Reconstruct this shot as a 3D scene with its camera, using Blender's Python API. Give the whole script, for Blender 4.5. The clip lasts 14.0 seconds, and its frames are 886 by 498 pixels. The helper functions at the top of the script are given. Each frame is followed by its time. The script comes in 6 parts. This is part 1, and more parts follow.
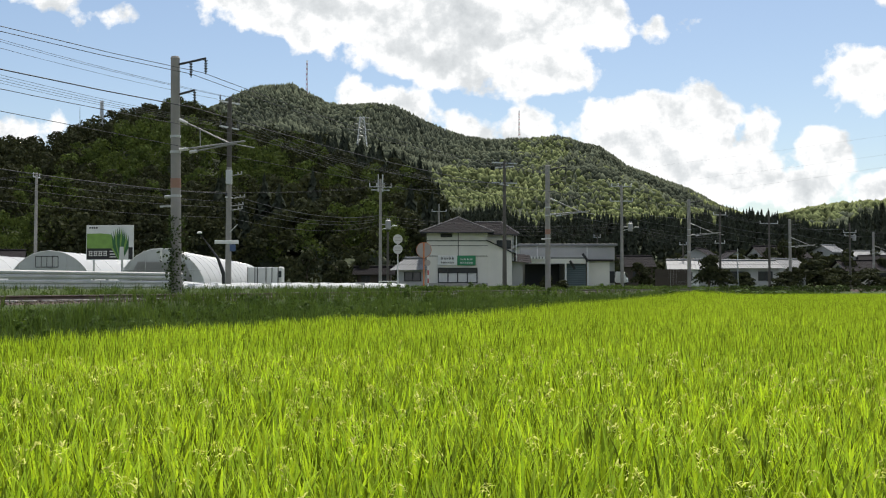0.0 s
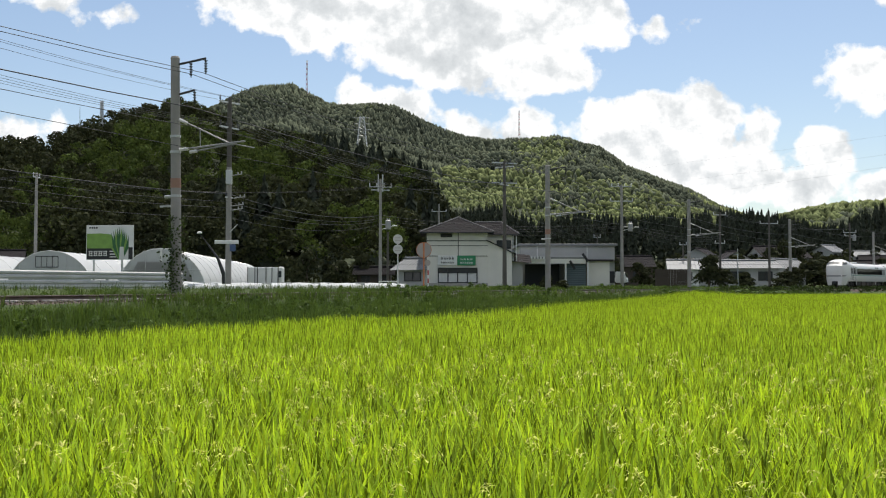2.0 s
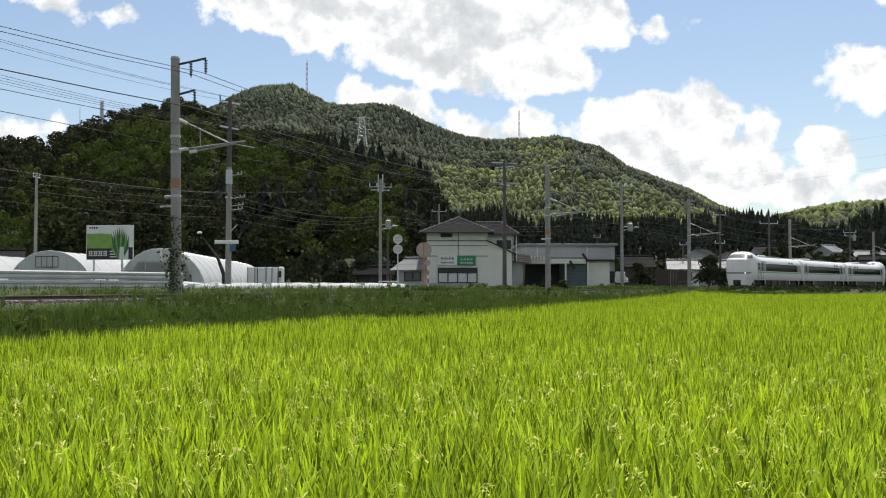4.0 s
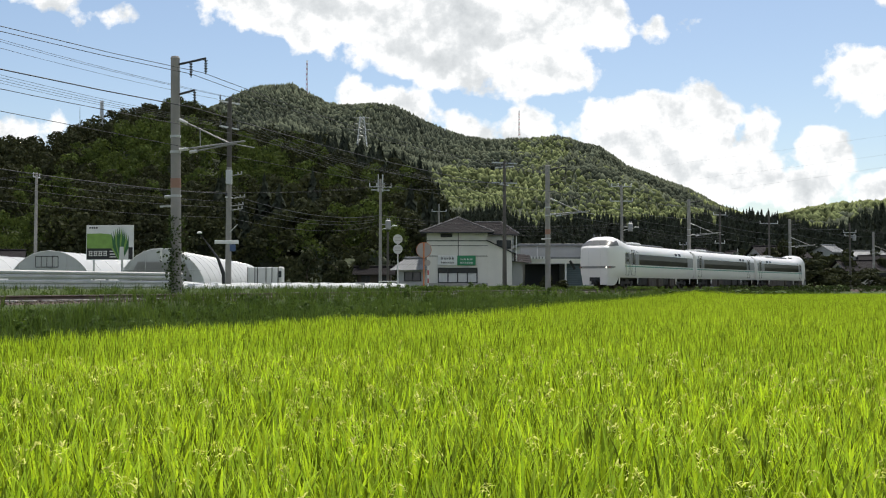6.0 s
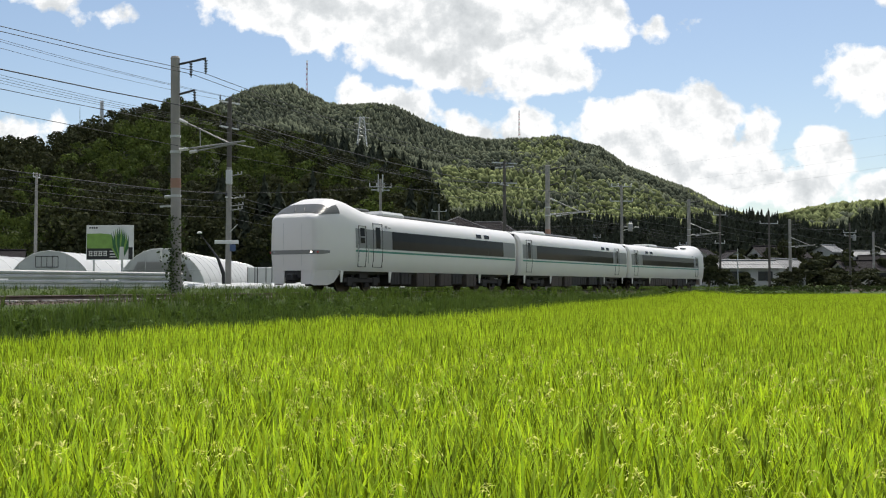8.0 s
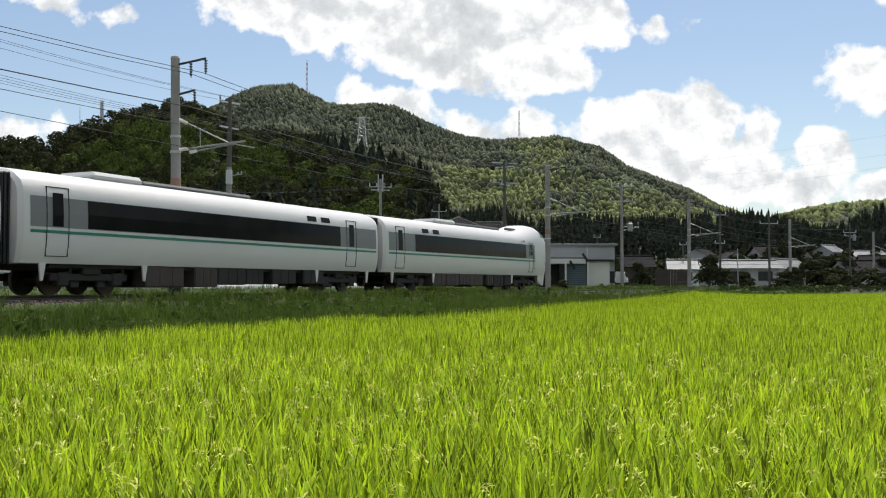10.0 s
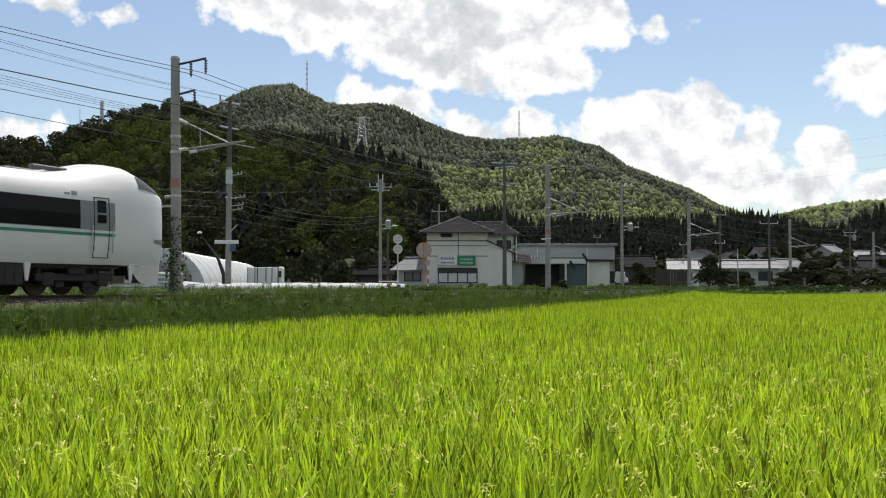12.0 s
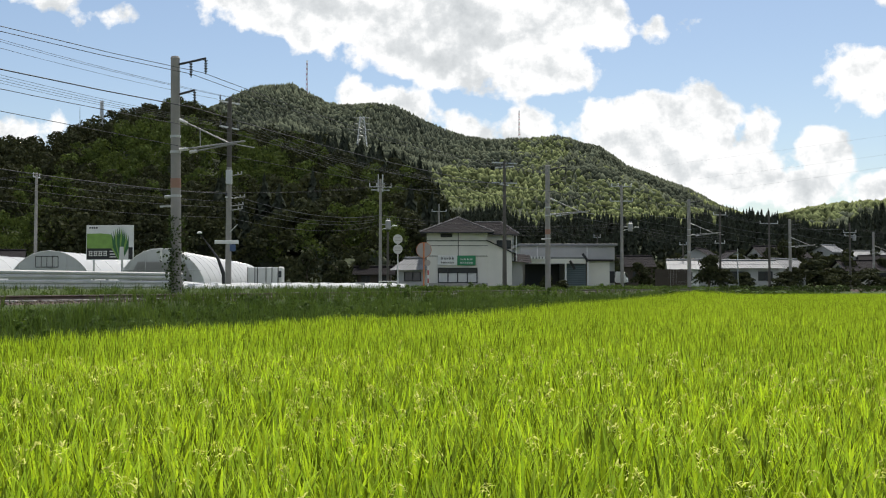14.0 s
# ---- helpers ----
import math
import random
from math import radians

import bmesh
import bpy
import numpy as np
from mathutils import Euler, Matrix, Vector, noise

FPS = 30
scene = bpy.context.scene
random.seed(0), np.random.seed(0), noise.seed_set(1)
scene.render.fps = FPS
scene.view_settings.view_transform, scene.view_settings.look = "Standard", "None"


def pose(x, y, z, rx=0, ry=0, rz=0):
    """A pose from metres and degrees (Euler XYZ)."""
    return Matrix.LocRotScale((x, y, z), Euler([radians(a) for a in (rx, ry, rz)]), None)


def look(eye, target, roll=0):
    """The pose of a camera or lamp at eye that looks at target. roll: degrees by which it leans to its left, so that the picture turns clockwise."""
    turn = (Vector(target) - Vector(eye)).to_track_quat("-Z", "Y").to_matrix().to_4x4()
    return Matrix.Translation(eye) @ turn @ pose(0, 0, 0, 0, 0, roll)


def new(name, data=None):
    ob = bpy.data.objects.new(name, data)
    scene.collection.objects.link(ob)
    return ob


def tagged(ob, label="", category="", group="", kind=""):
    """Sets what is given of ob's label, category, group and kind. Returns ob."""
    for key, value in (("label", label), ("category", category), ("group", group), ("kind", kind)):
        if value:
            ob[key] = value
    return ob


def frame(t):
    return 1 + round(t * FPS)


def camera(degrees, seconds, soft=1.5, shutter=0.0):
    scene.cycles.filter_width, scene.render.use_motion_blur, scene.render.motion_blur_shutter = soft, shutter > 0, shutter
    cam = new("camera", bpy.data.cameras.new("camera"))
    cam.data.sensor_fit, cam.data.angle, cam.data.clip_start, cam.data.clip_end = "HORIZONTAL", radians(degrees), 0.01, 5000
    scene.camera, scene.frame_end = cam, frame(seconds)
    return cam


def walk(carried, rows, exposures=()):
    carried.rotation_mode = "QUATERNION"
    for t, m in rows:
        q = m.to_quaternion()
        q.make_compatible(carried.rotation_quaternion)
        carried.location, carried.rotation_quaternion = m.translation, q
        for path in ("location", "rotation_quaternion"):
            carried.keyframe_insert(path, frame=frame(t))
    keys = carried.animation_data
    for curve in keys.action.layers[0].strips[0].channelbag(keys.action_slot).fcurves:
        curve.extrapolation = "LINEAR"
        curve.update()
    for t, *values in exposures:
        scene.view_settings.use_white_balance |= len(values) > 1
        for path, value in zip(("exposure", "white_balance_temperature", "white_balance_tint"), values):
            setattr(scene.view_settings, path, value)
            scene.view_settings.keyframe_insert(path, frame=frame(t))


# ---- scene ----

HEAD = 23.13                      # the way the camera looks, degrees from the track's axis
FX, FY = math.cos(radians(HEAD)), math.sin(radians(HEAD))
EYE = (0, 0, 0.28)                # rail tops lie at z = 0


def spot(side, depth, z=0.0):
    """A place from metres to the right of the camera's axis and metres along it."""
    return Vector((depth * FX + side * FY, depth * FY - side * FX, z))


cam = camera(48.53, 14.0, 1.1)
STAND = pose(*EYE, 90 + 2.14, 0, HEAD - 90)
walk(cam, [(0, STAND), (14, STAND)],
     [(0, 0.08), (3, 0.08), (6, 0.10), (9, 0.04), (14, 0.04)])

# ---------------------------------------------------------------- light
SUN_EL, SUN_AZ = 65.0, 8.0       # azimuth: degrees from +x, counter-clockwise


def node(nt, kind, loc=(0, 0), **kw):
    n = nt.nodes.new(kind)
    for k, v in kw.items():
        if k in n.inputs:
            n.inputs[k].default_value = v
    return n


def math_node(nt, op, a, b=None, c=None):
    n = nt.nodes.new("ShaderNodeMath")
    n.operation = op
    for i, v in enumerate((a, b, c)):
        if v is None:
            continue
        if isinstance(v, (int, float)):
            n.inputs[i].default_value = v
        else:
            nt.links.new(v, n.inputs[i])
    return n.outputs[0]


def noise_node(nt, vec, scale, detail=4.0, rough=0.55):
    n = nt.nodes.new("ShaderNodeTexNoise")
    n.inputs["Scale"].default_value = scale
    n.inputs["Detail"].default_value = detail
    n.inputs["Roughness"].default_value = rough
    if vec is not None:
        nt.links.new(vec, n.inputs["Vector"])
    return n


def ramp_node(nt, fac, stops):
    n = nt.nodes.new("ShaderNodeValToRGB")
    nt.links.new(fac, n.inputs[0])
    e = n.color_ramp.elements
    while len(e) < len(stops):
        e.new(0.5)
    for el, (p, c) in zip(e, stops):
        el.position = p
        el.color = (*c, 1) if len(c) == 3 else c
    return n.outputs[0]


def mix_rgb(nt, fac, a, b, blend="MIX"):
    n = nt.nodes.new("ShaderNodeMix")
    n.data_type, n.blend_type = "RGBA", blend
    for sock, v in ((n.inputs[0], fac), (n.inputs[6], a), (n.inputs[7], b)):
        if isinstance(v, (int, float)):
            sock.default_value = v
        elif isinstance(v, tuple):
            sock.default_value = (*v, 1) if len(v) == 3 else v
        else:
            nt.links.new(v, sock)
    return n.outputs[2]


# cumulus clouds: (side, height, half width, half height) on the picture of the sky, as tangents of its angles
CLOUDS = [(-0.13, 0.295, 0.115, 0.055), (0.02, 0.270, 0.145, 0.075), (0.09, 0.228, 0.068, 0.042), (0.13, 0.285, 0.072, 0.050), (-0.06, 0.245, 0.05, 0.03),
          (-0.04, 0.370, 0.260, 0.060), (-0.34, 0.277, 0.028, 0.012), (-0.415, 0.298, 0.035, 0.012), (-0.425, 0.158, 0.040, 0.022),
          (-0.089, 0.193, 0.029, 0.026), (-0.049, 0.186, 0.043, 0.029), (-0.077, 0.174, 0.026, 0.020), (0.029, 0.161, 0.028, 0.022), (0.102, 0.162, 0.043, 0.030),
          (0.160, 0.161, 0.046, 0.028), (0.217, 0.159, 0.063, 0.043), (0.275, 0.168, 0.055, 0.038), (0.321, 0.154, 0.032, 0.032), (0.269, 0.113, 0.115, 0.040),
          (0.194, 0.133, 0.069, 0.034), (0.396, 0.126, 0.043, 0.033), (0.355, 0.104, 0.069, 0.028), (0.448, 0.104, 0.040, 0.028), (0.432, 0.212, 0.047, 0.033),
          (0.221, 0.267, 0.015, 0.014), (0.258, 0.273, 0.011, 0.008), (0.451, 0.291, 0.026, 0.011),
          (0.60, 0.17, 0.10, 0.06), (-0.62, 0.24, 0.12, 0.05), (0.75, 0.33, 0.15, 0.06)]


def build_world():
    w = bpy.data.worlds.new("sky")
    scene.world = w
    w.use_nodes = True
    nt = w.node_tree
    nt.nodes.clear()
    sky = nt.nodes.new("ShaderNodeTexSky")
    sky.sky_type, sky.sun_disc = "NISHITA", False
    sky.sun_elevation = radians(SUN_EL)
    sky.sun_rotation = radians(90 - SUN_AZ)
    sky.air_density, sky.dust_density, sky.ozone_density = 1.0, 0.8, 0.2
    tc = nt.nodes.new("ShaderNodeTexCoord")
    sep = nt.nodes.new("ShaderNodeSeparateXYZ")
    nt.links.new(tc.outputs["Generated"], sep.inputs[0])
    x, y, z = sep.outputs
    fwd = math_node(nt, "ADD", math_node(nt, "MULTIPLY", x, FX), math_node(nt, "MULTIPLY", y, FY))
    side = math_node(nt, "SUBTRACT", math_node(nt, "MULTIPLY", x, FY), math_node(nt, "MULTIPLY", y, FX))
    safe = math_node(nt, "MAXIMUM", fwd, 0.05)
    u, v = math_node(nt, "DIVIDE", side, safe), math_node(nt, "DIVIDE", z, safe)
    comb = nt.nodes.new("ShaderNodeCombineXYZ")
    nt.links.new(u, comb.inputs[0]), nt.links.new(v, comb.inputs[1])
    puff = noise_node(nt, comb.outputs[0], 22.0, 6.0, 0.55)
    big = noise_node(nt, comb.outputs[0], 9.0, 3.0, 0.5)
    best = None
    for cu, cv, ru, rv in CLOUDS:
        du = math_node(nt, "MULTIPLY", math_node(nt, "SUBTRACT", u, cu), 1 / ru)
        dv = math_node(nt, "MULTIPLY", math_node(nt, "SUBTRACT", v, cv), 1 / rv)
        r = math_node(nt, "SQRT", math_node(nt, "ADD", math_node(nt, "MULTIPLY", du, du), math_node(nt, "MULTIPLY", dv, dv)))
        f = math_node(nt, "MULTIPLY", math_node(nt, "SUBTRACT", 1.0, r), min(ru, rv) * 22)
        if best is None:
            best = f
        else:
            n = nt.nodes.new("ShaderNodeMath")
            n.operation = "SMOOTH_MAX"
            nt.links.new(best, n.inputs[0]), nt.links.new(f, n.inputs[1])
            n.inputs[2].default_value = 0.12
            best = n.outputs[0]
    wob = math_node(nt, "ADD", math_node(nt, "MULTIPLY", math_node(nt, "SUBTRACT", puff.outputs[0], 0.5), 1.5),
                    math_node(nt, "MULTIPLY", math_node(nt, "SUBTRACT", big.outputs[0], 0.5), 0.9))
    dens = math_node(nt, "ADD", best, wob)
    mask = ramp_node(nt, dens, [(0.0, (0, 0, 0)), (0.16, (1, 1, 1))])
    front = ramp_node(nt, fwd, [(0.05, (0, 0, 0)), (0.25, (1, 1, 1))])
    # the sky behind and overhead: a broken, even cover
    cover = noise_node(nt, tc.outputs["Generated"], 3.0, 5.0, 0.55)
    rest = ramp_node(nt, cover.outputs[0], [(0.48, (0, 0, 0)), (0.58, (1, 1, 1))])
    low = ramp_node(nt, v, [(0.30, (1, 1, 1)), (0.42, (0, 0, 0))])
    here = math_node(nt, "MULTIPLY", front, low)
    cloud = mix_rgb(nt, here, rest, mask)
    # billows: the sides that face up are white, those that face down grey
    lift = nt.nodes.new("ShaderNodeVectorMath")
    lift.operation = "ADD"
    lift.inputs[1].default_value = (0.004, 0.016, 0.0)
    nt.links.new(comb.outputs[0], lift.inputs[0])
    here1, here2 = noise_node(nt, comb.outputs[0], 19.0, 5.0, 0.6), noise_node(nt, lift.outputs[0], 19.0, 5.0, 0.6)
    billow = math_node(nt, "SUBTRACT", here2.outputs[0], here1.outputs[0])
    base = noise_node(nt, comb.outputs[0], 7.0, 3.0, 0.5)
    deep = math_node(nt, "ADD", math_node(nt, "MULTIPLY", dens, 0.16), math_node(nt, "ADD", math_node(nt, "MULTIPLY", billow, 1.3), base.outputs[0]))
    tone = ramp_node(nt, deep, [(0.34, (1.0, 1.0, 1.0)), (0.53, (0.96, 0.965, 0.965)), (0.70, (0.72, 0.745, 0.76)), (0.95, (0.57, 0.60, 0.62))])
    bg1, bg2 = nt.nodes.new("ShaderNodeBackground"), nt.nodes.new("ShaderNodeBackground")
    nt.links.new(sky.outputs[0], bg1.inputs[0])
    nt.links.new(tone, bg2.inputs[0])
    bg1.inputs[1].default_value, bg2.inputs[1].default_value = 0.120, 1.03
    mx, out = nt.nodes.new("ShaderNodeMixShader"), nt.nodes.new("ShaderNodeOutputWorld")
    nt.links.new(cloud, mx.inputs[0])
    nt.links.new(bg1.outputs[0], mx.inputs[1]), nt.links.new(bg2.outputs[0], mx.inputs[2])
    nt.links.new(mx.outputs[0], out.inputs[0])


build_world()
sun = new("sun", bpy.data.lights.new("sun", "SUN"))
sun.data.energy, sun.data.angle, sun.data.color = 4.4, radians(0.53), (1.0, 0.95, 0.86)
SUN_DIR = Vector((math.cos(radians(SUN_EL)) * math.cos(radians(SUN_AZ)), math.cos(radians(SUN_EL)) * math.sin(radians(SUN_AZ)), math.sin(radians(SUN_EL))))
sun.matrix_basis = look(SUN_DIR * 300, (0, 0, 0))


# ---------------------------------------------------------------- materials
def material(name, colour, rough=0.6, metal=0.0, vary=0.25, fine=30.0, coarse=2.0, bump=0.15, island=0.0, obj=0.0,
             translucent=0.0, tint=None, spec=0.5, hue=None):
    """A surface with grain and blotches: fine and coarse are the sizes of its noise per metre; hue: a second colour that blotches mix in."""
    m = bpy.data.materials.new(name)
    m.use_nodes = True
    nt = m.node_tree
    b = nt.nodes["Principled BSDF"]
    tc = nt.nodes.new("ShaderNodeTexCoord")
    vec = tc.outputs["Object"]
    n1, n2 = noise_node(nt, vec, fine, 5.0), noise_node(nt, vec, coarse, 4.0)
    dark = tuple(c * (1 - vary) for c in colour)
    light = tuple(min(1, c * (1 + vary * 0.6)) for c in colour)
    blot = ramp_node(nt, n2.outputs[0], [(0.3, dark), (0.7, light if hue is None else hue)])
    col = mix_rgb(nt, ramp_node(nt, n1.outputs[0], [(0.25, (0.15,) * 3), (0.75, (0.65,) * 3)]), blot, colour)
    for on, src in ((island, "Random Per Island"), (obj, "Random")):
        if on:
            g = nt.nodes.new("ShaderNodeNewGeometry" if src != "Random" else "ShaderNodeObjectInfo")
            k = ramp_node(nt, g.outputs[src], [(0.0, (1 - on,) * 3), (1.0, (1 + on,) * 3)])
            col = mix_rgb(nt, 1.0, col, k, "MULTIPLY")
    nt.links.new(col, b.inputs["Base Color"])
    b.inputs["Roughness"].default_value, b.inputs["Metallic"].default_value = rough, metal
    b.inputs["Specular IOR Level"].default_value = spec
    rr = math_node(nt, "ADD", math_node(nt, "MULTIPLY", n2.outputs[0], 0.2), rough - 0.1)
    nt.links.new(rr, b.inputs["Roughness"])
    if bump:
        bp = nt.nodes.new("ShaderNodeBump")
        bp.inputs["Strength"].default_value, bp.inputs["Distance"].default_value = bump, 0.02
        nt.links.new(n1.outputs[0], bp.inputs["Height"])
        nt.links.new(bp.outputs[0], b.inputs["Normal"])
    if translucent:
        t, mx = nt.nodes.new("ShaderNodeBsdfTranslucent"), nt.nodes.new("ShaderNodeMixShader")
        nt.links.new(mix_rgb(nt, 1.0, col, tint or (1, 1, 0.6), "MULTIPLY"), t.inputs[0])
        mx.inputs[0].default_value = translucent
        nt.links.new(b.outputs[0], mx.inputs[1]), nt.links.new(t.outputs[0], mx.inputs[2])
        nt.links.new(mx.outputs[0], nt.nodes["Material Output"].inputs[0])
    return m


def glow(name, colour, strength):
    m = bpy.data.materials.new(name)
    m.use_nodes = True
    b = m.node_tree.nodes["Principled BSDF"]
    b.inputs["Base Color"].default_value = (*colour, 1)
    b.inputs["Emission Color"].default_value = (*colour, 1)
    b.inputs["Emission Strength"].default_value = strength
    return m


RICE = material("rice_leaf", (0.385, 0.52, 0.042), 0.45, vary=0.25, fine=6, coarse=0.25, bump=0, island=0.8, translucent=0.38, tint=(1.12, 1.10, 0.5), hue=(0.50, 0.60, 0.062), spec=0.10)
GRAIN = material("rice_ear", (0.56, 0.58, 0.13), 0.6, vary=0.2, fine=20, coarse=2, bump=0, island=0.4, translucent=0.3, spec=0.1)
MUD = material("paddy_soil", (0.06, 0.10, 0.02), 0.8, vary=0.4, fine=8, coarse=0.5)
SOIL = material("field_ground", (0.055, 0.085, 0.028), 0.9, vary=0.45, fine=4, coarse=0.12, hue=(0.09, 0.10, 0.05), spec=0.1)
WEED = material("weed_leaf", (0.086, 0.142, 0.032), 0.55, vary=0.5, fine=5, coarse=0.5, bump=0, island=0.5, translucent=0.36, hue=(0.140, 0.195, 0.045), spec=0.12)
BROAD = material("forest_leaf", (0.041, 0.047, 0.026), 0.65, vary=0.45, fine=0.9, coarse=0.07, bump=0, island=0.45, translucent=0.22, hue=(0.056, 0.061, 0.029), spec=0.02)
BAMBOO = material("bamboo_leaf", (0.080, 0.108, 0.032), 0.7, vary=0.4, fine=0.9, coarse=0.1, bump=0, island=0.4, translucent=0.3, spec=0.03)
CEDAR = material("cedar_leaf", (0.046, 0.054, 0.038), 0.7, vary=0.4, fine=0.8, coarse=0.06, bump=0, island=0.3, translucent=0.15, spec=0.02)
# aerial haze is mixed into both far leaf colours; the second also carries sunlight
FAR_LEAF_HAZE = material("mountain_hazed_leaf", (0.082, 0.093, 0.068), 0.9, vary=0.5, fine=0.5, coarse=0.010, bump=0, island=0.45, hue=(0.112, 0.124, 0.078), spec=0.0)
FAR_LIT_HAZE = material("mountain_lit_hazed_leaf", (0.145, 0.168, 0.078), 0.9, vary=0.45, fine=0.5, coarse=0.012, bump=0, island=0.45, hue=(0.185, 0.205, 0.086), spec=0.0)
FOREST_FLOOR = material("forest_floor", (0.035, 0.05, 0.018), 0.9, vary=0.4, fine=0.4, coarse=0.03)
BARK = material("bark", (0.09, 0.07, 0.05), 0.9, vary=0.4, fine=12, coarse=2, bump=0.4)
BALLAST = material("ballast", (0.090, 0.072, 0.062), 0.9, vary=0.5, fine=14, coarse=1.2, bump=0.8, island=0.35, hue=(0.135, 0.105, 0.088), spec=0.1)
STEEL = material("rail_steel", (0.085, 0.062, 0.05), 0.5, 0.6, vary=0.3, fine=20, coarse=2)
SHINY = material("rail_top", (0.45, 0.43, 0.42), 0.3, 1.0, vary=0.2, fine=20, coarse=2)
CONCRETE = material("concrete", (0.36, 0.345, 0.32), 0.85, vary=0.3, fine=25, coarse=1.5, bump=0.3)
POLE = material("pole_concrete", (0.30, 0.285, 0.265), 0.85, vary=0.35, fine=18, coarse=0.9, bump=0.25)
DARK_POLE = material("pole_wood", (0.10, 0.09, 0.08), 0.85, vary=0.35, fine=14, coarse=1.2, bump=0.3)
GALV = material("galvanised", (0.52, 0.53, 0.53), 0.45, 0.7, vary=0.2, fine=20, coarse=3)
DARK = material("dark_metal", (0.035, 0.035, 0.038), 0.5, 0.3, vary=0.3, fine=20, coarse=2)
WIRE = material("wire", (0.03, 0.03, 0.033), 0.6, 0.0, vary=0.2, bump=0)
PORCELAIN = material("porcelain", (0.72, 0.72, 0.70), 0.25, vary=0.1)
BODY = material("train_white", (0.72, 0.70, 0.685), 0.35, vary=0.06, fine=3, coarse=0.4, bump=0.0)
GREYP = material("train_grey", (0.235, 0.235, 0.235), 0.4, vary=0.06, fine=3, coarse=0.4, bump=0.0, spec=0.25)
TEAL = material("train_teal", (0.03, 0.22, 0.175), 0.35, vary=0.08, fine=3, coarse=0.5, bump=0.0)
GLASSB = material("train_glass", (0.015, 0.015, 0.015), 0.12, vary=0.4, fine=2, coarse=0.8, bump=0.0, spec=0.06)
UNDER = material("underframe", (0.030, 0.027, 0.025), 0.8, vary=0.4, fine=10, coarse=1.5, bump=0.2)
UBOX = material("under_box", (0.070, 0.056, 0.048), 0.8, vary=0.4, fine=10, coarse=1.5, bump=0.2)
ROOFG = material("roof_unit", (0.46, 0.47, 0.47), 0.5, vary=0.15, fine=8, coarse=1)
ROOFD = material("roof_duct", (0.085, 0.09, 0.09), 0.6, vary=0.2, fine=8, coarse=1)
# the grey base colour holds the sky's reflection in the cab panes
CABGLASS = material("cab_glass_sky_grey", (0.105, 0.110, 0.110), 0.32, vary=0.2, fine=2, coarse=0.8, bump=0.0, spec=0.10)
HEADLAMP = glow("headlamp_on", (1.0, 0.90, 0.78), 2.5)
LAMPG = material("lamp_glass", (0.35, 0.36, 0.38), 0.1, vary=0.1)
WALL = material("wall_cream", (0.68, 0.66, 0.60), 0.85, vary=0.14, fine=12, coarse=0.5)
WALLG = material("wall_grey", (0.42, 0.42, 0.41), 0.8, vary=0.18, fine=12, coarse=0.5)
TILE = material("roof_tile", (0.030, 0.027, 0.028), 0.9, vary=0.3, fine=12, coarse=1, obj=0.2, spec=0.1)
METROOF = material("metal_roof", (0.20, 0.205, 0.21), 0.6, 0.1, vary=0.25, fine=8, coarse=0.6)
WOODD = material("dark_wood", (0.06, 0.045, 0.035), 0.75, vary=0.35, fine=10, coarse=1)
GLASSW = material("window_glass", (0.05, 0.055, 0.06), 0.1, vary=0.2, bump=0)
BLIND = material("paper_screen", (0.62, 0.62, 0.60), 0.7, vary=0.08)
WHITE = material("white_paint", (0.70, 0.70, 0.68), 0.5, vary=0.18, fine=10, coarse=1)
GREEN = material("sign_green", (0.03, 0.22, 0.10), 0.5, vary=0.12)
TEALDOOR = material("shutter_blue", (0.075, 0.105, 0.115), 0.6, vary=0.15)
ORANGE = material("sign_orange", (0.62, 0.20, 0.07), 0.5, vary=0.12)
RED = material("sign_red", (0.45, 0.07, 0.06), 0.5, vary=0.12)
BLUE = material("sign_blue", (0.05, 0.09, 0.20), 0.5, vary=0.12)
INK = material("black_ink", (0.02, 0.02, 0.022), 0.6, vary=0.15)
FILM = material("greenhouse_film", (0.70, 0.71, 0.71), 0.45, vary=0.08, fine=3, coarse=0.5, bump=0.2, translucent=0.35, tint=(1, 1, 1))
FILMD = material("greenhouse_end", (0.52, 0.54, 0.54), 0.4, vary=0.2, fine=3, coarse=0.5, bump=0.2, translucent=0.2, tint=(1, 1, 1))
MIRROR = material("mirror_back", (0.42, 0.38, 0.36), 0.45, 0.3, vary=0.15)
LEAFPIC = material("print_leaf", (0.035, 0.13, 0.045), 0.5, vary=0.3, fine=14, coarse=3)
FIELDPIC = material("print_field", (0.20, 0.35, 0.07), 0.5, vary=0.3, fine=20, coarse=3)
ARMG = material("weathered_arm", (0.34, 0.34, 0.335), 0.6, 0.3, vary=0.25, fine=20, coarse=2)
RIDGE = material("ridge_tile", (0.15, 0.145, 0.145), 0.8, vary=0.25, fine=12, coarse=1)
RAILW = material("guard_rail_paint", (0.50, 0.50, 0.49), 0.6, vary=0.3, fine=8, coarse=0.8)
VINE = material("vine_leaf", (0.050, 0.075, 0.024), 0.6, vary=0.5, fine=5, coarse=0.8, bump=0, island=0.5, translucent=0.25, spec=0.08)
RUST = material("rust_band", (0.33, 0.19, 0.14), 0.8, vary=0.3)


# ---------------------------------------------------------------- building helpers
def part(name, bm, mat, parent=None, label="", smooth=False):
    me = bpy.data.meshes.new(name)
    bm.to_mesh(me)
    bm.free()
    me.materials.append(mat)
    if smooth:
        me.polygons.foreach_set("use_smooth", [True] * len(me.polygons))
    ob = new(name, me)
    if parent is not None:
        ob.parent = parent
    if label:
        ob["label"] = label
    return ob


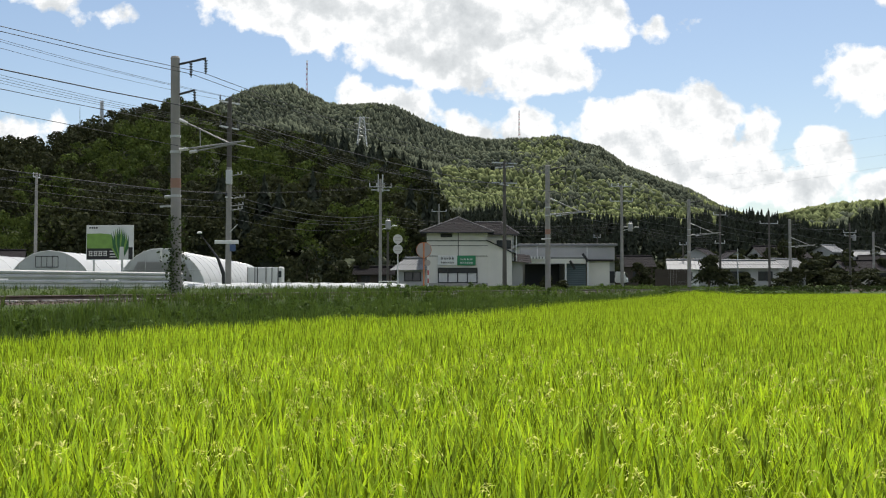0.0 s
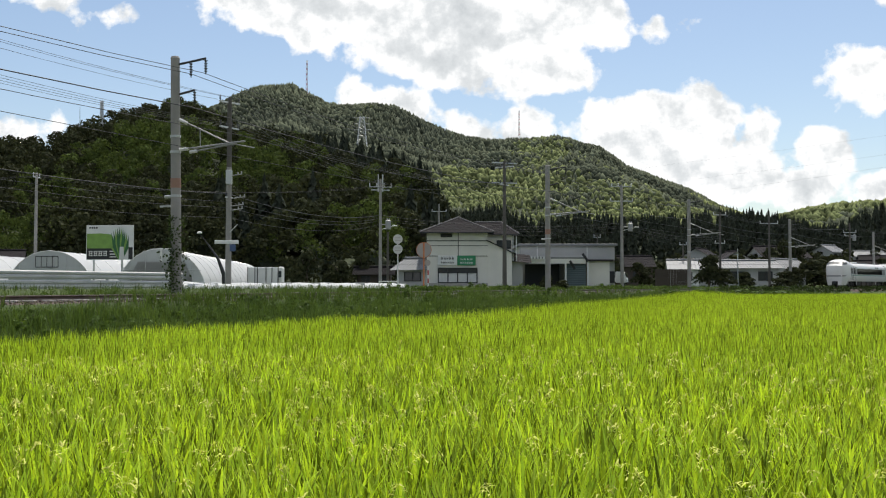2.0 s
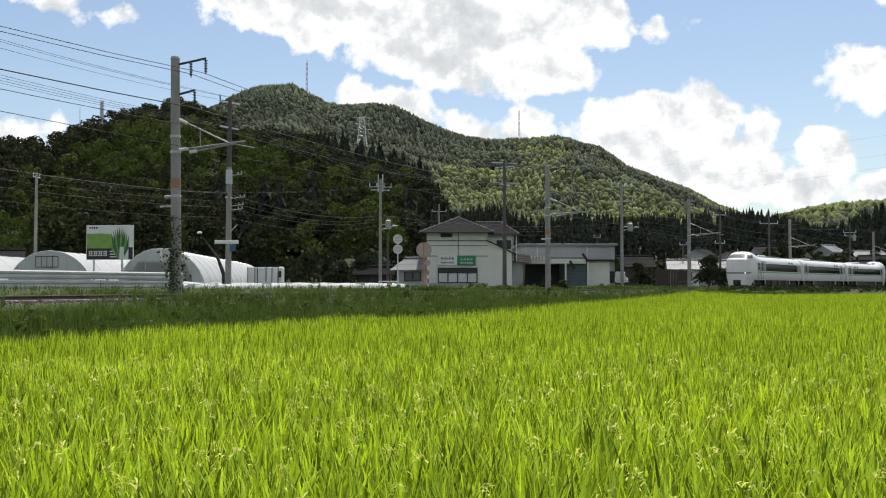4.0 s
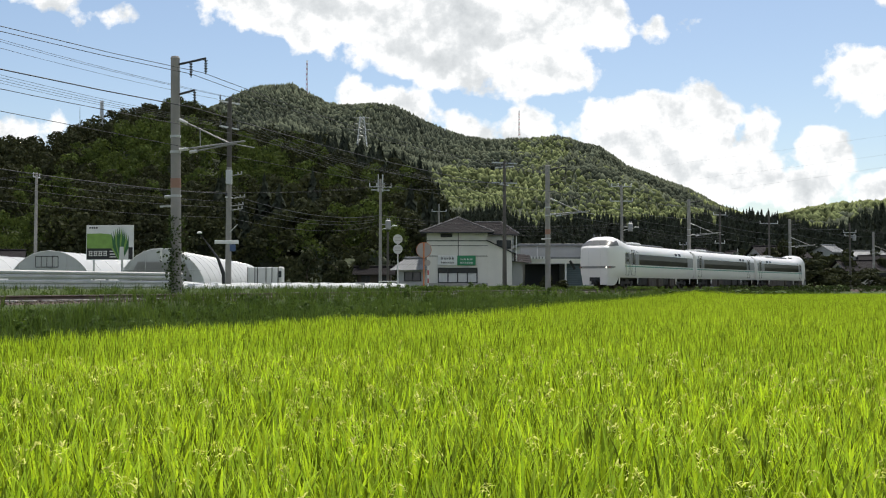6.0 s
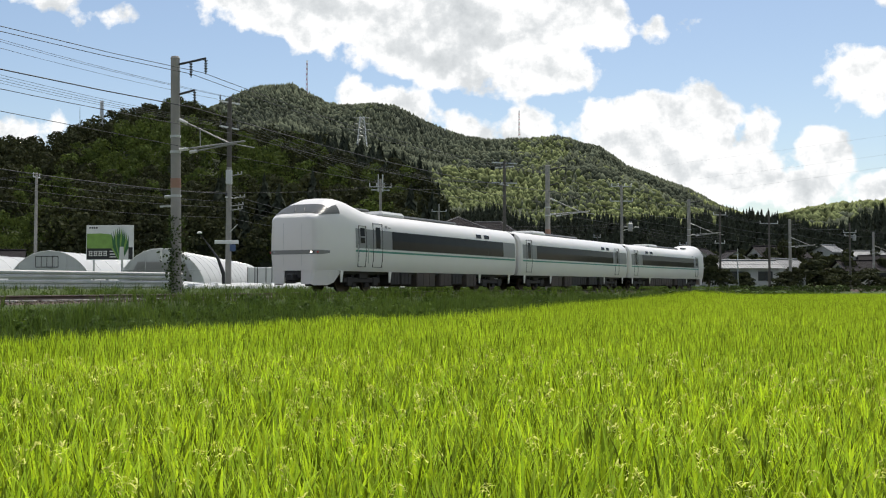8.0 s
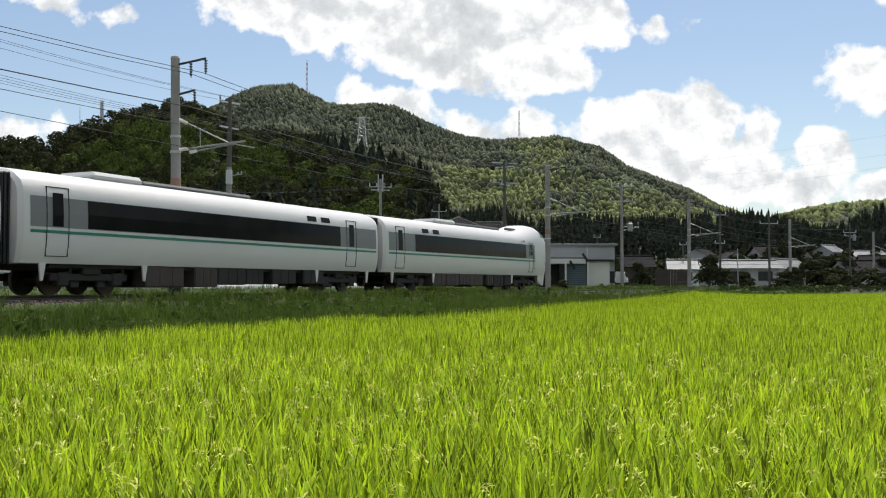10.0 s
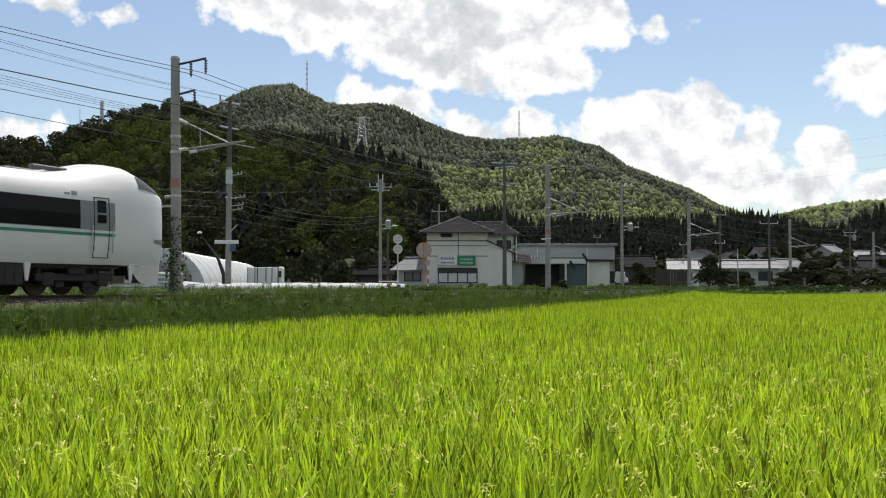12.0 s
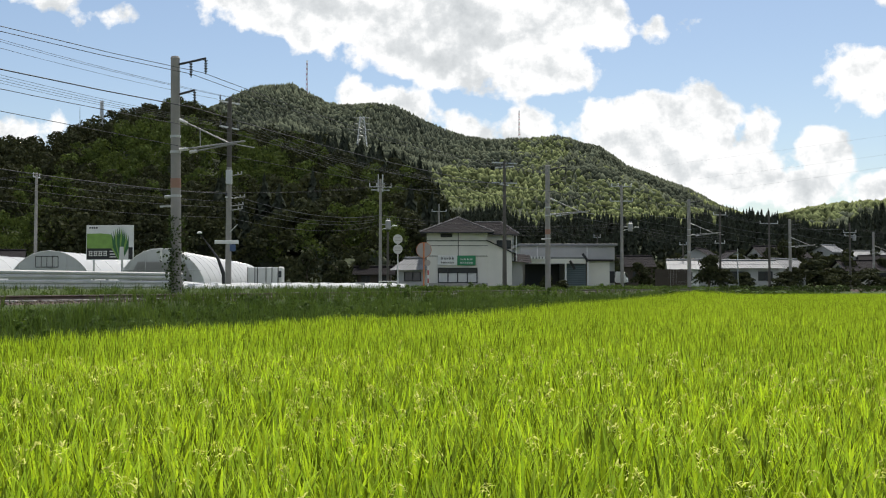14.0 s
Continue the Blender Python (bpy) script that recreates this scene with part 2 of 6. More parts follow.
def thing(name, at, rz=0.0, label="", category="", group="", kind=""):
    ob = new(name)
    ob.empty_display_size = 0.2
    ob.matrix_basis = pose(at[0], at[1], at[2], 0, 0, rz)
    return tagged(ob, label, category, group, kind)


def box(bm, c, s, rz=0.0, bevel=0.0, m=None):
    """A box of size s about c."""
    mat = Matrix.Translation(c) @ Matrix.Rotation(rz, 4, "Z") @ Matrix.Diagonal((*s, 1))
    if m is not None:
        mat = m @ mat
    r = bmesh.ops.create_cube(bm, size=1, matrix=mat)
    if bevel:
        edges = {e for v in r["verts"] for e in v.link_edges}
        bmesh.ops.bevel(bm, geom=list(edges), offset=bevel, segments=1, affect="EDGES")
    return bm


def rod(bm, a, b, r0, r1=None, n=10):
    """A round bar from a to b."""
    a, b = Vector(a), Vector(b)
    d = b - a
    m = Matrix.Translation((a + b) / 2) @ d.to_track_quat("Z", "Y").to_matrix().to_4x4()
    bmesh.ops.create_cone(bm, cap_ends=True, segments=n, radius1=r0, radius2=r0 if r1 is None else r1, depth=d.length, matrix=m)
    return bm


def bm_new():
    return bmesh.new()


def mesh_from(name, verts, faces, mat, parent=None, label="", smooth=False):
    """A mesh from arrays: verts n x 3, faces m x k."""
    me = bpy.data.meshes.new(name)
    verts, faces = np.asarray(verts, np.float32), np.asarray(faces, np.int32)
    k = faces.shape[1]
    me.vertices.add(len(verts))
    me.vertices.foreach_set("co", verts.ravel())
    me.loops.add(faces.size)
    me.loops.foreach_set("vertex_index", faces.ravel())
    me.polygons.add(len(faces))
    me.polygons.foreach_set("loop_start", np.arange(0, faces.size, k, dtype=np.int32))
    me.update(calc_edges=True)
    me.validate()
    if smooth:
        me.polygons.foreach_set("use_smooth", np.ones(len(faces), bool))
    me.materials.append(mat)
    ob = new(name, me)
    if parent is not None:
        ob.parent = parent
    if label:
        ob["label"] = label
    return ob


def scatter(templates, at, scale, turn, lean=None):
    """Copies of the templates (verts, faces), one at each place, joined into arrays."""
    vs, fs, base = [], [], 0
    pick = np.random.randint(0, len(templates), len(at))
    for k, (tv, tf) in enumerate(templates):
        idx = np.nonzero(pick == k)[0]
        if not len(idx):
            continue
        c, s = np.cos(turn[idx])[:, None], np.sin(turn[idx])[:, None]
        sc = scale[idx]
        x, y, z = tv[None, :, 0] * sc[:, 0:1], tv[None, :, 1] * sc[:, 0:1], tv[None, :, 2] * sc[:, 1:2]
        if lean is not None:
            x = x + z * lean[idx][:, 0:1] * c - 0 * y
        p = np.stack([x * c - y * s + at[idx, 0:1], x * s + y * c + at[idx, 1:2], z + at[idx, 2:3]], -1)
        n = len(tv)
        vs.append(p.reshape(-1, 3))
        fs.append((tf[None] + (np.arange(len(idx)) * n)[:, None, None] + base).reshape(-1, tf.shape[1]))
        base += n * len(idx)
    return np.concatenate(vs), np.concatenate(fs)


# ---------------------------------------------------------------- the track's curve
TRACK_R, TRACK_X, TRACK_Y = 563.0, 5.0, 22.22


def along(s, off=0.0, z=0.0):
    """A place s metres along the track (growing away to the right), off metres beyond its centre line."""
    a = (s - TRACK_X) / TRACK_R
    r = TRACK_R + off
    return Vector((TRACK_X + r * math.sin(a), TRACK_Y - TRACK_R + r * math.cos(a), z))


def heading(s):
    return -math.degrees((s - TRACK_X) / TRACK_R)


def sweep(name, profile, s0, s1, step, mat, parent=None, label="", smooth=False):
    """Draws a profile of (offset, height) points along the track."""
    n = int((s1 - s0) / step) + 1
    vs = [along(s0 + (s1 - s0) * i / (n - 1), o, z) for i in range(n) for o, z in profile]
    k = len(profile)
    fs = [(i * k + j, i * k + j + 1, (i + 1) * k + j + 1, (i + 1) * k + j) for i in range(n - 1) for j in range(k - 1)]
    return mesh_from(name, vs, fs, mat, parent, label, smooth)


# ---------------------------------------------------------------- ground, field and hills
def smooth_step(a, b, x):
    t = np.clip((x - a) / (b - a), 0, 1)
    return t * t * (3 - 2 * t)


def field_edge(x):
    """The y of the paddy's far margin."""
    return np.interp(x, [-60, 28, 42, 80, 81, 96, 110], [10.9, 10.9, 12.2, 12.3, 11.5, -3.0, -16.0])


def ground_z(x, y):
    x, y = np.asarray(x, float), np.asarray(y, float)
    off = np.hypot(x - TRACK_X, y - TRACK_Y + TRACK_R) - TRACK_R
    depth = x * FX + y * FY
    soil = -1.13 + 0.0016 * np.clip(depth, 0, 90)
    bank = soil + (-0.62 - soil) * smooth_step(-9.5, -3.4, off)
    z = np.where(off < -3.4, bank, -0.62 + 0.42 * smooth_step(-3.4, -2.4, off))
    z = np.where(off > 2.4, -0.2 + 0.3 * smooth_step(2.4, 7.0, off), z)
    z = z + np.where(off > 7, 0.004 * (off - 7), 0)
    side = x * FY - y * FX
    z = z + 4.2 * smooth_step(150, 255, depth) * smooth_step(30, 75, side)
    z = np.where((depth < 1.2) & (off < -9), soil + 0.22 * smooth_step(1.2, 0.2, depth), z)
    return z


def build_ground():
    rows = np.concatenate([np.linspace(-60, -12, 10), np.linspace(-11, 30, 83), np.linspace(31, 90, 40), np.geomspace(95, 2600, 24)])
    cols = np.concatenate([-np.geomspace(2400, 75, 16), np.linspace(-70, 140, 120), np.geomspace(145, 2400, 16)])
    gx, gy = np.meshgrid(cols, rows)
    gz = ground_z(gx, gy)
    w = len(cols)
    i, j = np.meshgrid(np.arange(len(rows) - 1), np.arange(w - 1), indexing="ij")
    a = (i * w + j).ravel()
    ob = mesh_from("ground", np.stack([gx.ravel(), gy.ravel(), gz.ravel()], 1), np.stack([a, a + 1, a + w + 1, a + w], 1), SOIL, smooth=True)
    tagged(ob, "flat valley ground of grassy and bare brown soil", "ground", kind="structure")


def grass_blade(base, yaw, length, width, bend, segs, tilt):
    """A tapered, drooping ribbon: verts and quads."""
    vs = []
    d = np.array([math.cos(yaw), math.sin(yaw), 0.0])
    sdir = np.array([-math.sin(yaw), math.cos(yaw), 0.0])
    p, ang = np.array(base, float), tilt
    for k in range(segs + 1):
        w = width * (1 - (k / segs) ** 1.6) * (0.75 + 0.25 * min(1, 2.5 * k / segs)) + 0.0012
        vs += [p - sdir * w / 2, p + sdir * w / 2]
        p = p + (d * math.sin(ang) + np.array([0, 0, math.cos(ang)])) * length / segs
        ang += bend / segs
    return vs, [(2 * k, 2 * k + 1, 2 * k + 3, 2 * k + 2) for k in range(segs)]


def tuft(blades, height, spread, width, segs, bend, seed, low=0.0, lean=1.0, least=0.72):
    rng = random.Random(seed)
    vs, fs = [], []
    for _ in range(blades):
        yaw, r = rng.uniform(0, 6.283), spread * rng.random() ** 0.6
        a2 = rng.uniform(0, 6.283)
        h = height * rng.uniform(least, 1.06)
        z0 = low * height * rng.uniform(0.3, 1.0)
        v, f = grass_blade((r * math.cos(a2), r * math.sin(a2), z0), yaw, h - z0, width * rng.uniform(0.7, 1.25), (rng.uniform(0.15, 0.5) if rng.random() < 0.65 else rng.uniform(0.6, 1.2)) * bend, segs,
                           lean * (rng.uniform(0.02, 0.22) + 0.25 * rng.random() * (z0 > 0.3 * height)))
        n = len(vs)
        vs += v
        fs += [tuple(i + n for i in q) for q in f]
    return np.array(vs), np.array(fs)


def ear(seed):
    """A drooping head of grain: a few curved, narrow strands on one stalk."""
    rng = random.Random(seed)
    vs, fs = [], []
    yaw = rng.uniform(0, 6.283)
    x, y, z = 0.05 * math.cos(yaw), 0.05 * math.sin(yaw), 0.66 + 0.08 * rng.random()
    for k in range(11):
        f = k / 10
        q = (x + 0.07 * f * math.cos(yaw), y + 0.07 * f * math.sin(yaw), z + 0.03 * math.sin(f * 3.1) - 0.05 * f * f)
        v, f = grass_blade(q, yaw + rng.uniform(-1.3, 1.3), rng.uniform(0.03, 0.055), 0.008, rng.uniform(1.0, 2.0), 2, rng.uniform(0.8, 1.6))
        n = len(vs)
        vs += v
        fs += [tuple(i + n for i in q) for q in f]
    return np.array(vs), np.array(fs)


def paddy_points(r0, r1, half, row=0.30, hill=0.18):
    xs, ys = np.meshgrid(np.arange(-70, 112, row), np.arange(-75, 14, hill))
    x = xs.ravel() + np.random.normal(0, 0.03, xs.size)
    y = ys.ravel() + np.random.normal(0, 0.03, xs.size)
    depth, side = x * FX + y * FY, x * FY - y * FX
    r = np.hypot(x, y)
    inside = np.abs(side) < half * depth + 2
    keep = (r >= r0) & (r < r1) & (depth > 1.7) & (inside if half > 0 else ~(np.abs(side) < -half * depth + 2)) & (y < field_edge(x))
    return x[keep], y[keep]


def build_rice():
    near = [tuft(52, 0.745, 0.12, 0.0165, 3, 0.75, s, 0.85, 0.8, 0.86) for s in range(7)]
    mid = [tuft(22, 0.735, 0.12, 0.0185, 2, 0.6, 20 + s, 0.8, 0.7, 0.86) for s in range(6)]
    far = [tuft(7, 0.70, 0.12, 0.024, 1, 0.25, 40 + s, 0.5, 0.35) for s in range(6)]
    wide = [tuft(7, 0.72, 0.17, 0.05, 1, 0.5, 50 + s, 0.4) for s in range(5)]
    vs, fs, base = [], [], 0
    first = None
    for tpl, r0, r1, half in ((near, 0, 10, 0.54), (mid, 10, 22, 0.54), (far, 22, 130, 0.58), (wide, 0, 40, -0.56)):
        x, y = paddy_points(r0, r1, half) if half > 0 else paddy_points(r0, r1, half, 0.55, 0.40)
        at = np.stack([x, y, ground_z(x, y) - 0.02], 1)
        wave = np.array([noise.noise(Vector((a * 0.25, b * 0.25, 0))) for a, b in zip(x, y)]) if len(x) < 60000 else np.zeros(len(x))
        sc = np.stack([np.random.uniform(0.9, 1.2, len(x)), np.random.uniform(0.91, 1.05, len(x)) + 0.05 * wave], 1)
        v, f = scatter(tpl, at, sc, np.random.uniform(0, 6.283, len(x)))
        vs.append(v), fs.append(f + base)
        base += len(v)
        if first is None:
            first = at
    ob = mesh_from("rice_plants", np.concatenate(vs), np.concatenate(fs), RICE)
    tagged(ob, "dense bright green ripening rice plants standing in the paddy", "rice", kind="stuff")
    pick = np.random.rand(len(first)) < 0.6
    at = first[pick]
    v, f = scatter([ear(s) for s in range(8)], at, np.random.uniform(0.9, 1.15, (len(at), 2)), np.random.uniform(0, 6.283, len(at)))
    tagged(mesh_from("rice_ears", v, f, GRAIN), "pale drooping ears of grain among the rice leaves", "rice", kind="stuff")
    # wet soil under the plants
    gx, gy = np.meshgrid(np.arange(-70, 112, 2.0), np.arange(-76, 14, 2.0))
    ok = ((gx * FX + gy * FY) > 2.0) & (gy < field_edge(gx) + 0.8)
    w = gx.shape[1]
    i, j = np.meshgrid(np.arange(gx.shape[0] - 1), np.arange(w - 1), indexing="ij")
    cell = ok[:-1, :-1] & ok[1:, :-1] & ok[:-1, 1:] & ok[1:, 1:]
    a = (i * w + j)[cell]
    ob = mesh_from("paddy", np.stack([gx.ravel(), gy.ravel(), ground_z(gx, gy).ravel() + 0.05], 1), np.stack([a, a + 1, a + w + 1, a + w], 1), MUD, smooth=True)
    tagged(ob, "dark wet paddy soil under the rice", "paddy", kind="structure")


def build_weeds():
    tall = [tuft(8, 0.60, 0.16, 0.021, 2, 1.2, 60 + s) for s in range(6)]
    n = 36000
    x, y = np.random.uniform(-5, 120, n * 2), np.random.uniform(-20, 20, n * 2)
    off = np.hypot(x - TRACK_X, y - TRACK_Y + TRACK_R) - TRACK_R
    r = np.hypot(x, y)
    keep = (y > field_edge(x) - 0.1) & (off < np.where(x < 22, -2.35, np.where(x < 58, -1.5, -2.0)) - 0.6 * np.random.rand(len(x))) & (off > -13) & (np.random.rand(len(x)) < np.clip(42 / r, 0.3, 1)) & (x < 118)
    x, y, off = x[keep], y[keep], off[keep]
    clump = np.array([noise.noise(Vector((a * 0.35, b * 0.5, 3))) for a, b in zip(x, y)])
    hgt = np.clip(0.80 + 0.55 * clump, 0.35, 1.3) * np.interp(off, [-6, -3.4, -2.4, -1.6], [1.0, 1.0, 0.80, 0.45])
    at = np.stack([x, y, ground_z(x, y) - 0.02], 1)
    v, f = scatter(tall, at, np.stack([np.random.uniform(0.9, 1.4, len(x)), hgt], 1), np.random.uniform(0, 6.283, len(x)))
    tagged(mesh_from("bank_grass", v, f, WEED), "rough dark green weeds and grass on the railway bank", "grass", kind="stuff")
    # broad-leaved weeds among the grass
    pick = (np.random.rand(len(x)) < 0.24) & (clump > -0.2) & (off < -2.6)
    hb = np.random.uniform(0.30, 0.62, pick.sum())
    v, f = scatter([leafy_crown(130 + k, 5, 14, 1.15) for k in range(6)], at[pick] - np.array([0, 0, 0.12]), np.stack([hb * 1.2, hb], 1), np.random.uniform(0, 6.283, pick.sum()))
    tagged(mesh_from("bank_weeds", v, f, WEED), "leafy vine-like weeds spreading over the railway bank", "weeds", kind="stuff")
    # a thinner strip beyond the track
    n = 5500
    s, o = 5 + 165 * np.random.rand(n) ** 1.2, 1.9 + np.random.exponential(2.2, n)
    p = np.array([along(a, b) for a, b in zip(s, o)])
    clump = np.array([noise.noise(Vector((a * 0.2, b * 0.5, 9))) for a, b in zip(s, o)])
    keep = clump > -0.3
    p, clump = p[keep], clump[keep]
    at = np.stack([p[:, 0], p[:, 1], ground_z(p[:, 0], p[:, 1]) - 0.02], 1)
    v, f = scatter(tall, at, np.stack([np.random.uniform(0.9, 1.3, len(p)), np.clip(0.50 + 0.5 * clump, 0.25, 0.95)], 1), np.random.uniform(0, 6.283, len(p)))
    tagged(mesh_from("verge_grass", v, f, WEED), "patchy green weeds along the far side of the track", "grass", kind="stuff")


def build_verge_weeds():
    """Leafy weeds between the track and the road, in front of the houses."""
    rng = np.random.RandomState(31)
    n = 520
    s, o = rng.uniform(44, 104, n), 2.2 + rng.exponential(0.9, n)
    p = np.array([along(a, b) for a, b in zip(s, o)])
    clump = np.array([noise.noise(Vector((a * 0.28, 0, 21))) for a in s])
    h = np.clip(0.45 + 0.45 * clump + rng.uniform(-0.1, 0.1, n), 0.2, 0.85)
    at = np.stack([p[:, 0], p[:, 1], ground_z(p[:, 0], p[:, 1]) - 0.2 * h], 1)
    v, f = scatter([leafy_crown(170 + k, 6, 14, 1.1) for k in range(6)], at, np.stack([h * 1.25, h], 1), rng.uniform(0, 6.283, n))
    m = 420
    s, o = rng.uniform(96, 200, m), -2.3 - rng.exponential(0.8, m)
    q = np.array([along(a, b) for a, b in zip(s, o)])
    h2 = rng.uniform(0.35, 0.8, m)
    at2 = np.stack([q[:, 0], q[:, 1], ground_z(q[:, 0], q[:, 1]) - 0.2 * h2], 1)
    v2, f2 = scatter([leafy_crown(180 + k, 6, 14, 1.1) for k in range(6)], at2, np.stack([h2 * 1.5, h2], 1), rng.uniform(0, 6.283, m))
    tagged(mesh_from("track_weeds", v2, f2, VINE), "dark leafy weeds along the foot of the track", "weeds", kind="stuff")
    tagged(mesh_from("verge_weeds", v, f, WEED), "leafy green weeds between the track and the road", "weeds", kind="stuff")


def fbm(x, y, seed=0.0):
    return np.array([noise.fractal(Vector((a, b, seed)), 1.0, 2.1, 4) for a, b in zip(np.ravel(x), np.ravel(y))]).reshape(np.shape(x))


class Hill:
    """A ridge at a depth, whose crest height follows the side; it rises from its foot and falls off behind."""

    def __init__(self, foot, crest, back, profile, rough, scale, power=1.0):
        self.foot, self.crest, self.back, self.rough, self.scale, self.power = foot, crest, back, rough, scale, power
        self.ps, self.ph = zip(*profile)

    def z(self, side, depth):
        side, depth = np.asarray(side, float), np.asarray(depth, float)
        top = np.interp(side * self.crest / depth, self.ps, self.ph)
        up = smooth_step(self.foot, self.crest, depth) * 0.45 + 0.55 * np.clip((depth - self.foot) / (self.crest - self.foot), 0, 1) ** self.power
        dn = 1 - 0.5 * smooth_step(self.crest, self.back, depth)
        mid = np.clip((depth - self.foot) / (self.crest - self.foot), 0, 1)
        return top * up * dn + self.rough * fbm(side * self.scale, depth * self.scale, self.crest) * 4 * mid * (1 - mid) + 0.4

    def mesh(self, name, mat, s0, s1, ns, nd, label):
        ss, ds = np.linspace(s0, s1, ns), np.linspace(self.foot - 5, self.back, nd)
        d, s = np.meshgrid(ds, ss, indexing="ij")
        s = s * d / self.crest
        z = self.z(s, d)
        z[0] = -1.0
        x, y = d * FX + s * FY, d * FY - s * FX
        i, j = np.meshgrid(np.arange(nd - 1), np.arange(ns - 1), indexing="ij")
        a = (i * ns + j).ravel()
        ob = mesh_from(name, np.stack([x.ravel(), y.ravel(), z.ravel()], 1), np.stack([a, a + ns, a + ns + 1, a + 1], 1), mat, smooth=True)
        return tagged(ob, label, "hill", kind="structure")


def leafy_crown(seed, lobes=9, per=26, leaf=0.85):
    """A tree about one unit high: small leaf clumps on a heap of uneven lobes, with a short trunk."""
    rng = np.random.RandomState(seed)
    vs, fs = [], []
    for k in range(lobes):
        t = k / max(1, lobes - 1)
        a = rng.uniform(0, 6.283)
        rr = 0.26 * (1 - 0.75 * t) * rng.uniform(0.5, 1.1)
        c = np.array([rr * math.cos(a), rr * math.sin(a), 0.34 + 0.50 * t])
        rad = rng.uniform(0.15, 0.23) * (1.1 - 0.35 * t)
        for _ in range(per):
            n = rng.normal(size=3)
            n /= np.linalg.norm(n)
            n[2] = abs(n[2]) * 0.9 - 0.25
            p = c + n * rad * np.array([1, 1, 0.85]) * rng.uniform(0.75, 1.1)
            e1 = np.cross(n + rng.normal(size=3) * 0.5, rng.normal(size=3))
            e1 /= np.linalg.norm(e1) + 1e-9
            e2 = np.cross(n, e1)
            e2 /= np.linalg.norm(e2) + 1e-9
            h = leaf * 0.075 * rng.uniform(0.6, 1.3)
            b = len(vs)
            vs += [p - e1 * h, p - e2 * h * 0.7, p + e1 * h, p + e2 * h * 0.7]
            fs.append((b, b + 1, b + 2, b + 3))
    return np.array(vs), np.array(fs)


def cedar_crown(seed, layers=9, per=9):
    """A conifer one unit high: drooping branch fans on a straight stem."""
    rng = np.random.RandomState(seed)
    vs, fs = [], []
    for k in range(layers):
        t = k / (layers - 1)
        z, r = 0.16 + 0.80 * t, 0.20 * (1 - t) ** 0.8 + 0.018
        for _ in range(per):
            a = rng.uniform(0, 6.283)
            d, s = np.array([math.cos(a), math.sin(a), 0]), np.array([-math.sin(a), math.cos(a), 0])
            ln, w = r * rng.uniform(0.75, 1.2), r * 0.42 + 0.012
            zz = z + rng.uniform(-0.05, 0.05)
            b = len(vs)
            up = np.array([0, 0, 1.0])
            vs += [up * (zz + 0.11), d * ln * 0.6 + s * w + up * (zz + 0.02), d * ln + up * (zz - 0.055), d * ln * 0.6 - s * w + up * (zz + 0.02)]
            fs.append((b, b + 1, b + 2, b + 3))
    return np.array(vs), np.array(fs)


def far_crown(seed):
    """A far broadleaf crown: an uneven, upright lump about one unit high."""
    bm = bm_new()
    bmesh.ops.create_icosphere(bm, subdivisions=1, radius=0.5)
    rng = random.Random(seed)
    for v in bm.verts:
        v.co *= rng.uniform(0.7, 1.25)
        v.co.z = v.co.z * 1.1 + 0.2
    bm.verts.index_update()
    vs, fs = np.array([v.co[:] for v in bm.verts]), np.array([[v.index for v in f.verts] for f in bm.faces])
    bm.free()
    return vs, fs


def far_spire(seed):
    """A far conifer: an uneven cone with a skirt of branches, one unit high."""
    rng = random.Random(seed)
    vs, fs, n = [(0, 0, 1.0)], [], 6
    for z, r in ((0.55, 0.20), (0.12, 0.36)):
        for k in range(n):
            a = 6.283 * k / n + rng.uniform(-0.3, 0.3)
            q = r * rng.uniform(0.65, 1.25)
            vs.append((q * math.cos(a), q * math.sin(a), z + rng.uniform(-0.10, 0.10)))
    for k in range(n):
        a, b = 1 + k, 1 + (k + 1) % n
        fs += [(0, a, b), (a, a + n, b + n), (a, b + n, b)]
    return np.array(vs), np.array(fs)


def plant(hill, s0, s1, d0, d1, gap, seed, prob=None):
    """Places on a hill, on a jittered grid of that gap (sides given at the crest's depth)."""
    rng = np.random.RandomState(seed)
    dd, ss = np.meshgrid(np.arange(d0, d1, gap), np.arange(s0, s1, gap))
    d = dd.ravel() + rng.uniform(-0.5, 0.5, dd.size) * gap
    s = ss.ravel() + rng.uniform(-0.5, 0.5, dd.size) * gap
    keep = np.abs(s) < 0.53 * d + 10
    d, s = d[keep], s[keep]
    return s, d, np.stack([d * FX + s * FY, d * FY - s * FX, hill.z(s, d)], 1)


NEAR_HILL = Hill(158, 262, 340, [(-300, 30), (-160, 30), (-117, 29), (-107, 28), (-99, 33), (-87, 37), (-72, 40), (-63, 38), (-53, 33), (-42, 31), (-32, 31),
                                 (-26, 28), (-15.5, 24), (-8, 23), (-2.8, 18), (-0.3, 10), (3, 4), (12, 1), (60, 0)], 3.0, 0.03, 0.9)
MID_HILL = Hill(250, 420, 520, [(-60, 10), (-1, 20), (18, 27), (25, 26), (38, 20), (62, 23), (76, 21), (100, 22), (120, 24), (134, 24), (149, 21), (156, 19), (168, 17), (176, 21),
                                (183, 25), (189, 27), (260, 34), (420, 30)], 2.0, 0.02, 1.0)
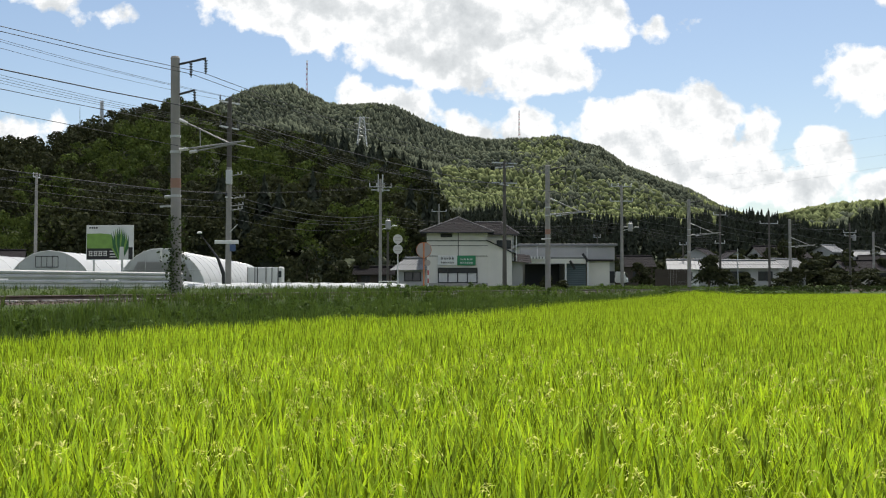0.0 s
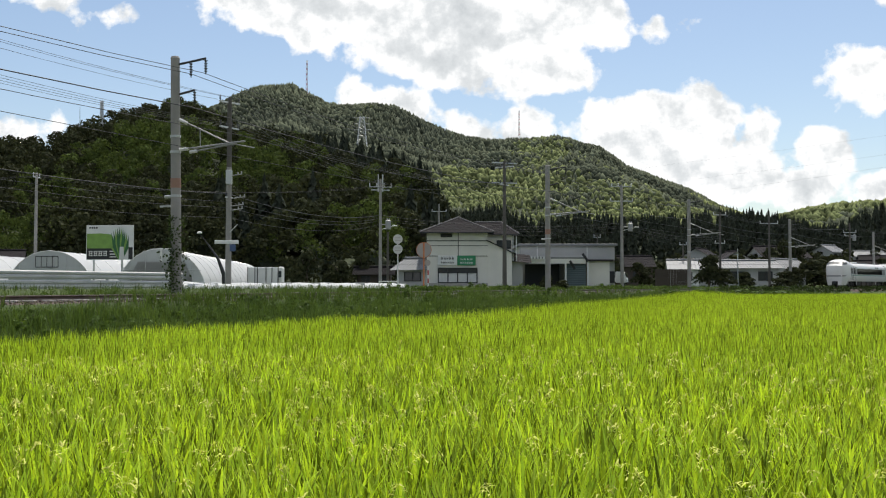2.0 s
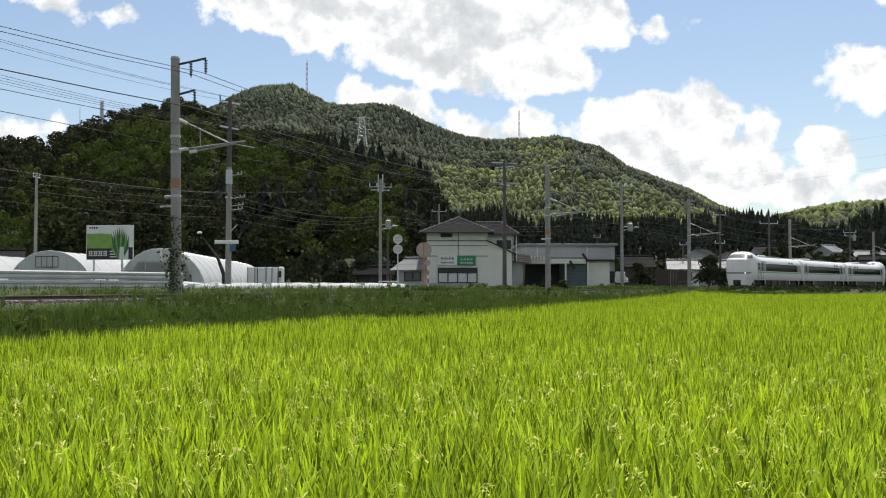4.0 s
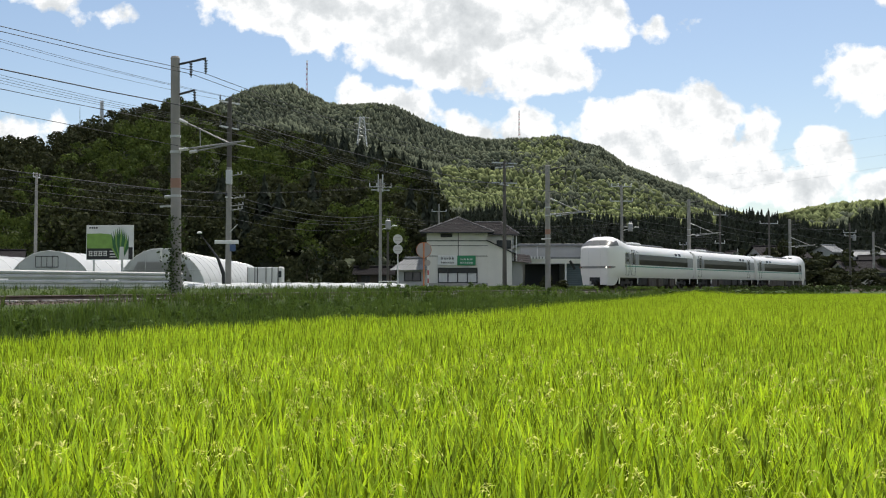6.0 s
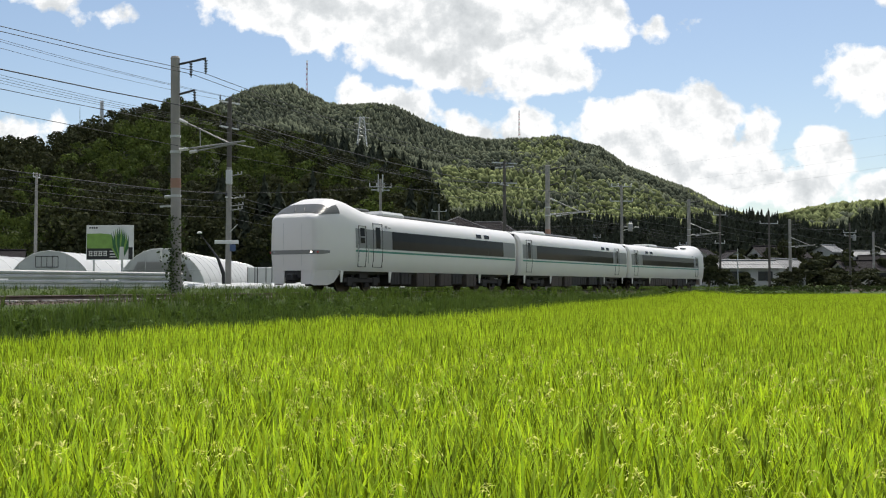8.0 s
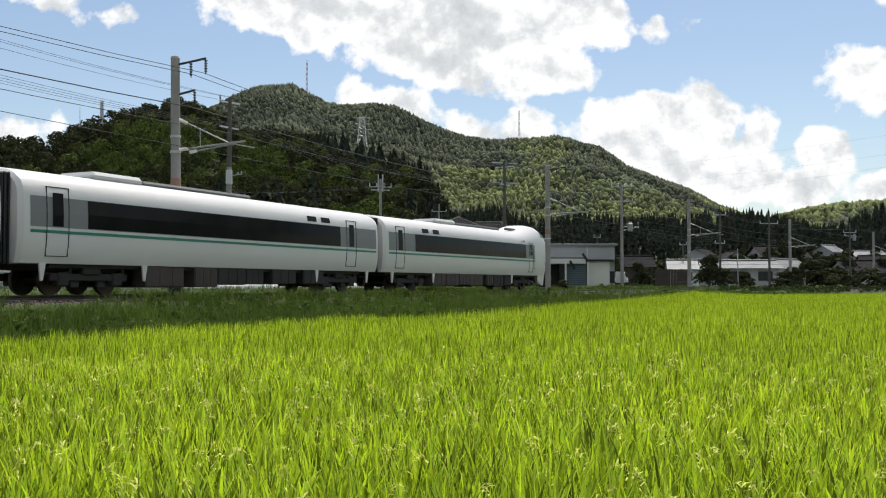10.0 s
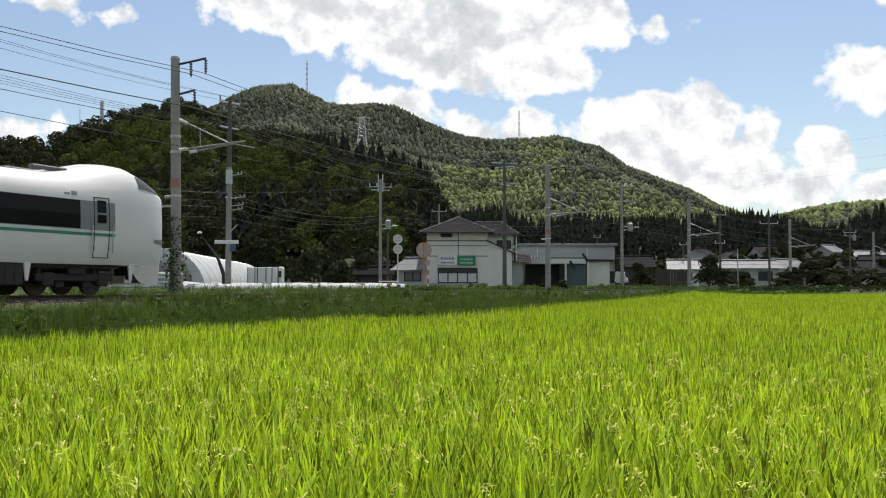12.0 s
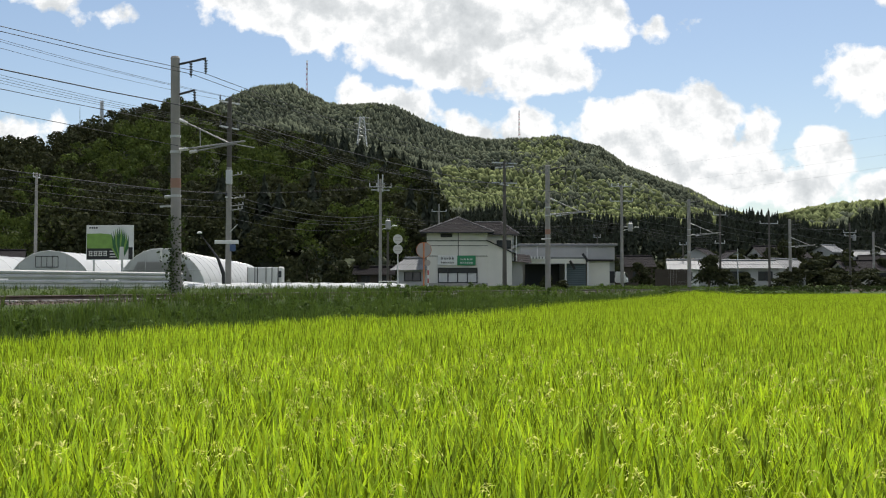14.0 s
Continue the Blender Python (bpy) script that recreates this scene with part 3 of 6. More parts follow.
MOUNTAIN = Hill(470, 1250, 1700, [(-900, 120), (-420, 168), (-303, 218), (-278, 230), (-256, 242), (-234, 248), (-206, 250), (-193, 252), (-184, 246), (-169, 239),
                                     (-148, 228), (-133, 225), (-104, 226), (-86, 227), (-61, 223), (-39, 212), (-17, 201), (4, 192), (30, 183), (48, 180), (62, 178),
                                     (84, 179), (113, 180), (142, 182), (156, 180), (178, 173), (199, 170), (217, 159), (235, 146), (257, 139), (286, 128), (311, 119),
                                     (329, 110), (350, 98), (385, 85), (442, 76), (600, 40), (900, 30)], 24.0, 0.0045, 1.0)
EAST_HILL = Hill(560, 900, 1200, [(200, 10), (280, 44), (308, 60), (339, 68), (370, 72), (405, 74), (480, 80), (600, 74), (900, 50)], 6.0, 0.008, 1.0)


def build_hills():
    NEAR_HILL.mesh("hill_near", FOREST_FLOOR, -330, 70, 90, 40, "low wooded hill behind the greenhouses")
    MID_HILL.mesh("hill_middle", FOREST_FLOOR, -60, 420, 90, 26, "dark ridge of planted cedars behind the village")
    MOUNTAIN.mesh("mountain", FOREST_FLOOR, -900, 900, 150, 70, "high green forested mountain across the valley")
    # unseen hill ring added on the valley's other side, behind the camera, darkening reflections
    n = 72
    vs, fs = [], []
    for i in range(n + 1):
        a = radians(HEAD + 55 + 250 * i / n)
        r = 420 + 60 * math.sin(i * 0.7)
        for k, (dr, z) in enumerate(((-150, -1.2), (-60, 26), (40, 62 + 14 * math.sin(i * 0.9) + 8 * math.sin(i * 2.3)), (160, 40))):
            vs.append(((r + dr) * math.cos(a), (r + dr) * math.sin(a), z))
    for i in range(n):
        for k in range(3):
            fs.append((i * 4 + k, i * 4 + 4 + k, i * 4 + 5 + k, i * 4 + k + 1))
    tagged(mesh_from("hill_south", vs, fs, FOREST_FLOOR, smooth=True), "unseen wooded hill ring added behind the camera to darken reflections", "hill", kind="structure")
    EAST_HILL.mesh("hill_east", FOREST_FLOOR, 180, 900, 70, 30, "distant wooded hill at the valley's end")
    # broadleaf forest and bamboo on the near hill
    s, d, at = plant(NEAR_HILL, -150, 14, 160, 285, 4.4, 1)
    keep = at[:, 2] > 1.2
    s, d, at = s[keep], d[keep], at[keep]
    n = len(at)
    kind = fbm(s * 0.035, d * 0.035, 5.0) + np.random.normal(0, 0.12, n)
    kind = np.where(s < -48, np.maximum(kind, -0.3), kind)
    ratio = s / d
    # bamboo low on the slope behind the house and across the west shoulder, dark cedars on the hill's east end
    kind = kind + 0.55 * np.exp(-((ratio + 0.085) / 0.04) ** 2 - ((d - 190) / 20) ** 2) + 0.40 * np.exp(-((ratio + 0.34) / 0.08) ** 2 - ((d - 226) / 15) ** 2)
    kind = np.where((ratio > -0.13) & (d > 212), kind - 0.55, np.where((ratio > -0.035), kind - 0.4, kind))
    hgt = np.random.uniform(7.5, 12.5, n)
    for name, mask, tpl, mat, wide, label in (
            ("broadleaf_trees", (kind > -0.34) & (kind < 0.20), [leafy_crown(k, 11, 44, 0.42) for k in range(8)], BROAD, 1.1, "dark green broadleaf trees covering the near hill"),
            ("bamboo_grove", kind >= 0.20, [leafy_crown(20 + k, 10, 50, 0.38) for k in range(6)], BAMBOO, 0.95, "lighter yellow-green bamboo standing on the near hill"),
            ("cedar_trees", kind <= -0.34, [cedar_crown(k, 12, 11) for k in range(6)], CEDAR, 1.15, "near-black pointed cedar trees on the near hill")):
        h = hgt[mask] * (1.05 if name == "cedar_trees" else 1.0)
        v, f = scatter(tpl, at[mask], np.stack([h * wide, h], 1), np.random.uniform(0, 6.283, mask.sum()))
        tagged(mesh_from(name, v, f, mat), label, "trees", kind="stuff")
    # cedars on the middle ridge
    s, d, at = plant(MID_HILL, -10, 250, 300, 432, 5.0, 2)
    h = np.random.uniform(6.5, 9.5, len(at))
    v, f = scatter([cedar_crown(30 + k) for k in range(8)], at, np.stack([h * 1.1, h], 1), np.random.uniform(0, 6.283, len(at)))
    tagged(mesh_from("cedar_plantation", v, f, CEDAR), "dark cedar plantation along the middle ridge", "trees", kind="stuff")
    # the far slopes
    spire = [far_spire(60 + k) for k in range(8)]
    round_ = [far_crown(60 + k) for k in range(12)]
    for hill, a, b, d0, d1, gap, seed in ((MOUNTAIN, -560, 640, 480, 800, 4.3, 3), (MOUNTAIN, -620, 660, 800, 1290, 5.6, 6), (EAST_HILL, 200, 520, 570, 925, 5.5, 4)):
        s, d, at = plant(hill, a, b, d0, d1, gap, seed)
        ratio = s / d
        # lighter crowns stand for the sunlit right slope, besides the yellow-green lower woods
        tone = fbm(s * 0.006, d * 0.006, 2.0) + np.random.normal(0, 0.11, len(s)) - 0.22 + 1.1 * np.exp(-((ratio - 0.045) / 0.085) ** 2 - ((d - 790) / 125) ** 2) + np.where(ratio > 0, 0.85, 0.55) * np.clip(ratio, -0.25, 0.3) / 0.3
        conifer = fbm(s * 0.011, d * 0.011, 7.0) + np.random.normal(0, 0.25, len(s)) > -0.15 + 0.45 * (tone > 0.4)
        h = np.random.uniform(1.0, 1.7, len(at)) * gap
        for kind, tpl, drop, wide in ((conifer, spire, 0.15, 1.0), (~conifer, round_, 0.0, 0.85)):
            for pick, mat, nm, lab in ((kind & (tone < 0.40), FAR_LEAF_HAZE, "mountain_forest", "mixed forest over the far slopes, its green dulled by painted haze"),
                                       (kind & (tone >= 0.40), FAR_LIT_HAZE, "mountain_bamboo", "lighter yellow-green woods on the far slopes, haze and sunlight in their colour")):
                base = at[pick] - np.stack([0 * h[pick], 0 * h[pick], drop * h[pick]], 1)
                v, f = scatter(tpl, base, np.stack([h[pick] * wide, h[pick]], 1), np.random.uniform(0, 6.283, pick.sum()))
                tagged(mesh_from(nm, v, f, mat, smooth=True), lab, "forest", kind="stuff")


def build_track():
    t = thing("railway_track", (0, 0, 0), 0, "single railway track on brown stone ballast with concrete sleepers", "railway track", kind="structure")
    sweep("ballast_bed", [(-3.3, -0.66), (-2.2, -0.20), (-1.5, -0.17), (1.5, -0.17), (2.2, -0.20), (3.3, -0.5)], -40, 330, 2, BALLAST, t)
    for o in (-0.533, 0.533):
        sweep("rail", [(o - 0.06, -0.15), (o - 0.06, -0.12), (o - 0.01, -0.10), (o - 0.01, -0.04), (o - 0.033, -0.03), (o - 0.033, -0.003), (o + 0.033, -0.003),
                       (o + 0.033, -0.03), (o + 0.01, -0.04), (o + 0.01, -0.10), (o + 0.06, -0.12), (o + 0.06, -0.15)], -40, 330, 2, STEEL, t)
        sweep("rail_head", [(o - 0.03, 0.0), (o + 0.03, 0.0)], -40, 330, 2, SHINY, t, "worn shiny running surface")
    # loose stones on the shoulder
    rng = np.random.RandomState(8)
    bm = bm_new()
    bmesh.ops.create_icosphere(bm, subdivisions=1, radius=0.03)
    bm.verts.index_update()
    tv, tf = np.array([v.co[:] for v in bm.verts]), np.array([[v.index for v in f.verts] for f in bm.faces])
    bm.free()
    tpl = [(tv * (1 + 0.35 * rng.uniform(-1, 1, tv.shape)), tf) for _ in range(6)]
    n = 4000
    s, o = rng.uniform(4, 75, n), -rng.uniform(1.1, 3.2, n)
    z = np.interp(o, [-3.3, -2.2, -1.1], [-0.66, -0.20, -0.16]) + 0.01
    at = np.array([along(a, b, c) for a, b, c in zip(s, o, z)])
    v, f = scatter(tpl, at, rng.uniform(0.7, 1.6, (n, 2)), rng.uniform(0, 6.283, n))
    ob = mesh_from("ballast_stone", v, f, BALLAST, t)
    ob["kind"] = "stuff"
    bm = bm_new()
    box(bm, (0, 0, -0.17), (0.22, 2.0, 0.10), bevel=0.015)
    me = part("sleeper", bm, CONCRETE, t).data
    first = scene.objects["sleeper"]
    first.matrix_basis = pose(*along(2), 0, 0, heading(2))
    for k in range(1, 290):
        ob = new("sleeper", me)
        ob.parent = t
        s = 2 + k * 0.62
        ob.matrix_basis = pose(*along(s), 0, 0, heading(s))


build_ground()
build_hills()


# ---------------------------------------------------------------- the train
SIDE = [(0.90, 1.30), (1.10, 1.385), (1.45, 1.435), (1.80, 1.45), (2.30, 1.45), (2.75, 1.42)]    # height, half width


def side_y(z):
    zs, ys = zip(*SIDE)
    if z <= 2.75:
        return float(np.interp(z, zs, ys))
    t = min(1.0, (z - 2.75) / 0.80)
    return 1.42 * (1 - t ** 2.4) ** (1 / 2.4)


def ring(hw, ztop, low=0.90, round_=2.4):
    """The car's cross-section: from one sill over the roof to the other."""
    k = hw / 1.45
    pts = [(y * k, max(z, low)) for z, y in SIDE]
    for i in range(1, 9):
        a = i / 8 * math.pi / 2
        y = 1.42 * k * math.cos(a) ** (2 / round_)
        pts.append((y, 2.75 + (ztop - 2.75) * math.sin(a) ** (2 / round_)))
    return pts + [(-y, z) for y, z in pts[-2::-1]]


def loft(sections):
    """A skin over (x, ring) sections."""
    vs, fs = [], []
    n = len(sections[0][1])
    for x, r in sections:
        vs += [(x, y, z) for y, z in r]
    for i in range(len(sections) - 1):
        for j in range(n - 1):
            fs.append((i * n + j, i * n + j + 1, (i + 1) * n + j + 1, (i + 1) * n + j))
    return vs, fs


def bm_from(vs, fs):
    bm = bm_new()
    v = [bm.verts.new(p) for p in vs]
    for f in fs:
        if len(set(f)) >= 3:
            bm.faces.new([v[i] for i in f])
    bmesh.ops.recalc_face_normals(bm, faces=bm.faces)
    return bm


def side_patch(x0, x1, z0, z1, lift=0.008, sides=(-1, 1), n=6, skew=0.0):
    """A panel lying on the car's flank."""
    bm = bm_new()
    for sgn in sides:
        rows = []
        for i in range(n + 1):
            z = z0 + (z1 - z0) * i / n
            y = (side_y(z) + lift) * sgn
            rows.append([bm.verts.new((x, y, z)) for x in (x0 + skew * i / n, x1 + skew * i / n)])
        for a, b in zip(rows, rows[1:]):
            q = (a[0], a[1], b[1], b[0])
            bm.faces.new(q if sgn < 0 else q[::-1])
    return bm


# the nose: metres behind its tip, half width, top height, superellipse
NOSE = [(0.00, 0.98, 3.08, 6.0), (0.05, 1.10, 3.15, 5.6), (0.16, 1.19, 3.22, 5.0), (0.40, 1.28, 3.37, 4.4), (0.75, 1.35, 3.59, 3.8), (1.15, 1.40, 3.82, 3.3), (1.60, 1.43, 3.99, 3.0),
        (2.05, 1.445, 4.02, 2.7), (2.6, 1.45, 3.98, 2.5), (3.2, 1.45, 3.85, 2.4), (3.9, 1.45, 3.68, 2.4), (4.6, 1.45, 3.575, 2.4), (5.6, 1.45, 3.55, 2.4)]


def nose_ring(q):
    qs = [n[0] for n in NOSE]
    hw, zt, rd = (float(np.interp(q, qs, [n[k] for n in NOSE])) for k in (1, 2, 3))
    return ring(hw, zt, 0.90, rd)


def nose_at(q):
    qs = [n[0] for n in NOSE]
    return tuple(float(np.interp(q, qs, [n[k] for n in NOSE])) for k in (1, 2, 3))


def screen_patch(xt, q0, q1, f0=0.0, f1=1.0, lift=0.014, n=8, w=14):
    """Part of the wrap-round glass over the nose, from f0 to f1 across it."""
    vs, fs = [], []
    for i in range(n + 1):
        q = q0 + (q1 - q0) * i / n
        hw, zt, rd = nose_at(q)
        zl = 3.17 + 0.04 * (q - q0) / (q1 - q0)
        a0 = math.asin(min(1.0, ((zl - 2.75) / (zt - 2.75)) ** (rd / 2)))
        for j in range(w + 1):
            a = a0 + (math.pi - 2 * a0) * (f0 + (f1 - f0) * j / w)
            y = 1.42 * hw / 1.45 * math.copysign(abs(math.cos(a)) ** (2 / rd), math.cos(a))
            z = 2.75 + (zt - 2.75) * math.sin(a) ** (2 / rd)
            vs.append((xt + q - lift, y * 1.008, z + lift))
    for i in range(n):
        for j in range(w):
            fs.append((i * (w + 1) + j, i * (w + 1) + j + 1, (i + 1) * (w + 1) + j + 1, (i + 1) * (w + 1) + j))
    return bm_from(vs, fs)


def face_band(xt, z0, z1, reach, s):
    """A strip round one half of the nose's face, between two heights, back to reach metres behind the tip."""
    vs, fs = [(xt - 0.010, 0.0, z0), (xt - 0.010, 0.0, z1)], []
    for q in (0.0, 0.02, 0.05, 0.10, 0.16, 0.28, 0.40, 0.6, 0.75):
        if q > reach:
            break
        hw = nose_at(q)[0]
        cut = 0.06 * max(0, q - 0.3) / 0.45
        vs += [(xt + q - 0.010, s * (hw * side_y(z) / 1.45 + 0.010), z) for z in (z0 + cut, z1 - cut * 0.2)]
    for i in range(len(vs) // 2 - 1):
        fs.append((2 * i, 2 * i + 2, 2 * i + 3, 2 * i + 1))
    return bm_from(vs, fs)


def bogie(car, x):
    bm = bm_new()
    for y in (-1.0, 1.0):
        box(bm, (x, y, 0.52), (3.0, 0.16, 0.22), bevel=0.03)
        box(bm, (x, y, 0.72), (0.7, 0.3, 0.26), bevel=0.04)
        for dx in (-1.05, 1.05):
            box(bm, (x + dx, y, 0.46), (0.42, 0.24, 0.40), bevel=0.04)
            rod(bm, (x + dx + 0.3, y, 0.4), (x + dx + 0.3, y, 0.8), 0.07)
    box(bm, (x, 0, 0.55), (0.6, 2.0, 0.25), bevel=0.03)
    # dark blocks added between the wheels to stand for the shade there
    for dx in (-0.52, 0.52):
        box(bm, (x + dx, 0, 0.50), (0.62, 0.92, 0.50), bevel=0.06)
        box(bm, (x + dx, -0.93, 0.36), (0.34, 0.14, 0.30), bevel=0.03)
        box(bm, (x + dx, 0.93, 0.36), (0.34, 0.14, 0.30), bevel=0.03)
    box(bm, (x, 0, 0.80), (3.1, 1.9, 0.16), bevel=0.03)
    b = part("bogie", bm, UNDER, car, "dark grimy bogie frame, added blocks filling the shade between its wheels")
    for dx in (-1.05, 1.05):
        for y in (-0.56, 0.56):
            w = bm_new()
            rod(w, (x + dx, y - 0.065, 0.43), (x + dx, y + 0.065, 0.43), 0.43, n=24)
            rod(w, (x + dx, y - 0.09, 0.43), (x + dx, y + 0.09, 0.43), 0.16, n=12)
            part("wheel", w, STEEL, b)
        w = bm_new()
        rod(w, (x + dx, -1.0, 0.43), (x + dx, 1.0, 0.43), 0.08)
        part("axle", w, UNDER, b)


def flank(name, x0, x1, z0, z1, lift, mat, parent, label="", n=6):
    """The same panel on both flanks, each a part of its own."""
    return [part(name, side_patch(x0, x1, z0, z1, lift, (s,), n), mat, parent, label) for s in (-1, 1)]


def car_door(car, x, w=0.78, grey=True):
    """A passenger door with its dark edge and pane, on both flanks."""
    for s in (-1, 1):
        bm = bm_new()
        for a in (x - w / 2, x + w / 2):
            for i in range(8):
                z0, z1 = 1.10 + i * 0.24, 1.10 + (i + 1) * 0.24
                zc = (z0 + z1) / 2
                box(bm, (a, (side_y(zc) + 0.004) * s, zc), (0.020, 0.03, 0.25))
        for zz in (1.10, 3.02):
            box(bm, (x, (side_y(zz) + 0.004) * s, zz), (w, 0.03, 0.022))
        d = part("door", bm, DARK, car, "white sliding door outlined by a dark seal")
        part("door_pane", side_patch(x - 0.19, x + 0.19, 1.93, 2.86, 0.02, (s,)), GLASSB, d)


def build_car(kind, at_pose):
    """kind: lead, middle or tail; the gangway end of an end car lies at +x, its nose at -x."""
    end = kind != "middle"
    words = {"lead": "white leading cab car of an express train with teal stripe", "middle": "white middle car of an express train with teal stripe",
             "tail": "white trailing cab car of an express train with teal stripe"}
    car = thing("train_car", (0, 0, 0), 0, words[kind], "train car", "cars of the train")
    x0, x1 = (-10.45, 9.75) if end else (-9.75, 9.75)
    secs = []
    if end:
        secs += [(x0 + n[0], nose_ring(n[0])) for n in NOSE]
    else:
        secs += [(x0, ring(1.30, 3.42)), (x0 + 0.10, ring(1.43, 3.53)), (x0 + 0.22, ring(1.45, 3.55))]
    secs += [(x1 - 0.22, ring(1.45, 3.55)), (x1 - 0.10, ring(1.43, 3.53)), (x1, ring(1.30, 3.42))]
    vs, fs = loft(secs)
    n = len(secs[0][1])
    fs.append(tuple(range(n)))
    fs.append(tuple((len(secs) - 1) * n + j for j in range(n)))
    m = len(secs)
    for i in range(m - 1):
        fs.append((i * n, (i + 1) * n, (i + 1) * n + n - 1, i * n + n - 1))
    body = part("body", bm_from(vs, fs), BODY, car, "glossy white car body", smooth=True)
    body.data.set_sharp_from_angle(angle=radians(35))
    # flank bands
    ga, gb = (x0 + 2.55, x1 - 0.3) if end else (x0 + 0.3, x1 - 0.3)
    wa, wb = {"lead": (x0 + 5.65, x1 - 2.0), "middle": (x0 + 2.35, x1 - 3.3), "tail": (x0 + 3.95, x1 - 2.75)}[kind]
    flank("grey_band", ga, gb, 1.90, 2.74, 0.006, GREYP, car, "mid-grey panel between the doors and windows")
    bands = flank("window_band", wa, wb, 1.92, 2.73, 0.014, GLASSB, car, "continuous dark tinted window band")
    k = int((wb - wa) / 1.45)
    for i in range(1, k):
        xx = wa + (wb - wa) * i / k
        for s, band in zip((-1, 1), bands):
            part("window_post", side_patch(xx - 0.012, xx + 0.012, 1.93, 2.72, 0.016, (s,)), GLASSB, band)
    flank("stripe", ga, gb, 1.735, 1.815, 0.010, TEAL, car, "teal green stripe")
    flank("stripe_edge", ga, gb, 1.825, 1.89, 0.010, WHITE, car, "thin white line over the stripe")
    doors = {"lead": [x0 + 4.4], "middle": [x0 + 1.25, x1 - 2.4], "tail": [x1 - 1.35]}[kind]
    for d in doors:
        car_door(car, d)
    squares = {"lead": [x1 - 5.2, x1 - 4.2], "middle": [x1 - 5.4, x1 - 4.4], "tail": [x1 - 4.9, x1 - 3.8]}[kind]
    for q in squares:
        flank("car_number" if q == squares[0] else "destination_panel", q - 0.33, q + 0.33, 2.83, 3.04, 0.012, GLASSB, car, "small dark indicator panel", 3)
    if end:
        # cab door, handrails, cab panes, lamps
        xc = x0 + 3.1
        lx = x0 + (4.05 if kind == "tail" else 5.05)
        flank("logo_mark", lx, lx + 0.22, 2.86, 2.98, 0.008, GREYP, car, "small plain grey mark", 2)
        flank("logo_mark", lx + 0.28, lx + 0.50, 2.86, 2.92, 0.008, GREYP, car, "small plain grey mark", 2)
        for s in (-1, 1):
            bm = bm_new()
            for a in (xc - 0.3, xc + 0.3):
                for i in range(8):
                    zc = 1.1 + (i + 0.5) * 0.22
                    box(bm, (a, (side_y(zc) + 0.004) * s, zc), (0.018, 0.03, 0.23))
            for zz in (1.1, 2.86):
                box(bm, (xc, (side_y(zz) + 0.004) * s, zz), (0.6, 0.03, 0.02))
            cd = part("cab_door", bm, DARK, car, "narrow cab door outlined by a dark seal")
            for za, zb in ((2.42, 2.78), (2.12, 2.36)):
                part("door_pane", side_patch(xc - 0.18, xc + 0.18, za, zb, 0.018, (s,)), GLASSB, cd)
            for a in (xc - 0.42, xc + 0.42):
                bm = bm_new()
                rod(bm, (a, (side_y(1.4) + 0.06) * s, 1.25), (a, (side_y(2.0) + 0.06) * s, 2.05), 0.018)
                part("handrail", bm, GALV, cd)
        part("windscreen", screen_patch(x0, 0.26, 0.92, 0.19, 0.805), CABGLASS, car, "dark raked windscreen")
        for fa, fb in ((0.02, 0.185), (0.815, 0.98)):
            part("cab_window", screen_patch(x0, 0.30, 1.45, fa, fb, 0.014, 8, 5), CABGLASS, car, "dark side pane of the cab")
        for f in (0.188, 0.81):
            part("screen_pillar", screen_patch(x0, 0.23, 0.91, f - 0.010, f + 0.010, 0.020, 8, 2), DARK, car)
        for yy in (-0.35, 0.1):
            bm = bm_new()
            rod(bm, (x0 + 0.30, yy, 3.36), (x0 + 0.8, yy + 0.3, 3.64), 0.014)
            part("wiper", bm, DARK, car)
        # gangway seams, lamp band, skirt and coupler
        for yy in (-0.46, 0.46):
            bm = bm_new()
            box(bm, (x0 + 0.001, yy, 1.98), (0.010, 0.012, 1.75))
            part("gangway_seam", bm, ROOFG, car)
        band = part("lamp_band", face_band(x0, 1.57, 1.74, 0.75, -1), GREYP, car, "grey band that holds the lamps")
        part("lamp_band", face_band(x0, 1.57, 1.74, 0.75, 1), GREYP, car, "grey band that holds the lamps")
        for s in (-1, 1):
            bm = bm_new()
            bmesh.ops.create_uvsphere(bm, u_segments=16, v_segments=8, radius=0.10, matrix=Matrix.Translation((x0 + 0.03, 0.93 * s, 1.655)) @ Matrix.Diagonal((0.4, 1.5, 0.8, 1)))
            part("lamp_housing", bm, DARK, band, "dark lamp recess")
            bm = bm_new()
            bmesh.ops.create_uvsphere(bm, u_segments=16, v_segments=8, radius=0.055, matrix=Matrix.Translation((x0 - 0.005, 0.93 * s, 1.655)) @ Matrix.Diagonal((0.4, 1.1, 0.9, 1)))
            part("headlight", bm, HEADLAMP if kind == "lead" and s < 0 else LAMPG, band, "lit white headlight" if kind == "lead" and s < 0 else "unlit lamp")
            bm = bm_new()
            bmesh.ops.create_uvsphere(bm, u_segments=12, v_segments=6, radius=0.05, matrix=Matrix.Translation((x0 + 0.10, 1.17 * s, 1.655)) @ Matrix.Diagonal((0.4, 1.2, 0.9, 1)))
            part("tail_light", bm, RED, band)
        for s in (-1, 1):
            prof = [(0.02, 0.35), (0.10, 0.30), (0.85, 0.30), (1.25, 0.42), (1.75, 0.88)]
            vs, fs = [], []
            for q, zlow in prof:
                hw = float(np.interp(q, [a[0] for a in NOSE], [a[1] for a in NOSE])) * 0.93
                vs += [(x0 + q, hw * s, 0.92), (x0 + q, hw * 0.92 * s, zlow)]
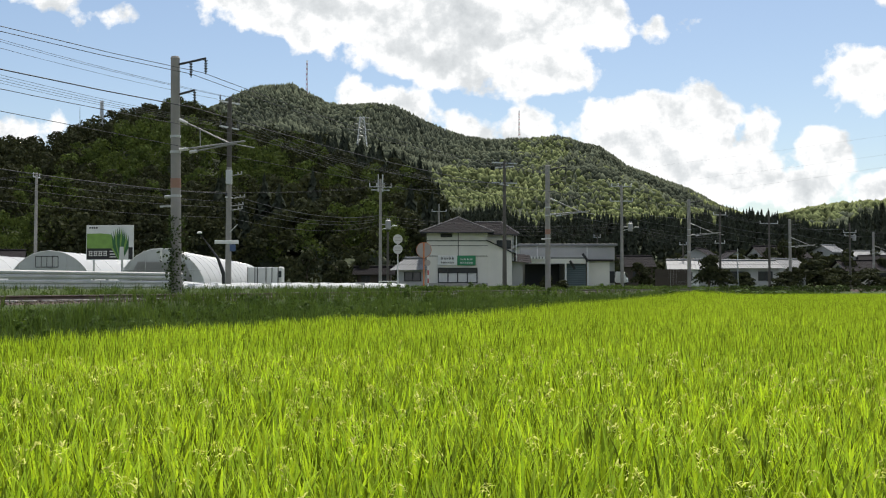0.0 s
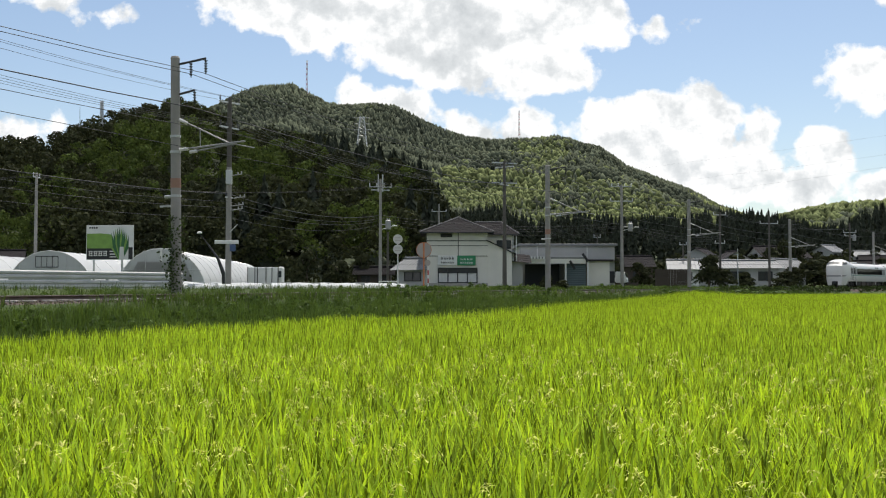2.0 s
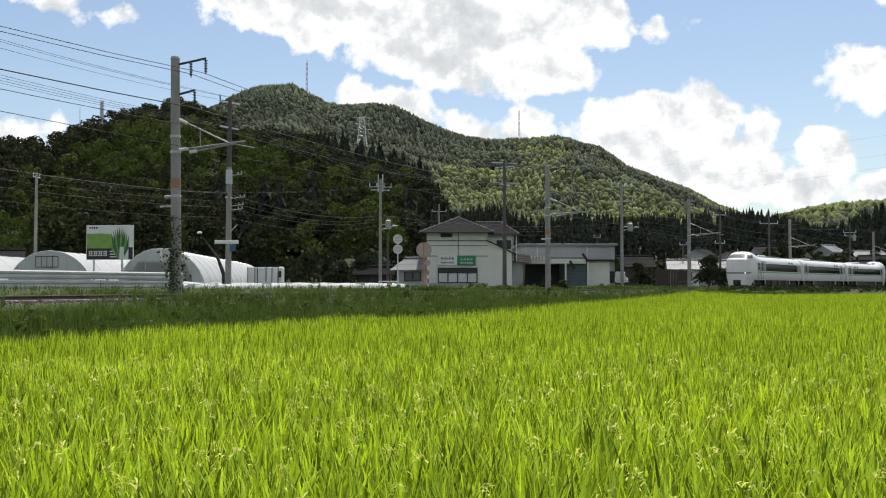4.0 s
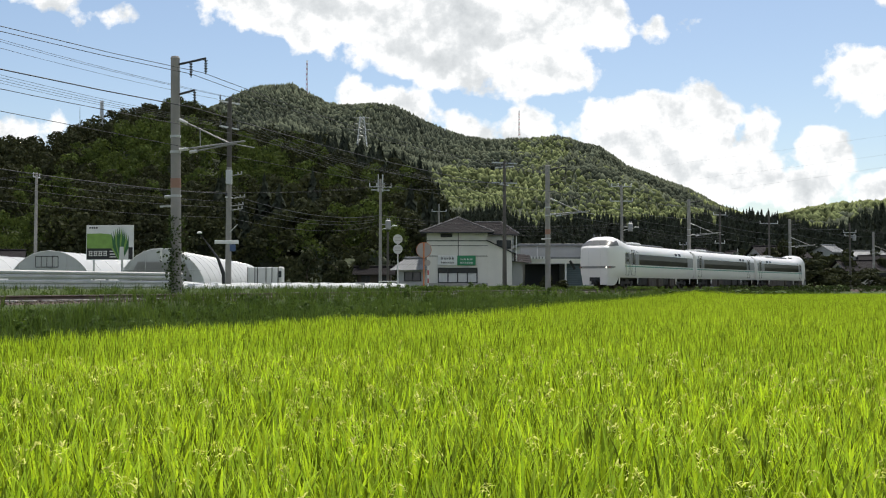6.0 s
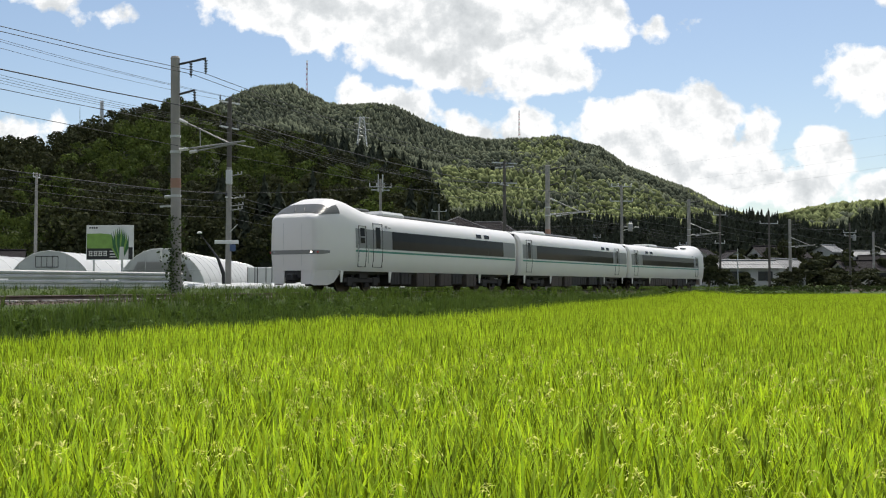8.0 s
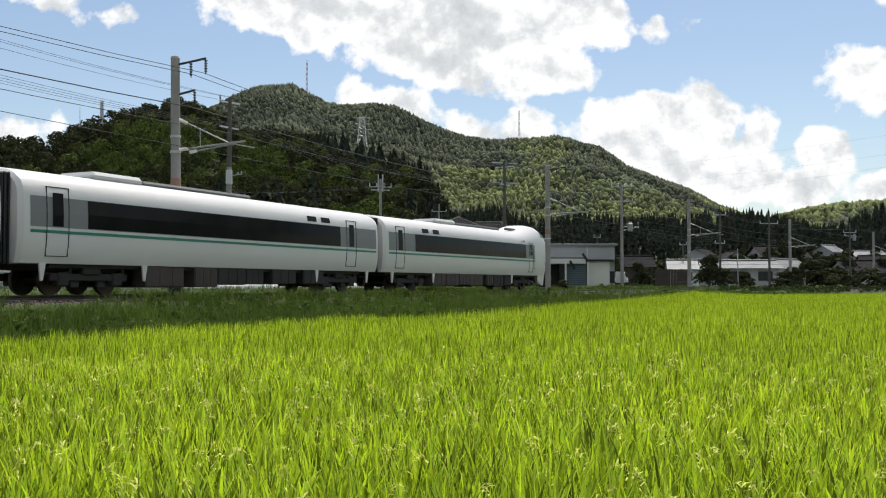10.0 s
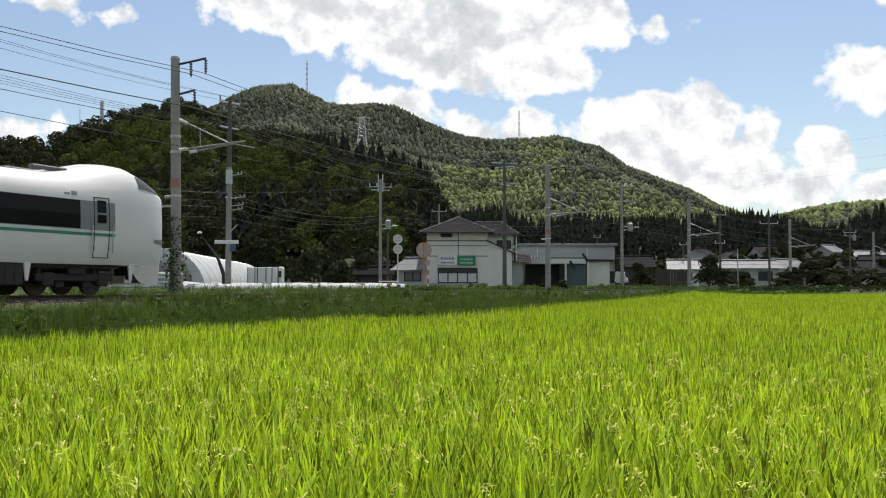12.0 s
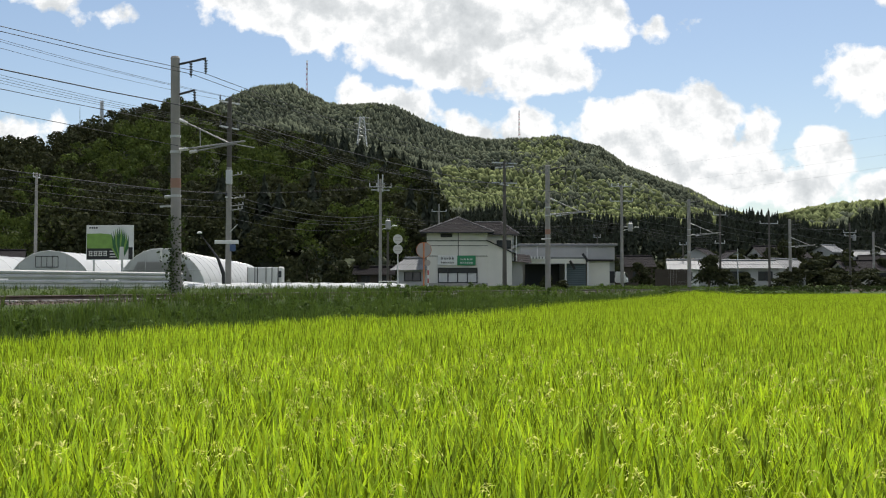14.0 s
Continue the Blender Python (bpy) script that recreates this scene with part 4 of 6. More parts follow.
            for i in range(len(prof) - 1):
                fs.append((2 * i, 2 * i + 1, 2 * i + 3, 2 * i + 2))
            k0 = len(vs)
            vs += [(x0 + 0.02, 0.42 * s, 0.92), (x0 + 0.02, 0.42 * s, 0.35)]
            fs.append((0, 1, k0 + 1, k0))
            bm = bm_from(vs, fs)
            bmesh.ops.solidify(bm, geom=bm.faces[:], thickness=0.04)
            part("skirt", bm, BODY, car, "white wrap-round skirt under the cab")
        bm = bm_new()
        box(bm, (x0 + 0.05, 0, 0.62), (0.6, 0.36, 0.3), bevel=0.05)
        box(bm, (x0 - 0.1, 0, 0.66), (0.3, 0.24, 0.24), bevel=0.05)
        rod(bm, (x0 - 0.1, -0.25, 0.42), (x0 - 0.1, 0.25, 0.42), 0.05)
        box(bm, (x0 + 0.3, 0, 0.75), (0.5, 0.84, 0.3))
        part("coupler", bm, DARK, car)
        # cab roof fairing
        for yy in (-0.55, 0.55):
            bm = bm_new()
            box(bm, (x0 + 4.3, yy, 3.66), (1.3, 0.22, 0.12), bevel=0.04)
            part("roof_fairing", bm, ROOFD, car)
    # gangway bellows
    ends = [x1] if end else [x0, x1]
    for e in ends:
        sgn = 1 if e > 0 else -1
        bm = bm_new()
        for i in range(4):
            box(bm, (e + sgn * (0.04 + 0.07 * i), 0, 2.1), (0.045, 2.1 - 0.06 * (i % 2), 2.5 - 0.06 * (i % 2)), bevel=0.02)
        part("gangway", bm, DARK, car, "dark folded gangway bellows")
    # roof units
    ra = {"lead": x0 + 5.9, "middle": x0 + 3.2, "tail": x0 + 5.2}[kind]
    bm = bm_new()
    ua, ub = (ra, ra + 2.2) if kind != "tail" else (ra + 6.6, ra + 8.8)
    box(bm, ((ua + ub) / 2, 0, 3.58), (ub - ua, 1.5, 0.30), bevel=0.12)
    part("roof_unit", bm, ROOFG, car, "pale grey roof unit")
    bm = bm_new()
    da, db = (ub + 0.05, ub + 5.8) if kind != "tail" else (ua - 5.8, ua - 0.05)
    box(bm, ((da + db) / 2, 0, 3.55), (db - da, 1.3, 0.20), bevel=0.08)
    for i in range(6):
        box(bm, (da + (db - da) * (i + 0.5) / 6, 0, 3.655), (0.7, 1.0, 0.03))
    part("roof_duct", bm, ROOFD, car, "dark grey roof equipment")
    # underfloor
    bx = (-6.75 if end else -6.9, 6.9)
    for b in bx:
        bogie(car, b)
    rng = random.Random(kind)
    xx = bx[0] + 2.1
    while xx < bx[1] - 2.4:
        w = rng.uniform(0.7, 1.9)
        hgt = rng.uniform(0.56, 0.68)
        mat = UBOX if rng.random() < 0.6 else UNDER
        for s in (-1, 1):
            bm = bm_new()
            box(bm, (xx + w / 2, 0.98 * s, 0.90 - hgt / 2), (w, 0.6, hgt), bevel=0.03)
            for i in range(3):
                box(bm, (xx + w * (i + 0.5) / 3, 1.285 * s, 0.90 - hgt / 2), (w / 3 - 0.06, 0.02, hgt - 0.1))
            part("equipment_box", bm, mat, car, "grimy brown underfloor equipment box")
        xx += w + rng.choice((0.04, 0.08, 0.12, 0.55))
    bm = bm_new()
    box(bm, ((x0 + x1) / 2 + 0.8 * end, 0, 0.87), (x1 - x0 - 2.5, 2.3, 0.16))
    # centre block added as a dark fill for the underfloor shade
    box(bm, ((bx[0] + bx[1]) / 2, 0, 0.64), (bx[1] - bx[0] - 4.6, 0.7, 0.44))
    part("floor_frame", bm, UNDER, car)
    for b in bx:
        for dx in (-2.0, 2.0):
            for s in (-1, 1):
                bm = bm_new()
                vs = [(b + dx - 0.12, 1.32 * s, 0.92), (b + dx + 0.12, 1.32 * s, 0.92), (b + dx + 0.04, 1.30 * s, 0.42), (b + dx - 0.04, 1.30 * s, 0.42)]
                q = [bm.verts.new(p) for p in vs]
                r = bmesh.ops.extrude_face_region(bm, geom=[bm.faces.new(q)])
                for v in [g for g in r["geom"] if isinstance(g, bmesh.types.BMVert)]:
                    v.co.y -= 0.05 * s
                part("step_bracket", bm, BODY, car)
    car.matrix_basis = at_pose
    return car


LEAD, MIDDLE, TAIL = (build_car(k, pose(0, 0, 0)) for k in ("lead", "middle", "tail"))


def train_s(t):
    """Metres along the track of the joint between the middle and the trailing car."""
    return 75.28 - 18.219 * (t - 8) + 0.1749 * (t - 8) ** 2


def train_rows(offset, turn):
    rows = []
    for k in range(29):
        t = k * 0.5
        s = train_s(t) + offset
        p = along(s)
        rows.append((t, pose(p.x, p.y, p.z, 0, 0, heading(s) + turn)))
    return rows


def motions():
    walk(LEAD, train_rows(-20.1 - 10.05, 0))
    walk(MIDDLE, train_rows(-10.05, 0))
    walk(TAIL, train_rows(10.05, 180))


# ---------------------------------------------------------------- poles and wires
FACE = HEAD - 90                   # a thing turned so has its x to the right and its y away from the camera


def insulator(bm, at, size=0.1, up=True):
    at = Vector(at)
    for k in range(3):
        z = (0.06 + k * 0.09) * (1 if up else -1)
        rod(bm, at + Vector((0, 0, z)), at + Vector((0, 0, z + 0.05)), size * 0.9, size * 0.55, 10)
    rod(bm, at, at + Vector((0, 0, 0.33 if up else -0.33)), size * 0.3, None, 8)


def catenary_pole(s, height=9.1, off=2.75, full=True, lean=0.0):
    """A concrete mast beside the track that holds the overhead line: local -y points to the track."""
    p = along(s, off)
    base = float(ground_z(p.x, p.y))
    t = thing("catenary_pole", (p.x, p.y, base), heading(s), "grey concrete overhead-line mast with steel arms beside the track", "utility pole", "masts along the track")
    t.matrix_basis = t.matrix_basis @ pose(0, 0, 0, 0, lean)
    h = height - base
    bm = bm_new()
    rod(bm, (0, 0, -0.3), (0, 0, h), 0.205, 0.170, 20)
    rod(bm, (0, 0, h - 0.02), (0, 0, h + 0.06), 0.185, 0.14, 20)
    part("mast", bm, POLE, t, "weathered concrete mast", smooth=False)
    for z in (3.9, 5.6, 6.2):
        bm = bm_new()
        rod(bm, (0, 0, z), (0, 0, z + 0.09), 0.210, 0.210, 20)
        box(bm, (0, -0.2, z + 0.045), (0.08, 0.08, 0.06))
        part("clamp", bm, GALV, t)
    if full:
        bm = bm_new()
        rod(bm, (0, 0, 4.25), (0, 0, 4.62), 0.198, 0.197, 20)
        part("marker_band", bm, RUST, t, "faded orange marking band")
    # top arms with hanging insulators
    for z, ln in ((h - 0.25, 1.25), (h - 1.42, 0.70)):
        bm = bm_new()
        a, b = Vector((0.05, -0.14, z)), Vector((0.12, -0.14 - ln, z + 0.12))
        rod(bm, a, b, 0.045)
        rod(bm, (0, 0, z), a, 0.06)
        arm = part("arm", bm, DARK, t, "dark steel side arm")
        for f in ((0.45, 1.0) if ln > 1 else (1.0,)):
            bm = bm_new()
            q = a.lerp(b, f)
            for k in range(5):
                rod(bm, q + Vector((0, 0, -0.08 - k * 0.1)), q + Vector((0, 0, -0.14 - k * 0.1)), 0.075, 0.03, 10)
            rod(bm, q, q + Vector((0, 0, -0.62)), 0.018)
            part("insulator", bm, DARK, arm, "dark string of disc insulators")
    # the hinged cantilever over the track
    bm = bm_new()
    rod(bm, (0, -0.2, 6.9), (0.0, -2.75, 5.75), 0.030)
    rod(bm, (0, -0.2, 5.72), (0.0, -3.3, 5.86), 0.034)
    rod(bm, (0, -0.7, 5.60), (0.0, -2.9, 5.80), 0.03)
    rod(bm, (0.1, -2.6, 5.82), (0.25, -3.55, 5.62), 0.022)
    rod(bm, (0, -1.2, 5.76), (0, -1.2, 6.46), 0.015)
    br = part("cantilever", bm, ARMG, t, "pale steel tube bracket over the track")
    for q, d in (((0, -0.22, 6.88), (0, -0.4, -0.18)), ((0, -0.22, 5.72), (0, -0.45, 0.02)), ((0, -0.72, 5.60), (0, -0.35, 0.03))):
        bm = bm_new()
        q, d = Vector(q), Vector(d)
        for k in range(5):
            rod(bm, q + d * (k / 5), q + d * ((k + 0.6) / 5), 0.07, 0.045, 10)
        part("insulator", bm, PORCELAIN, br, "white ribbed insulator")
    if full:
        bm = bm_new()
        box(bm, (-0.10, 0.36, 3.55), (0.10, 0.60, 0.07))
        box(bm, (-0.10, 0.30, 3.92), (0.14, 0.30, 0.12), bevel=0.03)
        part("signal_box", bm, GALV, t)
    return t


MASTS = [-8.0, 30.75, 69.3, 103.0, 139.5, 178.5, 215.0, 250.0]
for k, s in enumerate(MASTS):
    catenary_pole(s, full=k < 3, lean=-1.2 if k == 1 else 0.0)


def wire(name, pts, r=0.012, sag=0.0, n=8, label="thin black overhead wire", group="overhead wires"):
    """A hanging wire through the points, with that sag between each two."""
    cu = bpy.data.curves.new(name, "CURVE")
    cu.dimensions, cu.bevel_depth, cu.bevel_resolution, cu.resolution_u = "3D", r, 1, 1
    out = []
    for a, b in zip(pts, pts[1:]):
        a, b = Vector(a), Vector(b)
        for i in range(n):
            f = i / n
            q = a.lerp(b, f)
            q.z -= sag * 4 * f * (1 - f)
            out.append(q)
    out.append(Vector(pts[-1]))
    sp = cu.splines.new("POLY")
    sp.points.add(len(out) - 1)
    sp.points.foreach_set("co", [c for q in out for c in (*q, 1)])
    cu.materials.append(WIRE)
    return tagged(new(name, cu), label, "wire", group)


wire("contact_wire", [along(s, -0.1, 5.10) for s in MASTS], 0.010, 0.05, label="copper contact wire strung over the track")
wire("messenger_wire", [along(s, -0.1, 5.95) for s in MASTS], 0.011, 0.35, label="sagging wire that carries the contact wire")
wire("feeder_wire", [along(s, 1.55, 8.45) for s in MASTS], 0.012, 0.7, label="black feeder wire on the masts' upper arms")
wire("feeder_wire", [along(s, 2.10, 8.45) for s in MASTS], 0.012, 0.7, label="black feeder wire on the masts' upper arms")
wire("feeder_wire", [along(s, 2.05, 7.15) for s in MASTS], 0.020, 0.5, label="thick black cable on the masts' lower arms")
for k in range(len(MASTS) - 1):
    for f in (0.2, 0.4, 0.6, 0.8):
        s = MASTS[k] + (MASTS[k + 1] - MASTS[k]) * f
        top = 5.95 - 0.35 * 4 * f * (1 - f)
        wire("dropper", [along(s, -0.1, 5.10 - 0.05 * 4 * f * (1 - f)), along(s, -0.1, top)], 0.006, n=1, label="short upright wire between contact and carrier wires")


def crossarm(t, z, half, turn, n, size=0.07, y=0.0, mat=PORCELAIN):
    bm = bm_new()
    m = Matrix.Rotation(radians(turn), 4, "Z")
    box(bm, (0, y, z), (half * 2, 0.09, 0.09), m=m)
    arm = part("crossarm", bm, GALV, t)
    for k in range(n):
        bm = bm_new()
        x = -half + 0.06 + (half * 2 - 0.12) * k / max(1, n - 1)
        insulator(bm, m @ Vector((x, y, z + 0.045)), size)
        part("insulator", bm, mat, arm)


def utility_pole(side, depth, top, r=0.16, mat=POLE, arms=(), transformer=None, lamp=None, caps=PORCELAIN, label="grey concrete utility pole with crossarms and wires", base=None):
    p = spot(side, depth)
    z0 = float(ground_z(p.x, p.y)) if base is None else base
    t = thing("utility_pole", (p.x, p.y, z0), FACE, label, "utility pole", "utility poles")
    h = top - z0
    bm = bm_new()
    rod(bm, (0, 0, -0.3), (0, 0, h), r * 1.15, r * 0.75, 16)
    part("post", bm, mat, t)
    for z, half, turn, n in arms:
        crossarm(t, h - z, half, turn, n, mat=caps)
    if transformer:
        zt, x = transformer
        bm = bm_new()
        rod(bm, (x, 0, h - zt - 0.45), (x, 0, h - zt + 0.35), 0.26, 0.26, 16)
        rod(bm, (x, 0, h - zt + 0.35), (x, 0, h - zt + 0.45), 0.27, 0.14, 16)
        for k in (-0.1, 0.1):
            rod(bm, (x + k, 0, h - zt + 0.4), (x + k, 0, h - zt + 0.62), 0.04)
        rod(bm, (0, 0, h - zt), (x, 0, h - zt), 0.05)
        part("transformer", bm, ARMG, t, "grey round transformer can")
    if lamp:
        zl, x = lamp
        bm = bm_new()
        rod(bm, (0, 0, h - zl), (x, -0.2, h - zl + 0.35), 0.03)
        box(bm, (x, -0.2, h - zl + 0.38), (0.5, 0.16, 0.10), bevel=0.03)
        part("street_light", bm, WHITE, t)
    return t


# the pole by the road crossing, its plate and box
p404 = utility_pole(-12.67, 58, 11.4, 0.165, POLE, [(0.25, 0.75, 50, 3), (1.75, 0.80, 60, 4), (5.9, 0.35, 70, 2)], None, None, DARK, "dark-topped concrete utility pole carrying a white road plate")
h404 = 11.4 - p404.matrix_basis.translation.z
bm = bm_new()
rod(bm, (0, 0, h404 - 4.1), (0, 0, h404 + 0.02), 0.150, 0.128, 16)
part("upper_sleeve", bm, DARK_POLE, p404, "dark tarred upper section")
bm = bm_new()
box(bm, (-0.06, -0.24, 2.72), (1.42, 0.06, 0.22), bevel=0.02)
pl = part("direction_plate", bm, WHITE, p404, "long pale plate fixed across the pole")
bm = bm_new()
box(bm, (0.30, -0.22, 2.38), (0.34, 0.05, 0.40), bevel=0.02)
part("notice_plate", bm, BLUE, p404, "small blue plate")
bm = bm_new()
box(bm, (0.05, -0.22, 6.55), (0.36, 0.22, 0.85), bevel=0.03)
part("switch_box", bm, GALV, p404)
for z, x in ((6.75, 0.8), (5.4, 1.0), (4.95, 0.9), (4.7, 0.85)):
    bm = bm_new()
    rod(bm, (0, -0.1, z - 0.12), (x, -0.15, z), 0.03)
    rod(bm, (x * 0.95, -0.15, z), (x * 0.95, -0.15, z + 0.16), 0.05, 0.03, 8)
    rod(bm, (x * 0.7, -0.15, z - 0.03), (x * 0.7, -0.15, z + 0.12), 0.045, 0.03, 8)
    part("bracket", bm, ARMG, p404)
bm = bm_new()
rod(bm, (0.1, -0.15, 3.3), (0.55, -0.2, 3.75), 0.03)
part("strut", bm, GALV, p404)

utility_pole(-6.06, 95, 10.6, 0.15, POLE, [(0.75, 1.1, 10, 4), (1.05, 0.9, 10, 0)], (4.4, 0.75), (4.9, 1.4), PORCELAIN, "slim concrete utility pole with a transformer and double top")
bm = bm_new()
q = spot(-6.06, 95)
t = scene.objects["utility_pole.001"]
for x in (-0.22, 0.22):
    rod(bm, (x, 0, 9.2), (x, 0, 10.9), 0.05)
part("top_stub", bm, GALV, t)
utility_pole(-5.45, 97, 5.6, 0.13, DARK_POLE, [], label="short dark wooden pole beside a taller one")
utility_pole(5.39, 86, 11.2, 0.17, DARK_POLE, [(0.15, 1.2, 20, 5), (0.5, 1.0, -40, 4), (1.9, 1.15, 15, 5), (2.05, 0.8, 60, 3)], None, None, DARK, "dark tarred utility pole crowded with insulators")
utility_pole(18.95, 104, 11.0, 0.16, POLE, [(0.2, 1.1, 0, 4), (1.75, 1.2, 0, 3)], (4.5, 0.9), (4.9, 1.5), PORCELAIN, "concrete utility pole with a transformer by the warehouse")
utility_pole(-35.69, 86, 10.2, 0.14, POLE, [(0.4, 0.5, 80, 2)], label="plain tall concrete pole behind the greenhouses")
utility_pole(-0.64, 160, 13.6, 0.14, POLE, [(1.2, 1.2, 0, 3)], label="far utility pole behind the house", base=0.5)
utility_pole(35.27, 125, 9.7, 0.15, DARK_POLE, [(0.4, 0.9, 10, 3), (4.0, 0.7, 10, 2)], label="dark utility pole near the white-roofed house")
utility_pole(42.52, 128, 9.5, 0.15, DARK_POLE, [(1.1, 1.2, 0, 3)], label="dark utility pole near the white-roofed house")
utility_pole(62.16, 150, 9.8, 0.15, DARK_POLE, [(1.4, 1.0, 0, 3), (1.9, 0.8, 0, 2)], (2.2, 0.7), label="dark utility pole with a transformer among gardens")
utility_pole(33.0, 135, 6.2, 0.12, DARK_POLE, [(0.3, 0.5, 0, 2)], label="low dark pole by the village house")
utility_pole(22.0, 140, 7.5, 0.12, DARK_POLE, [(0.3, 0.5, 0, 2)], label="low dark pole by the village house")
utility_pole(36.6, 122, 4.9, 0.07, GALV, [], label="thin post with a dark round lamp")

# distribution wires along the road
L0 = (-19.6, 42.0)
L1, L2, L3, L4, L5 = (-12.67, 58.0), (-6.06, 95.0), (5.39, 86.0), (18.95, 104.0), (35.27, 125.0)
for o, z in ((-0.7, 11.45), (0.0, 11.55), (0.7, 11.45)):
    wire("power_line", [spot(-26.5 + o, 27, z), spot(L1[0] + o, L1[1], z - 0.1)], 0.009, 0.5, 14)
    wire("power_line", [spot(L1[0] + o, L1[1], z - 0.1), spot(L2[0] + o, L2[1], 10.2)], 0.010, 0.8)
for o, z in ((-0.75, 9.75), (-0.25, 9.75), (0.25, 9.75), (0.75, 9.75)):
    wire("power_line", [spot(-26.5 + o, 27, z + 0.2), spot(L1[0] + o, L1[1], z)], 0.009, 0.5, 14)
    wire("power_line", [spot(L1[0] + o, L1[1], z), spot(L3[0] + o, L3[1], 9.3)], 0.010, 0.9)
for z, dz in ((5.7, 0.0), (5.25, -0.3), (4.9, -0.5), (4.3, -0.9)):
    wire("telephone_cable", [spot(-26.5, 27, z + 0.6), spot(L1[0], L1[1], z)], 0.022 if z > 5.6 else 0.013, 0.6, 14, "sagging black telephone cable between utility poles")
    wire("telephone_cable", [spot(L1[0], L1[1], z), spot(L2[0], L2[1], 7.1 + dz), spot(L4[0], L4[1], 6.9 + dz), spot(L5[0], L5[1], 6.6 + dz)], 0.020 if z > 5.6 else 0.013, 0.7, 10, "sagging black telephone cable between utility poles")
for o in (-1.0, 0.0, 1.0):
    wire("power_line", [spot(L3[0] + o, L3[1], 11.3), spot(L4[0] + o, L4[1], 10.8), spot(L5[0] + o, L5[1], 9.4), spot(62.16 + o, 150, 9.0), spot(120 + o, 190, 9.0)], 0.011, 0.8)
    wire("power_line", [spot(L2[0] + o, L2[1], 9.9), spot(L3[0] + o, L3[1], 9.4)], 0.010, 0.5)
    wire("power_line", [spot(-35.69 + o, 86, 9.9), spot(L2[0] + o, L2[1], 9.9)], 0.009, 1.0)
    wire("power_line", [spot(-70 + o, 80, 9.9), spot(-35.69 + o, 86, 9.9)], 0.009, 0.8)
# a high transmission line that crosses the valley's end
for ua, va, ub, vb in ((0.2315, 0.124, 0.4525, 0.1536), (0.2821, 0.1124, 0.4521, 0.1339), (0.2803, 0.0974, 0.4519, 0.1211)):
    far_end, near_end = spot(ua * 760, 760, va * 760 + 0.28), spot(ub * 420, 420, vb * 420 + 0.28)
    wire("transmission_line", [far_end - (near_end - far_end) * 0.3, far_end, near_end, near_end + (near_end - far_end) * 0.4], 0.024, 0.5, label="thin high-voltage line high over the valley")
wire("service_wire", [spot(L3[0], L3[1], 7.5), spot(18, 108, 4.9)], 0.012, 0.5)
wire("service_wire", [spot(L3[0], L3[1], 6.8), spot(18, 108, 4.4)], 0.012, 0.5)


